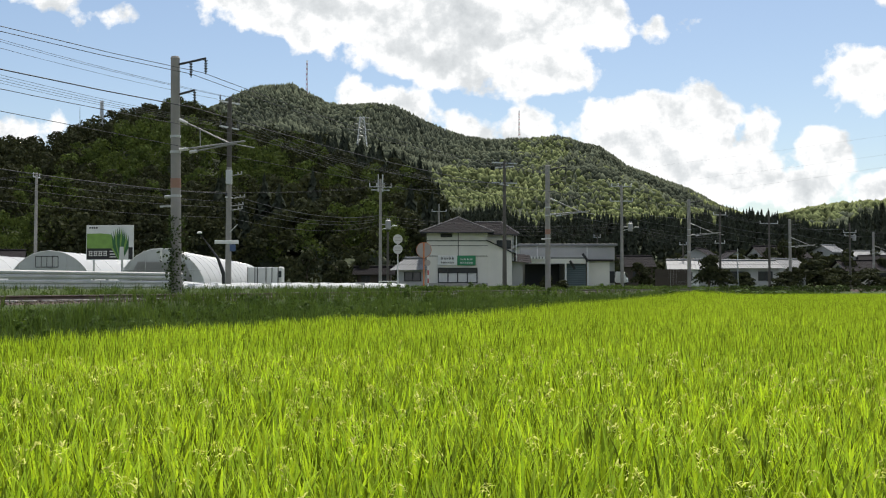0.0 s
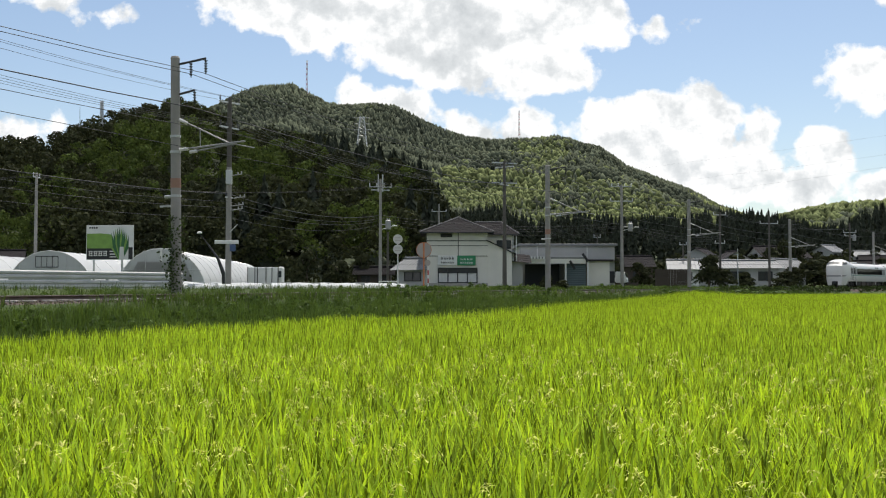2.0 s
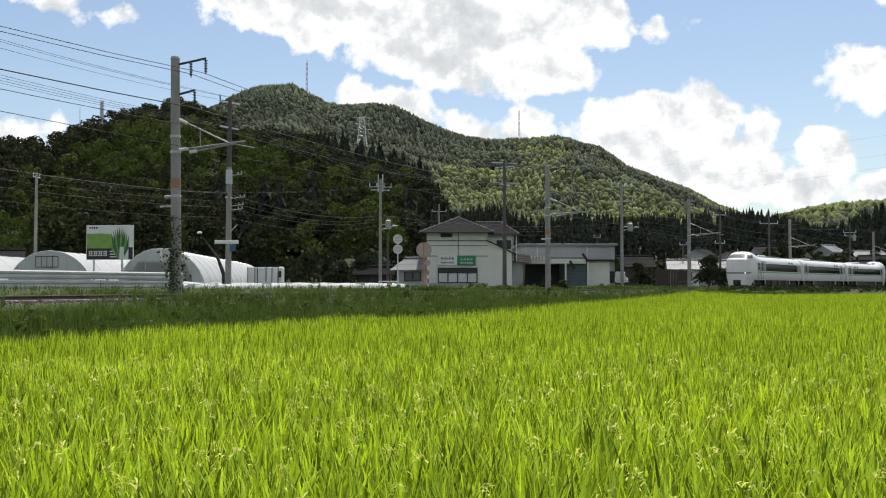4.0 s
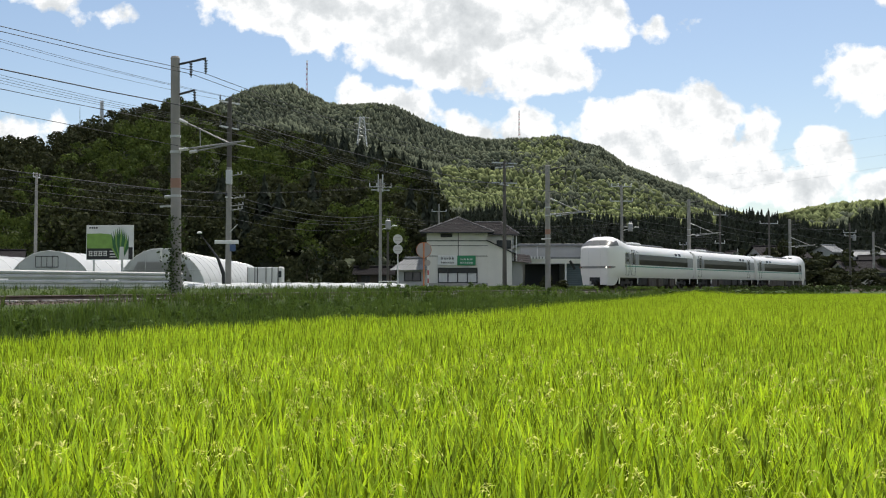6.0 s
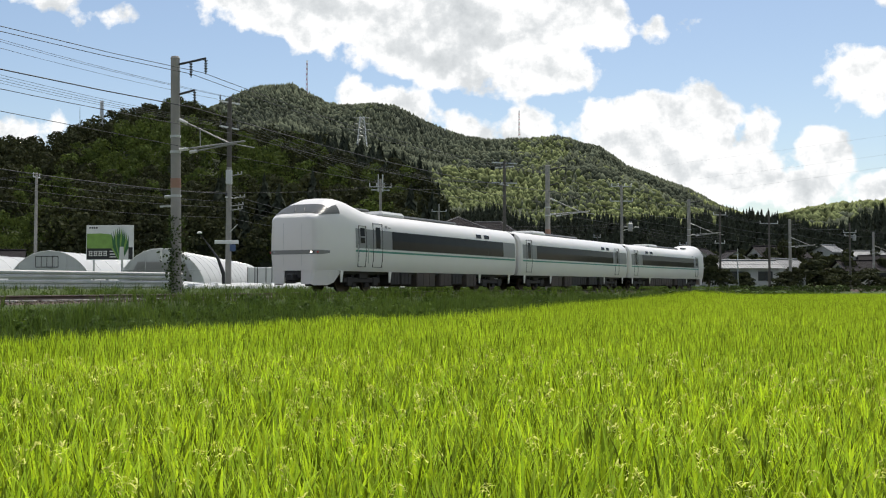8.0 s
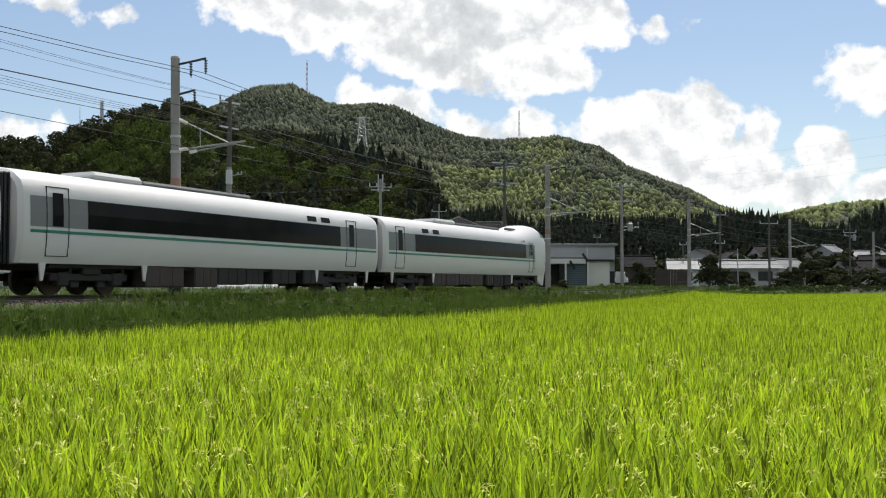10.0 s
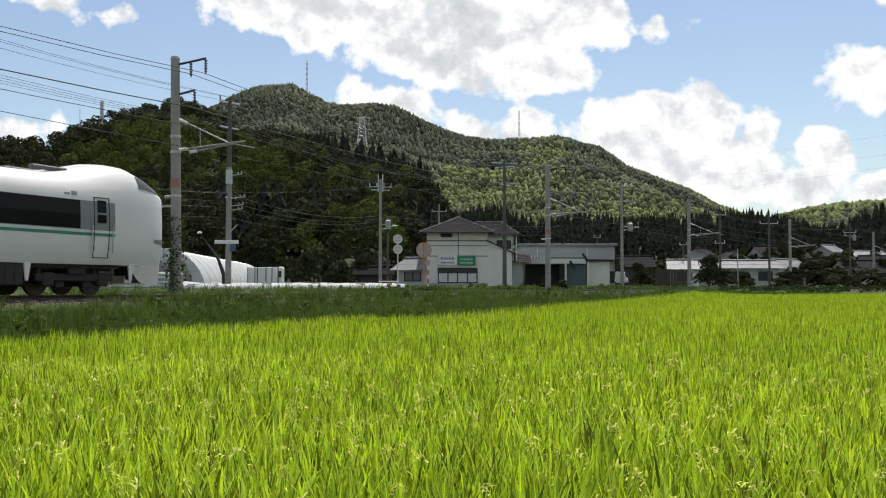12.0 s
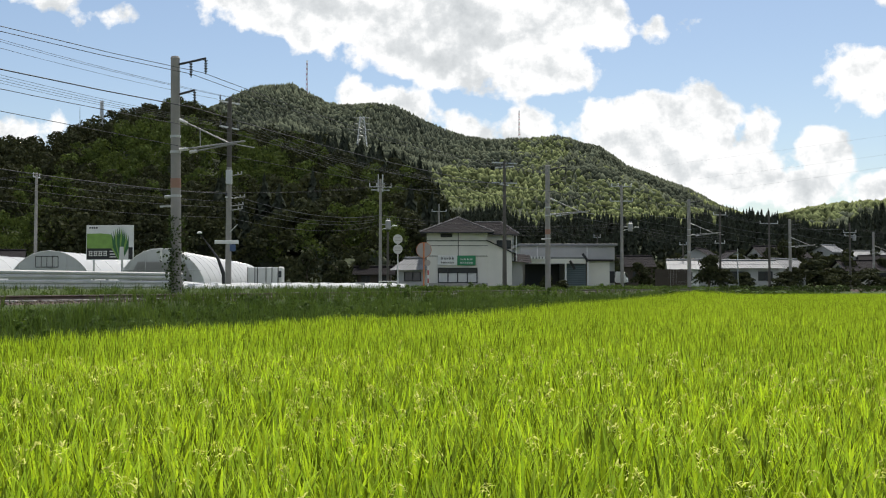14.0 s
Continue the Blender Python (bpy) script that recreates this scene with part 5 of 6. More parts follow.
# ---------------------------------------------------------------- along the road
def greenhouse(side, depth, length, width, height, front=True, turn=0.0):
    z0 = float(ground_z(*spot(side, depth)[:2]))
    t = thing("greenhouse", spot(side, depth, z0), FACE + turn, "white film-covered arched greenhouse tunnel on steel hoops", "greenhouse", "row of greenhouses")
    arch = []
    for i in range(17):
        a = math.pi * i / 16
        arch.append((-width / 2 * math.copysign(abs(math.cos(a)) ** 0.92, math.cos(a)), height * (0.08 + 0.92 * math.sin(a) ** 1.35) if 0 < i < 16 else 0.0))
    n = int(length / 1.5) + 1
    vs, fs = [], []
    rng = random.Random(int(side * 10))
    for k in range(n):
        y = length * k / (n - 1)
        dip = -0.03 if k % 2 else 0.0
        for x, z in arch:
            vs.append((x, y, max(0, z + (dip + rng.uniform(-0.015, 0.015)) * (z > 0.3))))
    w = len(arch)
    for k in range(n - 1):
        for j in range(w - 1):
            fs.append((k * w + j, k * w + j + 1, (k + 1) * w + j + 1, (k + 1) * w + j))
    bm = bm_from(vs, fs)
    part("film_cover", bm, FILM, t, "hazy white plastic film", smooth=True)
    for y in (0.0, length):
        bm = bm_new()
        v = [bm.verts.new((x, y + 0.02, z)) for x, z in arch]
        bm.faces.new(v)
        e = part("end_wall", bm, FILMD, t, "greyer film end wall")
    for k in range(0, n, 1 if n < 20 else 2):
        y = length * k / (n - 1)
        bm = bm_new()
        for (xa, za), (xb, zb) in zip(arch, arch[1:]):
            rod(bm, (xa * 1.004, y, za + 0.01), (xb * 1.004, y, zb + 0.01), 0.03 if k in (0, n - 1) else 0.011, None, 6)
        part("hoop", bm, GALV if k else WHITE, t)
    # door frame and boards of the front
    bm = bm_new()
    for x in (-width * 0.36, -width * 0.18, width * 0.02, width * 0.2, width * 0.36):
        top = float(np.interp(x, [a[0] for a in arch], [a[1] for a in arch]))
        rod(bm, (x, -0.03, 0), (x, -0.03, top), 0.025, None, 6)
    rod(bm, (-width * 0.46, -0.03, height * 0.44), (width * 0.46, -0.03, height * 0.44), 0.025, None, 6)
    part("end_frame", bm, GALV, t)
    if front:
        bm = bm_new()
        for x in np.linspace(-1.0, 0.6, 5):
            rod(bm, (x, -0.06, height * 0.55), (x, -0.06, height * 0.85), 0.022, None, 6)
        for z in (0.55, 0.85):
            rod(bm, (-1.0, -0.06, height * z), (0.6, -0.06, height * z), 0.03, None, 6)
        part("vent_frame", bm, DARK, t, "dark ventilation frame in the end wall")
    else:
        bm = bm_new()
        v = [bm.verts.new(q) for q in ((-width * 0.40, -0.04, 0.1), (width * 0.40, -0.04, 0.1), (width * 0.27, -0.04, height * 0.66), (-width * 0.27, -0.04, height * 0.66))]
        bm.faces.new(v)
        bmesh.ops.solidify(bm, geom=bm.faces[:], thickness=0.02)
        part("end_door", bm, WALLG, t, "grey sloping-sided lower end panel")
        bm = bm_new()
        box(bm, (0.0, -0.05, height * 0.83), (0.14, 0.05, height * 0.33))
        part("ridge_post", bm, WHITE, t, "white post under the ridge")
    return t


greenhouse(-28.0, 70, 42, 6.0, 2.55)
greenhouse(-19.5, 68, 44, 5.9, 2.68, False, 4.6)
greenhouse(-37.5, 74, 40, 5.7, 2.55)
greenhouse(-46.0, 76, 40, 5.7, 2.55)


def billboard():
    t = thing("billboard", spot(-20.35, 60, float(ground_z(*spot(-20.35, 60)[:2]))), FACE - 6, "farm advertising board with leek pictures and white lettering on black", "billboard")
    z0, z1, w = 1.70, 3.82, 3.0
    for x in (-1.05, 0.75):
        bm = bm_new()
        rod(bm, (x, 0.08, -0.2), (x, 0.08, z1 - 0.1), 0.06)
        part("leg", bm, GALV, t)
    bm = bm_new()
    box(bm, (0, 0, (z0 + z1) / 2), (w, 0.08, z1 - z0), bevel=0.01)
    part("board", bm, WHITE, t, "pale sky printed at the board's top")
    y = -0.045
    bm = bm_new()
    v = [bm.verts.new(q) for q in ((-1.46, y, z0 + 0.70), (0.35, y, z0 + 0.70), (0.10, y, 3.25), (-0.6, y, 3.32), (-1.46, y, 3.30))]
    bm.faces.new(v)
    part("field_picture", bm, FIELDPIC, t, "printed bright green field")
    bm = bm_new()
    v = [bm.verts.new(q) for q in ((-1.46, y, z0 + 0.03), (0.75, y, z0 + 0.03), (0.42, y, z0 + 0.70), (-1.46, y, z0 + 0.70))]
    bm.faces.new(v)
    part("black_panel", bm, INK, t)
    bm = bm_new()
    box(bm, (1.33, y + 0.002, z0 + 0.4), (0.26, 0.006, 0.74))
    part("black_corner", bm, INK, t)
    rng = random.Random(4)
    for k in range(4):
        bm = bm_new()
        x = -1.20 + k * 0.31
        box(bm, (x, y - 0.008, z0 + 0.26), (0.25, 0.006, 0.05))
        box(bm, (x, y - 0.008, z0 + 0.40), (0.22, 0.006, 0.045))
        box(bm, (x, y - 0.008, z0 + 0.52), (0.25, 0.006, 0.05))
        box(bm, (x - 0.08, y - 0.008, z0 + 0.39), (0.045, 0.006, 0.24))
        box(bm, (x + 0.08, y - 0.008, z0 + 0.39), (0.045, 0.006, 0.24))
        part("lettering", bm, WHITE, t, "white block of lettering")
    for k in range(3):
        bm = bm_new()
        box(bm, (0.22, y - 0.008, z0 + 0.18 + k * 0.17), (0.42, 0.006, 0.06))
        part("lettering", bm, WHITE, t, "white line of lettering")
    bm = bm_new()
    for k in range(4):
        box(bm, (-1.25 + k * 0.14, y - 0.006, 3.66), (0.10, 0.006, 0.10))
    part("lettering", bm, INK, t, "small dark lettering at the top")
    # bundle of leeks
    for k in range(11):
        bm = bm_new()
        f = (k - 5) / 5
        a, b = Vector((0.72 + f * 0.10, y - 0.012 - 0.001 * k, z0 + 0.05)), Vector((0.60 + f * 0.62, y - 0.012 - 0.001 * k, 3.35 + 0.38 * math.cos(f * 2)))
        dr = (b - a).normalized()
        sd = Vector((dr.z, 0, -dr.x))
        m = a.lerp(b, 0.5) + sd * f * 0.10
        q = [a - sd * 0.05, a + sd * 0.05, m + sd * 0.10, b, m - sd * 0.10]
        bm.faces.new([bm.verts.new(c) for c in q])
        part("leaf_print", bm, LEAFPIC if k % 3 else FIELDPIC, t, "printed green leek leaf")
    bm = bm_new()
    v = [bm.verts.new(q) for q in ((0.62, y - 0.030, z0 + 0.02), (0.95, y - 0.030, z0 + 0.02), (0.90, y - 0.030, z0 + 0.8), (0.66, y - 0.030, z0 + 0.8))]
    bm.faces.new(v)
    part("stem_print", bm, BLIND, t, "printed pale leek stems")


billboard()


def guard_rail():
    a, b = spot(-24.0, 25.0), spot(-12.6, 47.5)
    d = (b - a)
    ang = math.degrees(math.atan2(d.y, d.x))
    t = thing("guard_rail", (a.x, a.y, float(ground_z(a.x, a.y)) - 0.05), ang, "long white corrugated road guard rail on posts", "guard rail")
    ln = d.length
    prof = [(0.0, 0.60), (-0.05, 0.66), (-0.05, 0.73), (0.0, 0.78), (-0.05, 0.83), (-0.05, 0.90), (0.0, 0.95)]
    k = len(prof)
    for drop in (0.10, 0.50):
        vs = [(ln * i, y, z - drop) for i in (0, 1) for y, z in prof]
        bm = bm_from(vs, [(j, j + 1, k + j + 1, k + j) for j in range(k - 1)])
        bmesh.ops.solidify(bm, geom=bm.faces[:], thickness=0.006)
        part("beam", bm, RAILW, t, "dull white corrugated steel beam")
    x = 0.5
    while x < ln:
        bm = bm_new()
        rod(bm, (x, 0.06, -0.1), (x, 0.06, 0.80), 0.06)
        part("post", bm, RAILW, t)
        x += 2.0


guard_rail()


def crop_cover(s0, d0, s1, d1, w, h, label):
    """A low row of crops under white plastic."""
    a, b = spot(s0, d0), spot(s1, d1)
    d = b - a
    za, zb = float(ground_z(a.x, a.y)), float(ground_z(b.x, b.y))
    t = thing("crop_cover", (a.x, a.y, za), math.degrees(math.atan2(d.y, d.x)), label, "crop cover", "plastic-covered crop rows")
    n = int(d.length / 1.2)
    rng = random.Random(int(s0 * 7))
    vs, fs = [], []
    prof = [(-0.5, 0), (-0.46, 0.5), (-0.3, 0.88), (0, 1.0), (0.3, 0.88), (0.46, 0.5), (0.5, 0)]
    for i in range(n + 1):
        x = d.length * i / n
        hh = h * (1 - (0.14 if i % 2 else 0) + rng.uniform(-0.05, 0.05))
        vs += [(x, y * w, z * hh + (zb - za) * i / n) for y, z in prof]
    k = len(prof)
    for i in range(n):
        fs += [(i * k + j, i * k + j + 1, (i + 1) * k + j + 1, (i + 1) * k + j) for j in range(k - 1)]
    part("sheet", bm_from(vs, fs), FILM, t, "wrinkled white plastic sheet", smooth=True)
    bm = bm_new()
    for i in range(0, n + 1, 3):
        x = d.length * i / n
        box(bm, (x, 0, h * 0.5), (0.03, w * 0.9, h * 1.0))
    part("hoop", bm, GALV, t)


crop_cover(-27.0, 31.0, -14.0, 56.0, 1.1, 0.42, "low crop row under white plastic beside the railway")
crop_cover(-23.0, 56.0, -4.0, 78.0, 1.2, 0.36, "low crop row under white plastic beside the railway")
crop_cover(-18.0, 50.0, -2.8, 66.0, 1.0, 0.30, "low crop row under white plastic beside the railway")


def storage_box():
    p = spot(-13.6, 75)
    t = thing("storage_shed", (p.x, p.y, float(ground_z(p.x, p.y))), FACE, "white panelled storage container shed beside the greenhouses", "shed")
    bm = bm_new()
    box(bm, (-0.15, 0.8, 0.78), (2.35, 1.6, 1.5), bevel=0.03)
    part("body", bm, WHITE, t)
    for x in (-1.3, -0.75, -0.55, 0.1, 0.55, 1.02):
        bm = bm_new()
        box(bm, (x, -0.02, 0.78), (0.05, 0.05, 1.5))
        part("panel_joint", bm, DARK, t)
    bm = bm_new()
    box(bm, (1.18, 0.6, 0.8), (0.26, 1.3, 1.55), bevel=0.08)
    part("cab_end", bm, WHITE, t)
    bm = bm_new()
    box(bm, (1.18, -0.06, 1.0), (0.2, 0.02, 0.5))
    part("pane", bm, GLASSW, t)


storage_box()


def leaning_lamp():
    p = spot(-14.2, 62)
    t = thing("leaning_lamp", (p.x, p.y, float(ground_z(p.x, p.y))), FACE, "black leaning boom with a small white lamp at its tip", "lamp")
    bm = bm_new()
    rod(bm, (0.35, 0, 0.9), (0.0, 0, 1.85), 0.13, 0.09)
    rod(bm, (0.35, 0, -0.1), (0.35, 0, 0.95), 0.10)
    rod(bm, (0.0, 0, 1.85), (-0.75, 0, 2.9), 0.09, 0.04)
    rod(bm, (-0.75, 0, 2.9), (-1.15, 0, 3.4), 0.03, 0.02)
    part("boom", bm, DARK, t)
    bm = bm_new()
    bmesh.ops.create_uvsphere(bm, u_segments=12, v_segments=8, radius=0.12, matrix=Matrix.Translation((-1.18, 0, 3.48)) @ Matrix.Diagonal((1.5, 1, 0.7, 1)))
    part("lamp_head", bm, WHITE, t, "small white lamp head")


leaning_lamp()


def disc(bm, c, r, thick=0.04, n=28):
    c = Vector(c)
    rod(bm, c - Vector((0, thick / 2, 0)), c + Vector((0, thick / 2, 0)), r, None, n)


def traffic_mirror():
    p = spot(-1.17, 60)
    t = thing("traffic_mirror", (p.x, p.y, float(ground_z(p.x, p.y))), FACE, "round convex road mirror on an orange post, seen from behind", "mirror")
    bm = bm_new()
    rod(bm, (0.0, -0.09, -0.3), (0.0, -0.09, 2.95), 0.045)
    part("post", bm, ORANGE, t, "faded orange steel post")
    bm = bm_new()
    disc(bm, (0, 0, 2.52), 0.45, 0.05)
    part("mirror_dish", bm, MIRROR, t, "greyish round mirror back")
    bm = bm_new()
    disc(bm, (0, 0.035, 2.52), 0.475, 0.03)
    part("rim", bm, ORANGE, t, "orange rim")
    bm = bm_new()
    for z in (2.3, 2.75):
        box(bm, (0, -0.04, z), (0.62, 0.03, 0.05))
    part("brace", bm, MIRROR, t)
    bm = bm_new()
    disc(bm, (0.22, 0.0, 1.74), 0.19, 0.05)
    part("small_dish", bm, MIRROR, t, "small round mirror back")
    bm = bm_new()
    rod(bm, (0.26, 0.15, -0.3), (0.26, 0.15, 1.5), 0.04)
    for k in range(4):
        rod(bm, (0.26, 0.15, 0.25 + k * 0.32), (0.26, 0.15, 0.40 + k * 0.32), 0.043)
    part("side_post", bm, WHITE, t, "white marker post")
    for k in range(2):
        bm = bm_new()
        rod(bm, (0.26, 0.15, 0.5 + k * 0.5), (0.26, 0.15, 0.78 + k * 0.5), 0.047)
        part("red_band", bm, RED, t)


def round_signs():
    p = spot(-2.85, 62)
    t = thing("road_sign", (p.x, p.y, float(ground_z(p.x, p.y))), FACE, "two round grey road signs, seen from behind, on a white post", "road sign")
    bm = bm_new()
    rod(bm, (0, 0.03, -0.3), (0, 0.03, 3.3), 0.038)
    part("post", bm, WHITE, t, "white painted post")
    for z in (3.12, 2.48):
        bm = bm_new()
        disc(bm, (0, -0.03, z), 0.30, 0.02)
        d = part("sign_disc", bm, BLIND, t, "bare metal back of a round sign")
        bm = bm_new()
        for k in (-0.08, 0.08):
            box(bm, (0, -0.05, z + k), (0.34, 0.02, 0.03))
        part("back_rib", bm, MIRROR, d)
    bm = bm_new()
    rod(bm, (-1.2, 0.3, 0.45), (0.0, 0.3, 0.45), 0.03)
    for x in (-1.2, -0.6, 0):
        rod(bm, (x, 0.3, -0.1), (x, 0.3, 0.47), 0.03)
    part("hoop_barrier", bm, WHITE, t, "low white hoop barrier")


traffic_mirror()
round_signs()


# ---------------------------------------------------------------- houses
def tiled_slope(name, quad, parent, mat=TILE, rows=18, thick=0.03):
    """A roof plane of stepped courses: quad is eave left, eave right, ridge right, ridge left."""
    a, b, c, d = (Vector(q) for q in quad)
    n = (b - a).cross(d - a).normalized()
    if n.z < 0:
        n = -n
    vs, fs = [a, b], []
    for i in range(rows):
        f0, f1 = i / rows, (i + 1) / rows
        k = len(vs)
        vs += [a.lerp(d, f0) + n * thick, b.lerp(c, f0) + n * thick, b.lerp(c, f1) + n * 0.005, a.lerp(d, f1) + n * 0.005]
        lo = (0, 1) if i == 0 else (k - 1, k - 2)
        fs += [(lo[0], lo[1], k + 1, k), (k, k + 1, k + 2, k + 3)]
    bm = bm_new()
    v = [bm.verts.new(p) for p in vs]
    for f in fs:
        q = []
        for i in f:
            if not any((v[i].co - w.co).length < 1e-4 for w in q):
                q.append(v[i])
        if len(q) >= 3:
            bm.faces.new(q)
    return part(name, bm, mat, parent)


def window_unit(parent, x, y, z0, z1, w, panes=2, blind=True, frame=DARK):
    bm = bm_new()
    for xx in [x - w / 2 + w * k / panes for k in range(panes + 1)]:
        box(bm, (xx, y - 0.04, (z0 + z1) / 2), (0.09, 0.10, z1 - z0))
    for zz in (z0, z1, z0 + (z1 - z0) * 0.68):
        box(bm, (x, y - 0.04, zz), (w + 0.09, 0.10, 0.09))
    win = part("window", bm, frame, parent, "dark-framed shop window with pale curtains" if blind else "dark-framed window")
    for k in range(panes):
        bm = bm_new()
        box(bm, (x - w / 2 + w * (k + 0.5) / panes, y - 0.015, (z0 + z1) / 2), (w / panes - 0.09, 0.012, z1 - z0 - 0.09))
        part("pane", bm, GLASSW, win)
        if blind:
            bm = bm_new()
            xa, step = x - w / 2 + w * k / panes + 0.06, (w / panes - 0.12) / 12
            folds = [[bm.verts.new((xa + step * j, y - (0.024 if j % 2 else 0.038), z)) for z in (z0 + 0.05, z0 + (z1 - z0) * 0.64)] for j in range(13)]
            for a, b in zip(folds, folds[1:]):
                bm.faces.new((a[0], b[0], b[1], a[1]))
            part("curtain", bm, BLIND, win, "pale pleated curtain")


def shop_house():
    o = spot(0, 100)
    z0 = 0.25
    t = thing("shop_house", (o.x, o.y, z0), FACE, "cream two-storey roadside shop with a brown tiled hipped roof", "house")
    e = 5.45
    bm = bm_new()
    box(bm, (1.45, 3.6, e / 2), (6.2, 7.2, e))
    part("wall", bm, WALL, t, "cream rendered wall with dark trim lines")
    bm = bm_new()
    box(bm, (5.85, 5.0, e / 2 - 0.05), (2.6, 6.4, e - 0.1))
    part("wing_wall", bm, WALL, t, "cream wing wall")
    for z in (e - 0.85, e - 1.35, e - 2.4):
        bm = bm_new()
        box(bm, (1.45, -0.015, z), (6.2, 0.05, 0.06 if z < e - 1 else 0.09))
        part("trim_line", bm, DARK, t)
    bm = bm_new()
    box(bm, (1.55, -0.02, e - 1.2), (0.07, 0.05, 2.3))
    part("drain_pipe", bm, DARK, t)
    bm = bm_new()
    box(bm, (0.35, -0.05, e - 0.3), (1.2, 0.1, 0.36))
    part("vent_grille", bm, DARK, t, "dark attic vent")
    # roofs: a pyramid in front, a longer hip behind
    ex, ey, ap = (-2.35, 5.2), (-0.75, 7.9), (1.6, 3.4, e + 1.75)
    c = [(ex[0], ey[0], e), (ex[1], ey[0], e), (ex[1], ey[1], e), (ex[0], ey[1], e)]
    for i in range(4):
        a, b = c[i], c[(i + 1) % 4]
        tiled_slope("roof_slope", (a, b, ap, ap), t)
        bm = bm_new()
        rod(bm, Vector(a) + Vector((0, 0, 0.06)), Vector(ap) + Vector((0, 0, 0.06)), 0.065, None, 8)
        part("hip_ridge", bm, TILE if i > 1 else RIDGE, t, "ridge tiles along the hip")
    c2 = [(3.4, 1.4, e - 0.1), (7.9, 1.4, e - 0.1), (7.9, 8.8, e - 0.1), (3.4, 8.8, e - 0.1)]
    r1, r2 = (3.4, 5.1, e + 1.35), (6.2, 5.1, e + 1.35)
    tiled_slope("roof_slope", (c2[0], c2[1], r2, r1), t)
    tiled_slope("roof_slope", (c2[1], c2[2], r2, r2), t)
    tiled_slope("roof_slope", (c2[2], c2[3], r1, r2), t)
    for a, b in ((c2[1], r2), (r1, r2)):
        bm = bm_new()
        rod(bm, Vector(a) + Vector((0, 0, 0.06)), Vector(b) + Vector((0, 0, 0.06)), 0.065, None, 8)
        part("hip_ridge", bm, RIDGE, t, "pale ridge tiles along the hip")
    bm = bm_new()
    box(bm, (1.42, -0.70, e - 0.04), (7.5, 0.12, 0.14))
    part("eave_board", bm, DARK, t)
    bm = bm_new()
    box(bm, (5.7, 1.42, e - 0.14), (4.4, 0.12, 0.14))
    part("eave_board", bm, DARK, t)
    # signs
    for x0, x1, m, lab in ((-0.52, 1.42, WHITE, "white shop sign with dark lettering"), (1.46, 3.32, GREEN, "green shop sign with white lettering")):
        bm = bm_new()
        box(bm, ((x0 + x1) / 2, -0.09, 2.60), (x1 - x0, 0.10, 1.0), bevel=0.015)
        s = part("shop_sign", bm, m, t, lab)
        ink = INK if m is WHITE else WHITE
        rng = random.Random(3)
        for row, (z, h, k) in enumerate(((2.82, 0.34, 5), (2.38, 0.24, 6)) if m is WHITE else ((2.72, 0.20, 4), (2.36, 0.24, 6))):
            for i in range(k):
                bm = bm_new()
                x = x0 + (x1 - x0) * (0.14 + 0.72 * (i + 0.5) / k)
                w = (x1 - x0) * 0.72 / k
                box(bm, (x, -0.147, z), (w * 0.62, 0.008, h * 0.24))
                box(bm, (x - w * 0.2, -0.147, z), (w * 0.16, 0.008, h))
                box(bm, (x + w * 0.22, -0.147, z - h * 0.1), (w * 0.16, 0.008, h * 0.7))
                part("lettering", bm, ink, s)
    window_unit(t, 1.49, 0.0, 0.35, 1.83, 3.95, 4)
    bm = bm_new()
    box(bm, (1.45, -0.02, 0.15), (6.24, 0.08, 0.3))
    part("plinth", bm, CONCRETE, t)
    bm = bm_new()
    v = [bm.verts.new(q) for q in ((4.56, 0.02, 0), (7.0, 0.02, 0), (7.0, 0.02, 3.4), (4.56, 0.02, 4.55))]
    r = bmesh.ops.extrude_face_region(bm, geom=[bm.faces.new(v)])
    for q in [g for g in r["geom"] if isinstance(g, bmesh.types.BMVert)]:
        q.co.y += 2.2
    bmesh.ops.recalc_face_normals(bm, faces=bm.faces)
    part("extension_wall", bm, WALL, t, "cream single-storey extension wall")
    tiled_slope("extension_roof", ((7.5, -0.3, 3.22), (7.5, 2.3, 3.22), (4.4, 2.3, 4.70), (4.4, -0.3, 4.70)), t, rows=5)
    # lean-to beside the wing
    bm = bm_new()
    box(bm, (7.75, 4.6, 1.35), (1.1, 4.4, 2.7))
    part("annex_wall", bm, WALLG, t)
    tiled_slope("annex_roof", ((7.1, 1.8, 2.55), (9.2, 1.8, 2.35), (9.2, 4.5, 3.3), (7.1, 4.5, 3.5)), t, rows=4)
    bm = bm_new()
    for x in (7.25, 7.6):
        box(bm, (x, 1.72, 3.9), (0.10, 0.10, 2.6))
    part("corner_post", bm, WHITE, t, "white drain pipes at the corner")
    bm = bm_new()
    box(bm, (6.3, 1.78, 4.3), (1.5, 0.05, 0.9))
    part("window", bm, GLASSW, t)


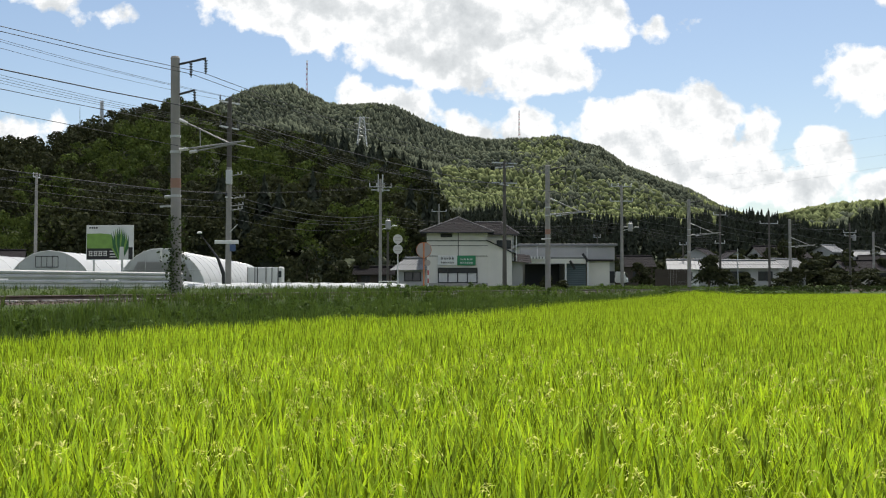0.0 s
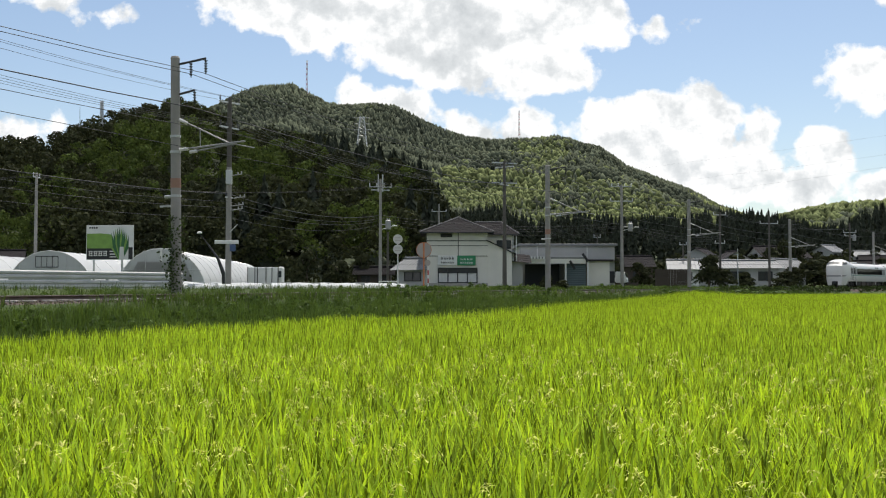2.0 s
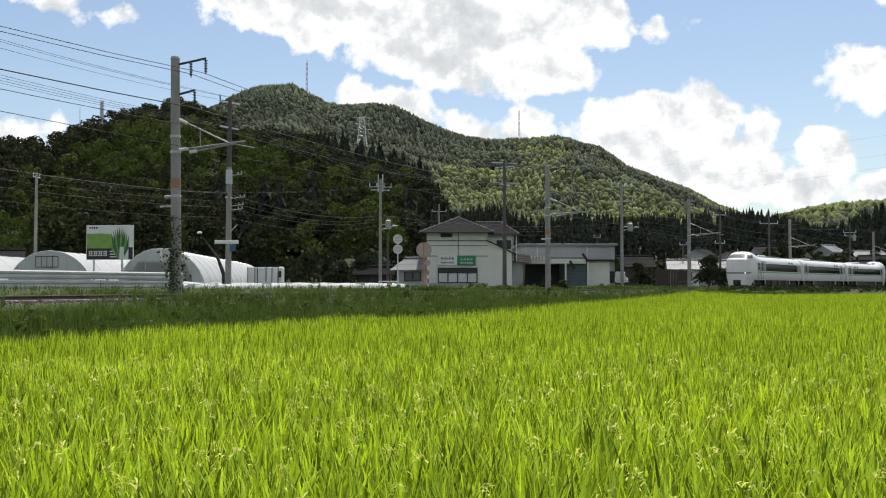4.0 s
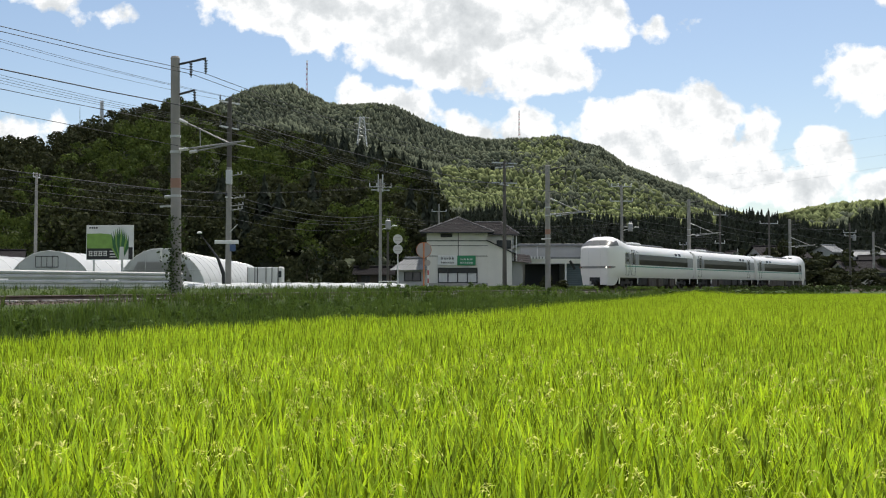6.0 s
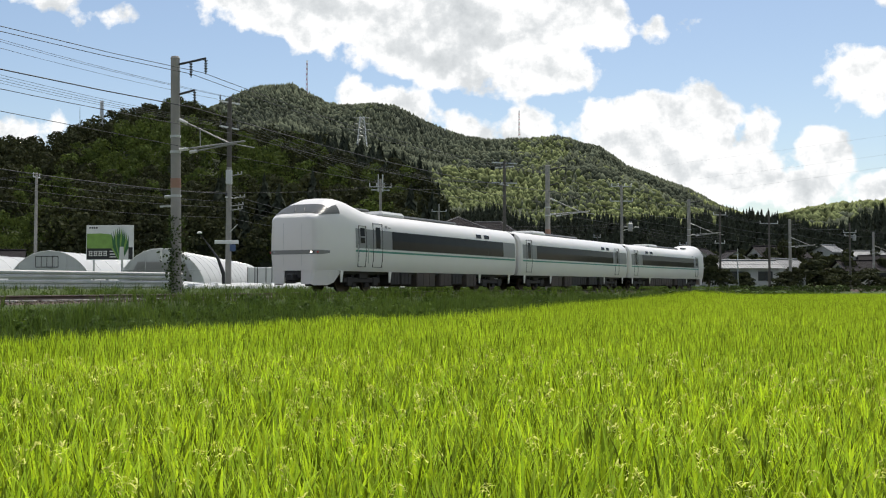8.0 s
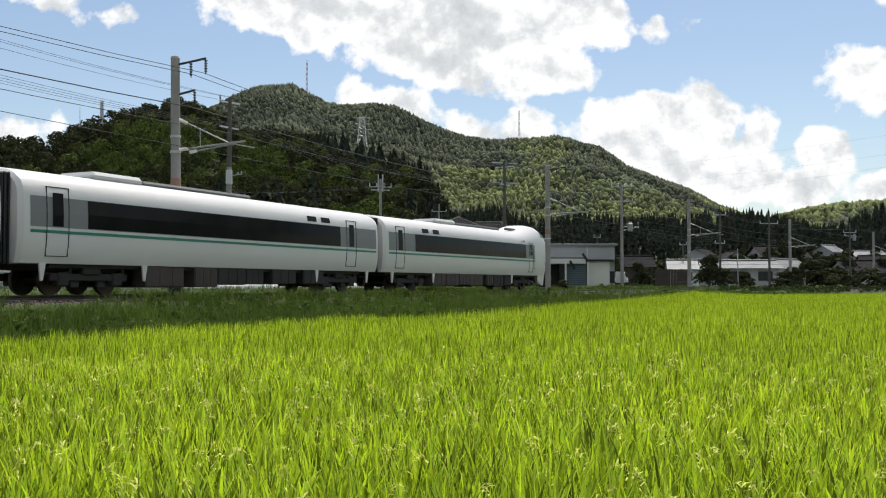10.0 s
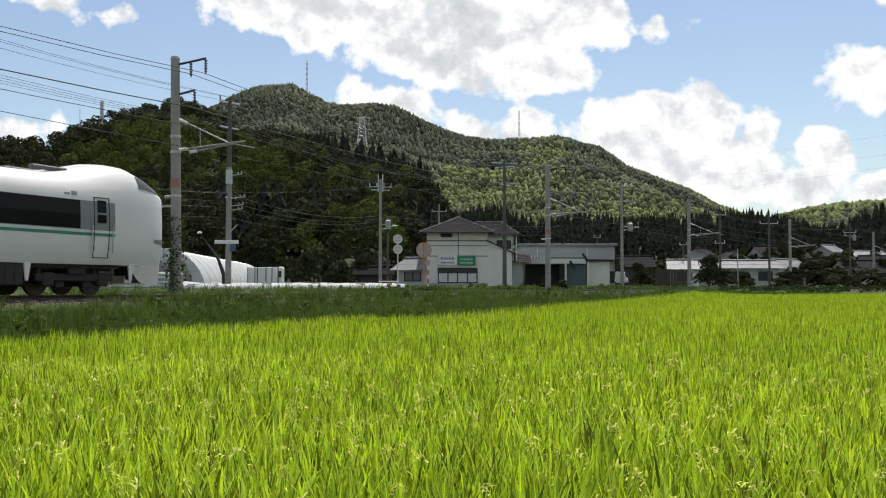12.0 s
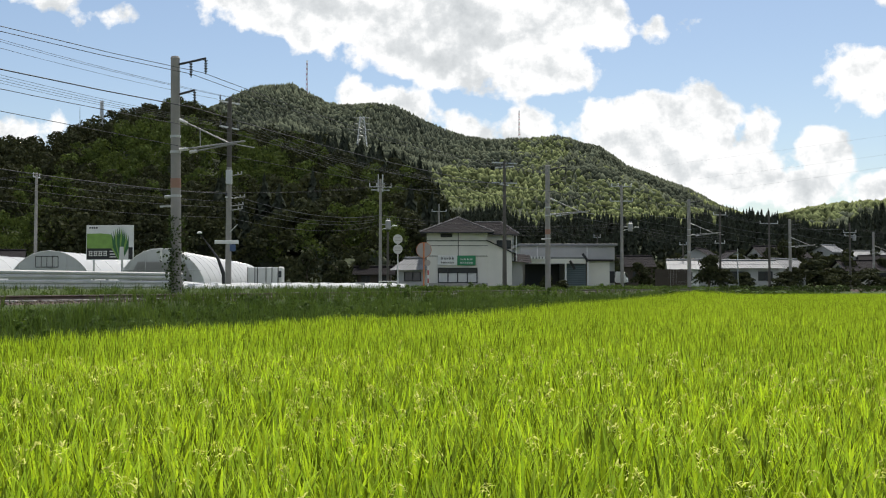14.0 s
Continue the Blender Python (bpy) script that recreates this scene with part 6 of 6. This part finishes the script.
def warehouse():
    o = spot(0, 110)
    t = thing("warehouse", (o.x, o.y, 0.25), FACE, "long grey flat-roofed warehouse with a covered loading porch", "warehouse")
    bm = bm_new()
    box(bm, (14.0, 5.0, 2.25), (10.6, 9.0, 4.5))
    part("wall", bm, WALLG, t, "grey rendered wall")
    bm = bm_new()
    box(bm, (14.0, 5.0, 4.62), (11.2, 9.6, 0.26), bevel=0.03)
    part("roof", bm, METROOF, t, "flat metal roof")
    for x in (10.6, 16.2):
        bm = bm_new()
        box(bm, (x, 0.46, 2.6), (0.09, 0.10, 4.0))
        part("drain_pipe", bm, WHITE, t)
    # porch
    bm = bm_new()
    box(bm, (11.6, -2.0, 3.05), (7.6, 4.6, 0.22), bevel=0.02)
    part("porch_roof", bm, METROOF, t)
    bm = bm_new()
    box(bm, (12.3, -4.22, 2.72), (6.2, 0.12, 0.62))
    part("porch_fascia", bm, WALL, t, "cream porch fascia")
    for x in (8.1, 13.2, 15.6):
        bm = bm_new()
        box(bm, (x, -4.2, 1.3), (0.18, 0.18, 2.6))
        part("porch_post", bm, WHITE, t)
    for i in range(9):
        bm = bm_new()
        box(bm, (8.2 + i * 0.33, -4.35, 3.02), (0.18, 0.35, 0.28))
        part("awning_rib", bm, WHITE, t, "white corrugated awning rib")
    # flat black panel in place of the shade inside the loading bay
    bm = bm_new()
    box(bm, (11.0, -1.0, 1.2), (3.8, 0.1, 2.4))
    part("dark_opening", bm, INK, t, "black panel standing for the shade in the open loading bay")
    bm = bm_new()
    rows = [[bm.verts.new((x, -3.9 + (0.03 if k % 2 else 0), 0.02 + k * 0.1)) for x in (13.35, 15.45)] for k in range(25)]
    for a, b in zip(rows, rows[1:]):
        bm.faces.new((a[0], a[1], b[1], b[0]))
    part("shutter", bm, TEALDOOR, t, "dull blue ribbed roller shutter")
    for x, z, r in ((13.9, 2.25, -0.5), (15.3, 3.05, -0.6)):
        bm = bm_new()
        box(bm, (0, 0, 0), (0.26, 0.10, 1.05), m=Matrix.Translation((x, -4.4, z)) @ Matrix.Rotation(r, 4, "Y"))
        part("awning_stay", bm, INK, t, "black slanting stay")
    bm = bm_new()
    box(bm, (16.9, -1.4, 1.35), (2.4, 3.6, 2.7))
    part("annex_wall", bm, WALL, t, "cream annex wall")
    bm = bm_new()
    box(bm, (17.0, -1.5, 2.78), (2.9, 4.2, 0.2), bevel=0.02)
    part("annex_roof", bm, TILE, t, "thin dark annex roof")
    # another black panel, for the shade within the low opening
    bm = bm_new()
    box(bm, (18.5, 0.35, 1.0), (1.5, 0.1, 1.3))
    part("window", bm, INK, t, "black panel standing for the shade in a low opening")
    bm = bm_new()
    box(bm, (18.6, 0.0, 2.9), (1.9, 1.0, 0.08))
    part("canopy", bm, TILE, t)


def small_house(side, depth, w, d, wall_h, ridge, base, wall, roof, turn=0.0, label="", windows=2, name="village_house", metal=False):
    o = spot(side, depth)
    t = thing(name, (o.x, o.y, base), FACE + turn, label, "house", "village houses")
    bm = bm_new()
    v0 = [(-w / 2, 0, -1.2), (w / 2, 0, -1.2), (w / 2, d, -1.2), (-w / 2, d, -1.2), (-w / 2, 0, wall_h), (w / 2, 0, wall_h), (w / 2, d, wall_h), (-w / 2, d, wall_h), (-w / 2, d / 2, ridge - 0.1), (w / 2, d / 2, ridge - 0.1)]
    v = [bm.verts.new(p) for p in v0]
    for f in ((0, 1, 5, 4), (2, 3, 7, 6), (1, 2, 6, 9, 5), (3, 0, 4, 8, 7)):
        bm.faces.new([v[i] for i in f])
    part("wall", bm, wall, t)
    g = 0.55
    drop = (ridge - wall_h) * g / (d / 2)
    a, b = (-w / 2 - g, -g, wall_h - drop), (w / 2 + g, -g, wall_h - drop)
    c, e = (w / 2 + g, d / 2, ridge), (-w / 2 - g, d / 2, ridge)
    a2, b2 = (-w / 2 - g, d + g, wall_h - drop), (w / 2 + g, d + g, wall_h - drop)
    tiled_slope("roof_slope", (a, b, c, e), t, roof, 14 if not metal else 2, 0.03)
    tiled_slope("roof_slope", (b2, a2, e, c), t, roof, 14 if not metal else 2, 0.03)
    bm = bm_new()
    rod(bm, Vector(e) + Vector((0, 0, 0.1)), Vector(c) + Vector((0, 0, 0.1)), 0.13, None, 8)
    part("ridge", bm, roof, t)
    if metal:
        n = int((w + 2 * g) / 0.45)
        bm = bm_new()
        for k in range(n + 1):
            x = -w / 2 - g + (w + 2 * g) * k / n
            rod(bm, (x, a[1], a[2] + 0.07), (x, e[1], e[2] + 0.05), 0.025, None, 5)
        part("roof_seam", bm, roof, t, "standing seams of the metal roof")
    for k in range(windows):
        x = -w / 2 + w * (k + 0.5) / windows
        window_unit(t, x, 0.0, wall_h * 0.30, wall_h * 0.75, w / windows * 0.5, 2, False)
    return t


shop_house()
warehouse()
small_house(-3.2, 104, 4.4, 4.0, 2.0, 3.0, 0.2, WALLG, METROOF, -38, "small grey shed-like house with a pale metal roof", 1, metal=True)
small_house(-7.6, 108, 3.6, 3.0, 1.5, 2.1, 0.2, WOODD, TILE, 0, "old dark wooden shed with a sagging roof", 2, "shed")
small_house(40.5, 135, 11.5, 5.0, 2.6, 3.5, 0.25, WALLG, METROOF, 3, "low grey workshop with a bright metal roof", 3, metal=True)
small_house(32.5, 132, 3.6, 6.0, 2.4, 3.5, 0.25, WHITE, METROOF, -10, "small white house with a bright metal roof", 1, metal=True)
small_house(52.0, 145, 4.0, 4.6, 2.7, 3.9, 0.3, WALLG, METROOF, 25, "grey house with a bright metal roof", 1, metal=True)
small_house(52.0, 165, 6.0, 7.0, 3.6, 5.6, 0.4, WALLG, TILE, 90, "village house with a dark tiled gable roof", 2)
small_house(28.0, 150, 8.0, 6.0, 3.0, 4.4, 0.4, WOODD, TILE, 0, "village house with a dark tiled roof", 2)
small_house(88.5, 220, 4.5, 5.0, 2.4, 3.8, 5.6, WALLG, METROOF, 35, "pale house with a grey roof on the village slope", 2)
small_house(98.0, 226, 7.0, 5.0, 1.8, 2.9, 5.4, WALLG, METROOF, -5, "long house with a pale metal roof on the village slope", 3, metal=True)
small_house(70.0, 200, 10.0, 8.0, 3.4, 5.6, 2.8, WALLG, TILE, 10, "dark-roofed house on the village slope", 2)
small_house(84.0, 185, 9.0, 7.0, 3.0, 4.8, 1.2, WALLG, TILE, -15, "dark-roofed house among garden trees", 2)
small_house(73.0, 168, 8.0, 6.5, 2.4, 4.0, 0.6, WALL, TILE, 5, "low tiled house near the railway", 2)
small_house(82.0, 172, 7.0, 6.0, 2.2, 3.6, 0.6, WHITE, METROOF, 12, "low white house with a metal roof", 2, metal=True)
small_house(118.0, 240, 8.0, 6.0, 2.5, 4.2, 5.0, WALLG, TILE, 20, "pale house on the village slope", 2)
small_house(60.0, 215, 9.0, 7.0, 3.4, 5.4, 3.0, WALLG, TILE, 60, "dark-roofed house on the village slope", 2)
small_house(-60.0, 128, 9.0, 7.0, 2.6, 4.4, 0.6, WOODD, TILE, 20, "old house with a dark brown roof below the wood", 2)


def board_fence(s0, s1, depth, h):
    n = int((s1 - s0) / 0.18)
    o = spot(s0, depth)
    t = thing("board_fence", (o.x, o.y, float(ground_z(o.x, o.y))), FACE, "dark weathered board fence beside the village road", "fence")
    bm = bm_new()
    box(bm, (0, 0, h / 2), (0.165, 0.03, h), bevel=0.006)
    first = part("board", bm, WOODD, t)
    rng = random.Random(9)
    for k in range(n):
        ob = first if k == 0 else new("board", first.data)
        ob.parent = t
        ob.matrix_basis = pose(k * 0.18, rng.uniform(-0.01, 0.01), rng.uniform(-0.06, 0.03))
    for z in (0.4, h - 0.4):
        bm = bm_new()
        box(bm, ((s1 - s0) / 2, 0.04, z), (s1 - s0, 0.05, 0.09))
        part("fence_rail", bm, WOODD, t)


board_fence(24.9, 29.2, 115, 2.1)


def parked_truck(side, depth, turn):
    o = spot(side, depth)
    t = thing("parked_truck", (o.x, o.y, float(ground_z(o.x, o.y))), FACE + turn, "small white light truck parked beside the warehouse", "truck")
    bm = bm_new()
    vs = [(-0.6, 0, 0.5), (0.6, 0, 0.5), (0.6, 1.3, 0.5), (-0.6, 1.3, 0.5), (-0.6, 0.0, 1.0), (0.6, 0.0, 1.0), (0.55, 0.35, 1.75), (-0.55, 0.35, 1.75), (0.55, 1.25, 1.78), (-0.55, 1.25, 1.78), (0.6, 1.3, 1.0), (-0.6, 1.3, 1.0)]
    fs = [(0, 1, 5, 4), (4, 5, 6, 7), (7, 6, 8, 9), (1, 2, 10, 5), (5, 10, 8, 6), (3, 0, 4, 11), (11, 4, 7, 9), (2, 3, 11, 10), (10, 11, 9, 8), (0, 3, 2, 1)]
    bm = bm_from(vs, fs)
    bmesh.ops.bevel(bm, geom=bm.edges[:], offset=0.05, segments=2, affect="EDGES")
    part("cab", bm, WHITE, t)
    bm = bm_new()
    v = [bm.verts.new(p) for p in ((-0.48, 0.06, 1.08), (0.48, 0.06, 1.08), (0.44, 0.30, 1.66), (-0.44, 0.30, 1.66))]
    bm.faces.new(v)
    for q in v:
        q.co.y -= 0.03
    part("windscreen", bm, GLASSW, t)
    bm = bm_new()
    box(bm, (0, 2.3, 0.72), (1.3, 2.0, 0.10))
    for x in (-0.64, 0.64):
        box(bm, (x, 2.3, 0.9), (0.04, 2.0, 0.3))
    box(bm, (0, 3.28, 0.9), (1.3, 0.04, 0.3))
    part("load_bed", bm, WHITE, t)
    for x in (-0.55, 0.55):
        for y in (0.45, 2.5):
            bm = bm_new()
            rod(bm, (x - 0.08, y, 0.27), (x + 0.08, y, 0.27), 0.27, None, 18)
            w = part("wheel", bm, INK, t, "black tyre")
            bm = bm_new()
            rod(bm, (x - 0.085, y, 0.27), (x + 0.085, y, 0.27), 0.15, None, 14)
            part("rim", bm, GALV, w)
    for x in (-0.45, 0.45):
        bm = bm_new()
        box(bm, (x, -0.02, 0.78), (0.2, 0.04, 0.14), bevel=0.015)
        part("headlight", bm, LAMPG, t)
    bm = bm_new()
    box(bm, (0, -0.03, 0.52), (1.2, 0.06, 0.14), bevel=0.02)
    part("bumper", bm, DARK, t)


parked_truck(21.0, 112, 70)


# ---------------------------------------------------------------- masts on the hills
def lattice(name, at, h, w0, w1, label, mats, arms=(), cat="tower"):
    t = thing(name, at, FACE, label, cat)
    levels = max(5, int(h / 3.2))
    for sx, sy in ((-1, -1), (1, -1), (1, 1), (-1, 1)):
        bm = bm_new()
        rod(bm, (sx * w0 / 2, sy * w0 / 2, -2), (sx * w1 / 2, sy * w1 / 2, h), 0.30 if w0 > 3 else 0.12, None, 6)
        part("leg", bm, mats[0], t)
    for k in range(levels):
        f0, f1 = k / levels, (k + 1) / levels
        a, b = (w0 + (w1 - w0) * f0) / 2, (w0 + (w1 - w0) * f1) / 2
        for (p, q), (r, s) in ((((-1, -1)), ((1, -1))), (((1, -1)), ((1, 1))), (((1, 1)), ((-1, 1))), (((-1, 1)), ((-1, -1)))):
            for ends in (((p * a, q * a, f0 * h), (r * b, s * b, f1 * h)), ((r * a, s * a, f0 * h), (p * b, q * b, f1 * h))):
                bm = bm_new()
                rod(bm, *ends, 0.13, None, 5)
                part("brace", bm, mats[k % len(mats)], t)
    for z, half in arms:
        bm = bm_new()
        for s in (-1, 1):
            rod(bm, (0, -0.4, z), (s * half, 0, z + 0.3), 0.12, 0.08, 6)
            rod(bm, (0, 0.4, z), (s * half, 0, z + 0.3), 0.12, 0.08, 6)
            rod(bm, (0, 0, z + 1.3), (s * half, 0, z + 0.3), 0.10, 0.08, 6)
        part("crossarm", bm, mats[0], t)
    return t


lattice("pylon", spot(-74.5, 900, float(MOUNTAIN.z(-74.5, 900)) + 2), 30, 10.0, 3.4, "grey lattice power pylon standing in the mountain forest", [GALV], ((28.5, 9.0), (23, 7.5), (17.5, 8.5)), "pylon")
lattice("radio_mast", spot(-173, 1240, float(MOUNTAIN.z(-173, 1240)) - 2), 48, 2.4, 1.4, "thin red and white radio mast on the summit", [WHITE, RED])
lattice("radio_mast", spot(97, 1245, float(MOUNTAIN.z(97, 1245)) + 2), 42, 2.6, 1.2, "thin red and white radio mast on the ridge", [WHITE, RED])
lattice("radio_mast", spot(-91.5, 262, float(NEAR_HILL.z(-91.5, 262)) + 2), 12, 0.8, 0.5, "slim grey mast above the wooded hill", [GALV])


# ---------------------------------------------------------------- garden trees and shrubs
def leaf_tree(side, depth, h, wide, mat, seed, label, trunk=True, base=None, name="garden_tree", cat="tree", grp="garden trees"):
    o = spot(side, depth)
    z0 = float(ground_z(o.x, o.y)) if base is None else base
    t = thing(name, (o.x, o.y, z0), 0, label, cat, grp)
    v, f = leafy_crown(seed, 14, 70, 0.5 if h > 2.5 else 0.8)
    v = v * np.array([wide, wide, h])
    if not trunk:
        v[:, 2] = np.maximum((v[:, 2] - 0.22 * h) * 1.25, 0.02)
    mesh_from("crown", v, f, mat, t)
    bm = bm_new()
    rod(bm, (0, 0, -0.2), (0.02 * h, 0, 0.55 * h), 0.035 * h, 0.015 * h, 8)
    rng = random.Random(seed)
    for k in range(5):
        a = rng.uniform(0, 6.28)
        z = h * rng.uniform(0.25, 0.5)
        rod(bm, (0, 0, z), (math.cos(a) * wide * 0.22, math.sin(a) * wide * 0.22, z + h * 0.25), 0.012 * h, 0.005 * h, 6)
    part("trunk", bm, BARK, t)
    return t


SHRUB = "low dense green shrub beside the railway bank"
for k, (sd, dp, h, w) in enumerate(((20.9, 79, 0.8, 3.6), (22.8, 80, 0.7, 2.6), (25.0, 83, 0.95, 4.0), (26.9, 84, 0.85, 3.6), (29.6, 86, 0.95, 4.2), (18.0, 78, 0.7, 2.6))):
    leaf_tree(sd, dp, h, w, WEED, 100 + k, SHRUB, False, name="shrub", cat="shrub", grp="shrubs along the track")
for k, (sd, dp, h, w) in enumerate(((8.3, 78, 1.3, 1.8), (9.6, 79, 0.9, 2.0), (24.5, 119, 2.8, 3.6), (23.6, 118, 3.4, 4.0), (33.0, 122, 4.6, 6.0), (34.6, 121, 2.6, 4.6), (38.6, 126, 2.2, 4.0), (44.4, 128, 2.8, 6.0), (49.5, 140, 3.4, 7.0), (53.6, 142, 4.8, 10.0),
                                    (58.2, 146, 3.6, 9.0), (63.5, 152, 2.6, 6.0), (67.6, 156, 3.6, 9.0), (73.0, 158, 2.4, 7.0), (56.0, 168, 7.5, 7.5), (62.5, 175, 8.5, 8.0), (66.0, 190, 9.0, 7.0), (24.0, 140, 5.0, 6.0), (76.0, 170, 5.5, 6.0), (-11.0, 106, 3.2, 4.0),
                                    (-9.0, 110, 4.2, 4.6), (-15.0, 108, 4.5, 5.0), (-13.5, 92, 1.6, 2.4), (-10.8, 94, 1.5, 2.6))):
    leaf_tree(sd, dp, h, w, BROAD, 140 + k, "dark green garden tree among the houses" if h > 2.5 else "bushy green shrub by the roadside", False)


def village_grove():
    rng = np.random.RandomState(12)
    d = rng.uniform(158, 262, 330)
    s = rng.uniform(0.22, 0.62, 330) * d
    at = np.array([spot(a, b) for a, b in zip(s, d)])
    at[:, 2] = ground_z(at[:, 0], at[:, 1]) - 0.3
    h = rng.uniform(3.0, 7.0, len(at))
    keep = (rng.rand(len(at)) < 0.8) & (np.abs(s / d - 0.425) > 0.012)
    v, f = scatter([leafy_crown(80 + k, 10, 26, 0.8) for k in range(6)], at[keep] - np.array([0, 0, 0.9]), np.stack([h * 1.1, h], 1)[keep], rng.uniform(0, 6.283, keep.sum()))
    tagged(mesh_from("village_trees", v, f, BROAD), "dark garden trees and hedges between the village houses", "trees", kind="stuff")
    d = rng.uniform(150, 235, 260)
    s = rng.uniform(-0.47, 0.30, 260) * d
    at = np.array([spot(a, b) for a, b in zip(s, d)])
    keep = (s > 5) | (d > 145)
    at[:, 2] = ground_z(at[:, 0], at[:, 1]) - 0.3
    h = rng.uniform(3.5, 7.0, len(at))
    v, f = scatter([leafy_crown(90 + k, 10, 26, 0.8) for k in range(6)], at - np.array([0, 0, 1.0]), np.stack([h * 1.1, h], 1), rng.uniform(0, 6.283, len(at)))
    tagged(mesh_from("wood_edge", v, f, BROAD), "dark bushes and small trees at the foot of the wood", "trees", kind="stuff")


village_grove()


def pole_vine():
    p = along(30.75, 2.55)
    t = thing("climbing_vine", (p.x, p.y, float(ground_z(p.x, p.y))), heading(30.75), "leafy vine climbing the foot of a concrete mast", "vine")
    rng = np.random.RandomState(5)
    vs, fs = [], []
    for k in range(620):
        z = rng.uniform(0.0, 3.2)
        a = rng.uniform(0, 6.283)
        r = 0.22 + rng.exponential(0.10) * (1.3 if z < 2.3 else 0.8)
        if rng.rand() < 0.5:
            a = rng.normal(math.pi, 0.6)
        c = np.array([r * math.cos(a), 0.2 + r * math.sin(a), z])
        e1, e2 = rng.normal(size=3), rng.normal(size=3)
        e1 /= np.linalg.norm(e1)
        e2 -= e1 * (e1 @ e2)
        e2 /= np.linalg.norm(e2)
        h = rng.uniform(0.04, 0.08)
        b = len(vs)
        vs += [c - e1 * h, c - e2 * h * 0.7, c + e1 * h, c + e2 * h * 0.7]
        fs.append((b, b + 1, b + 2, b + 3))
    ob = mesh_from("leaf", vs, fs, VINE, t)
    ob["kind"] = "stuff"
    bm = bm_new()
    for k in range(4):
        a = k * 1.6
        rod(bm, (0.19 * math.cos(a), 0.2 + 0.19 * math.sin(a), 0), (0.19 * math.cos(a + 1), 0.2 + 0.19 * math.sin(a + 1), 2.9), 0.012, None, 5)
    part("stem", bm, BARK, t)


pole_vine()


build_track()
build_weeds()
build_verge_weeds()
build_rice()
motions()
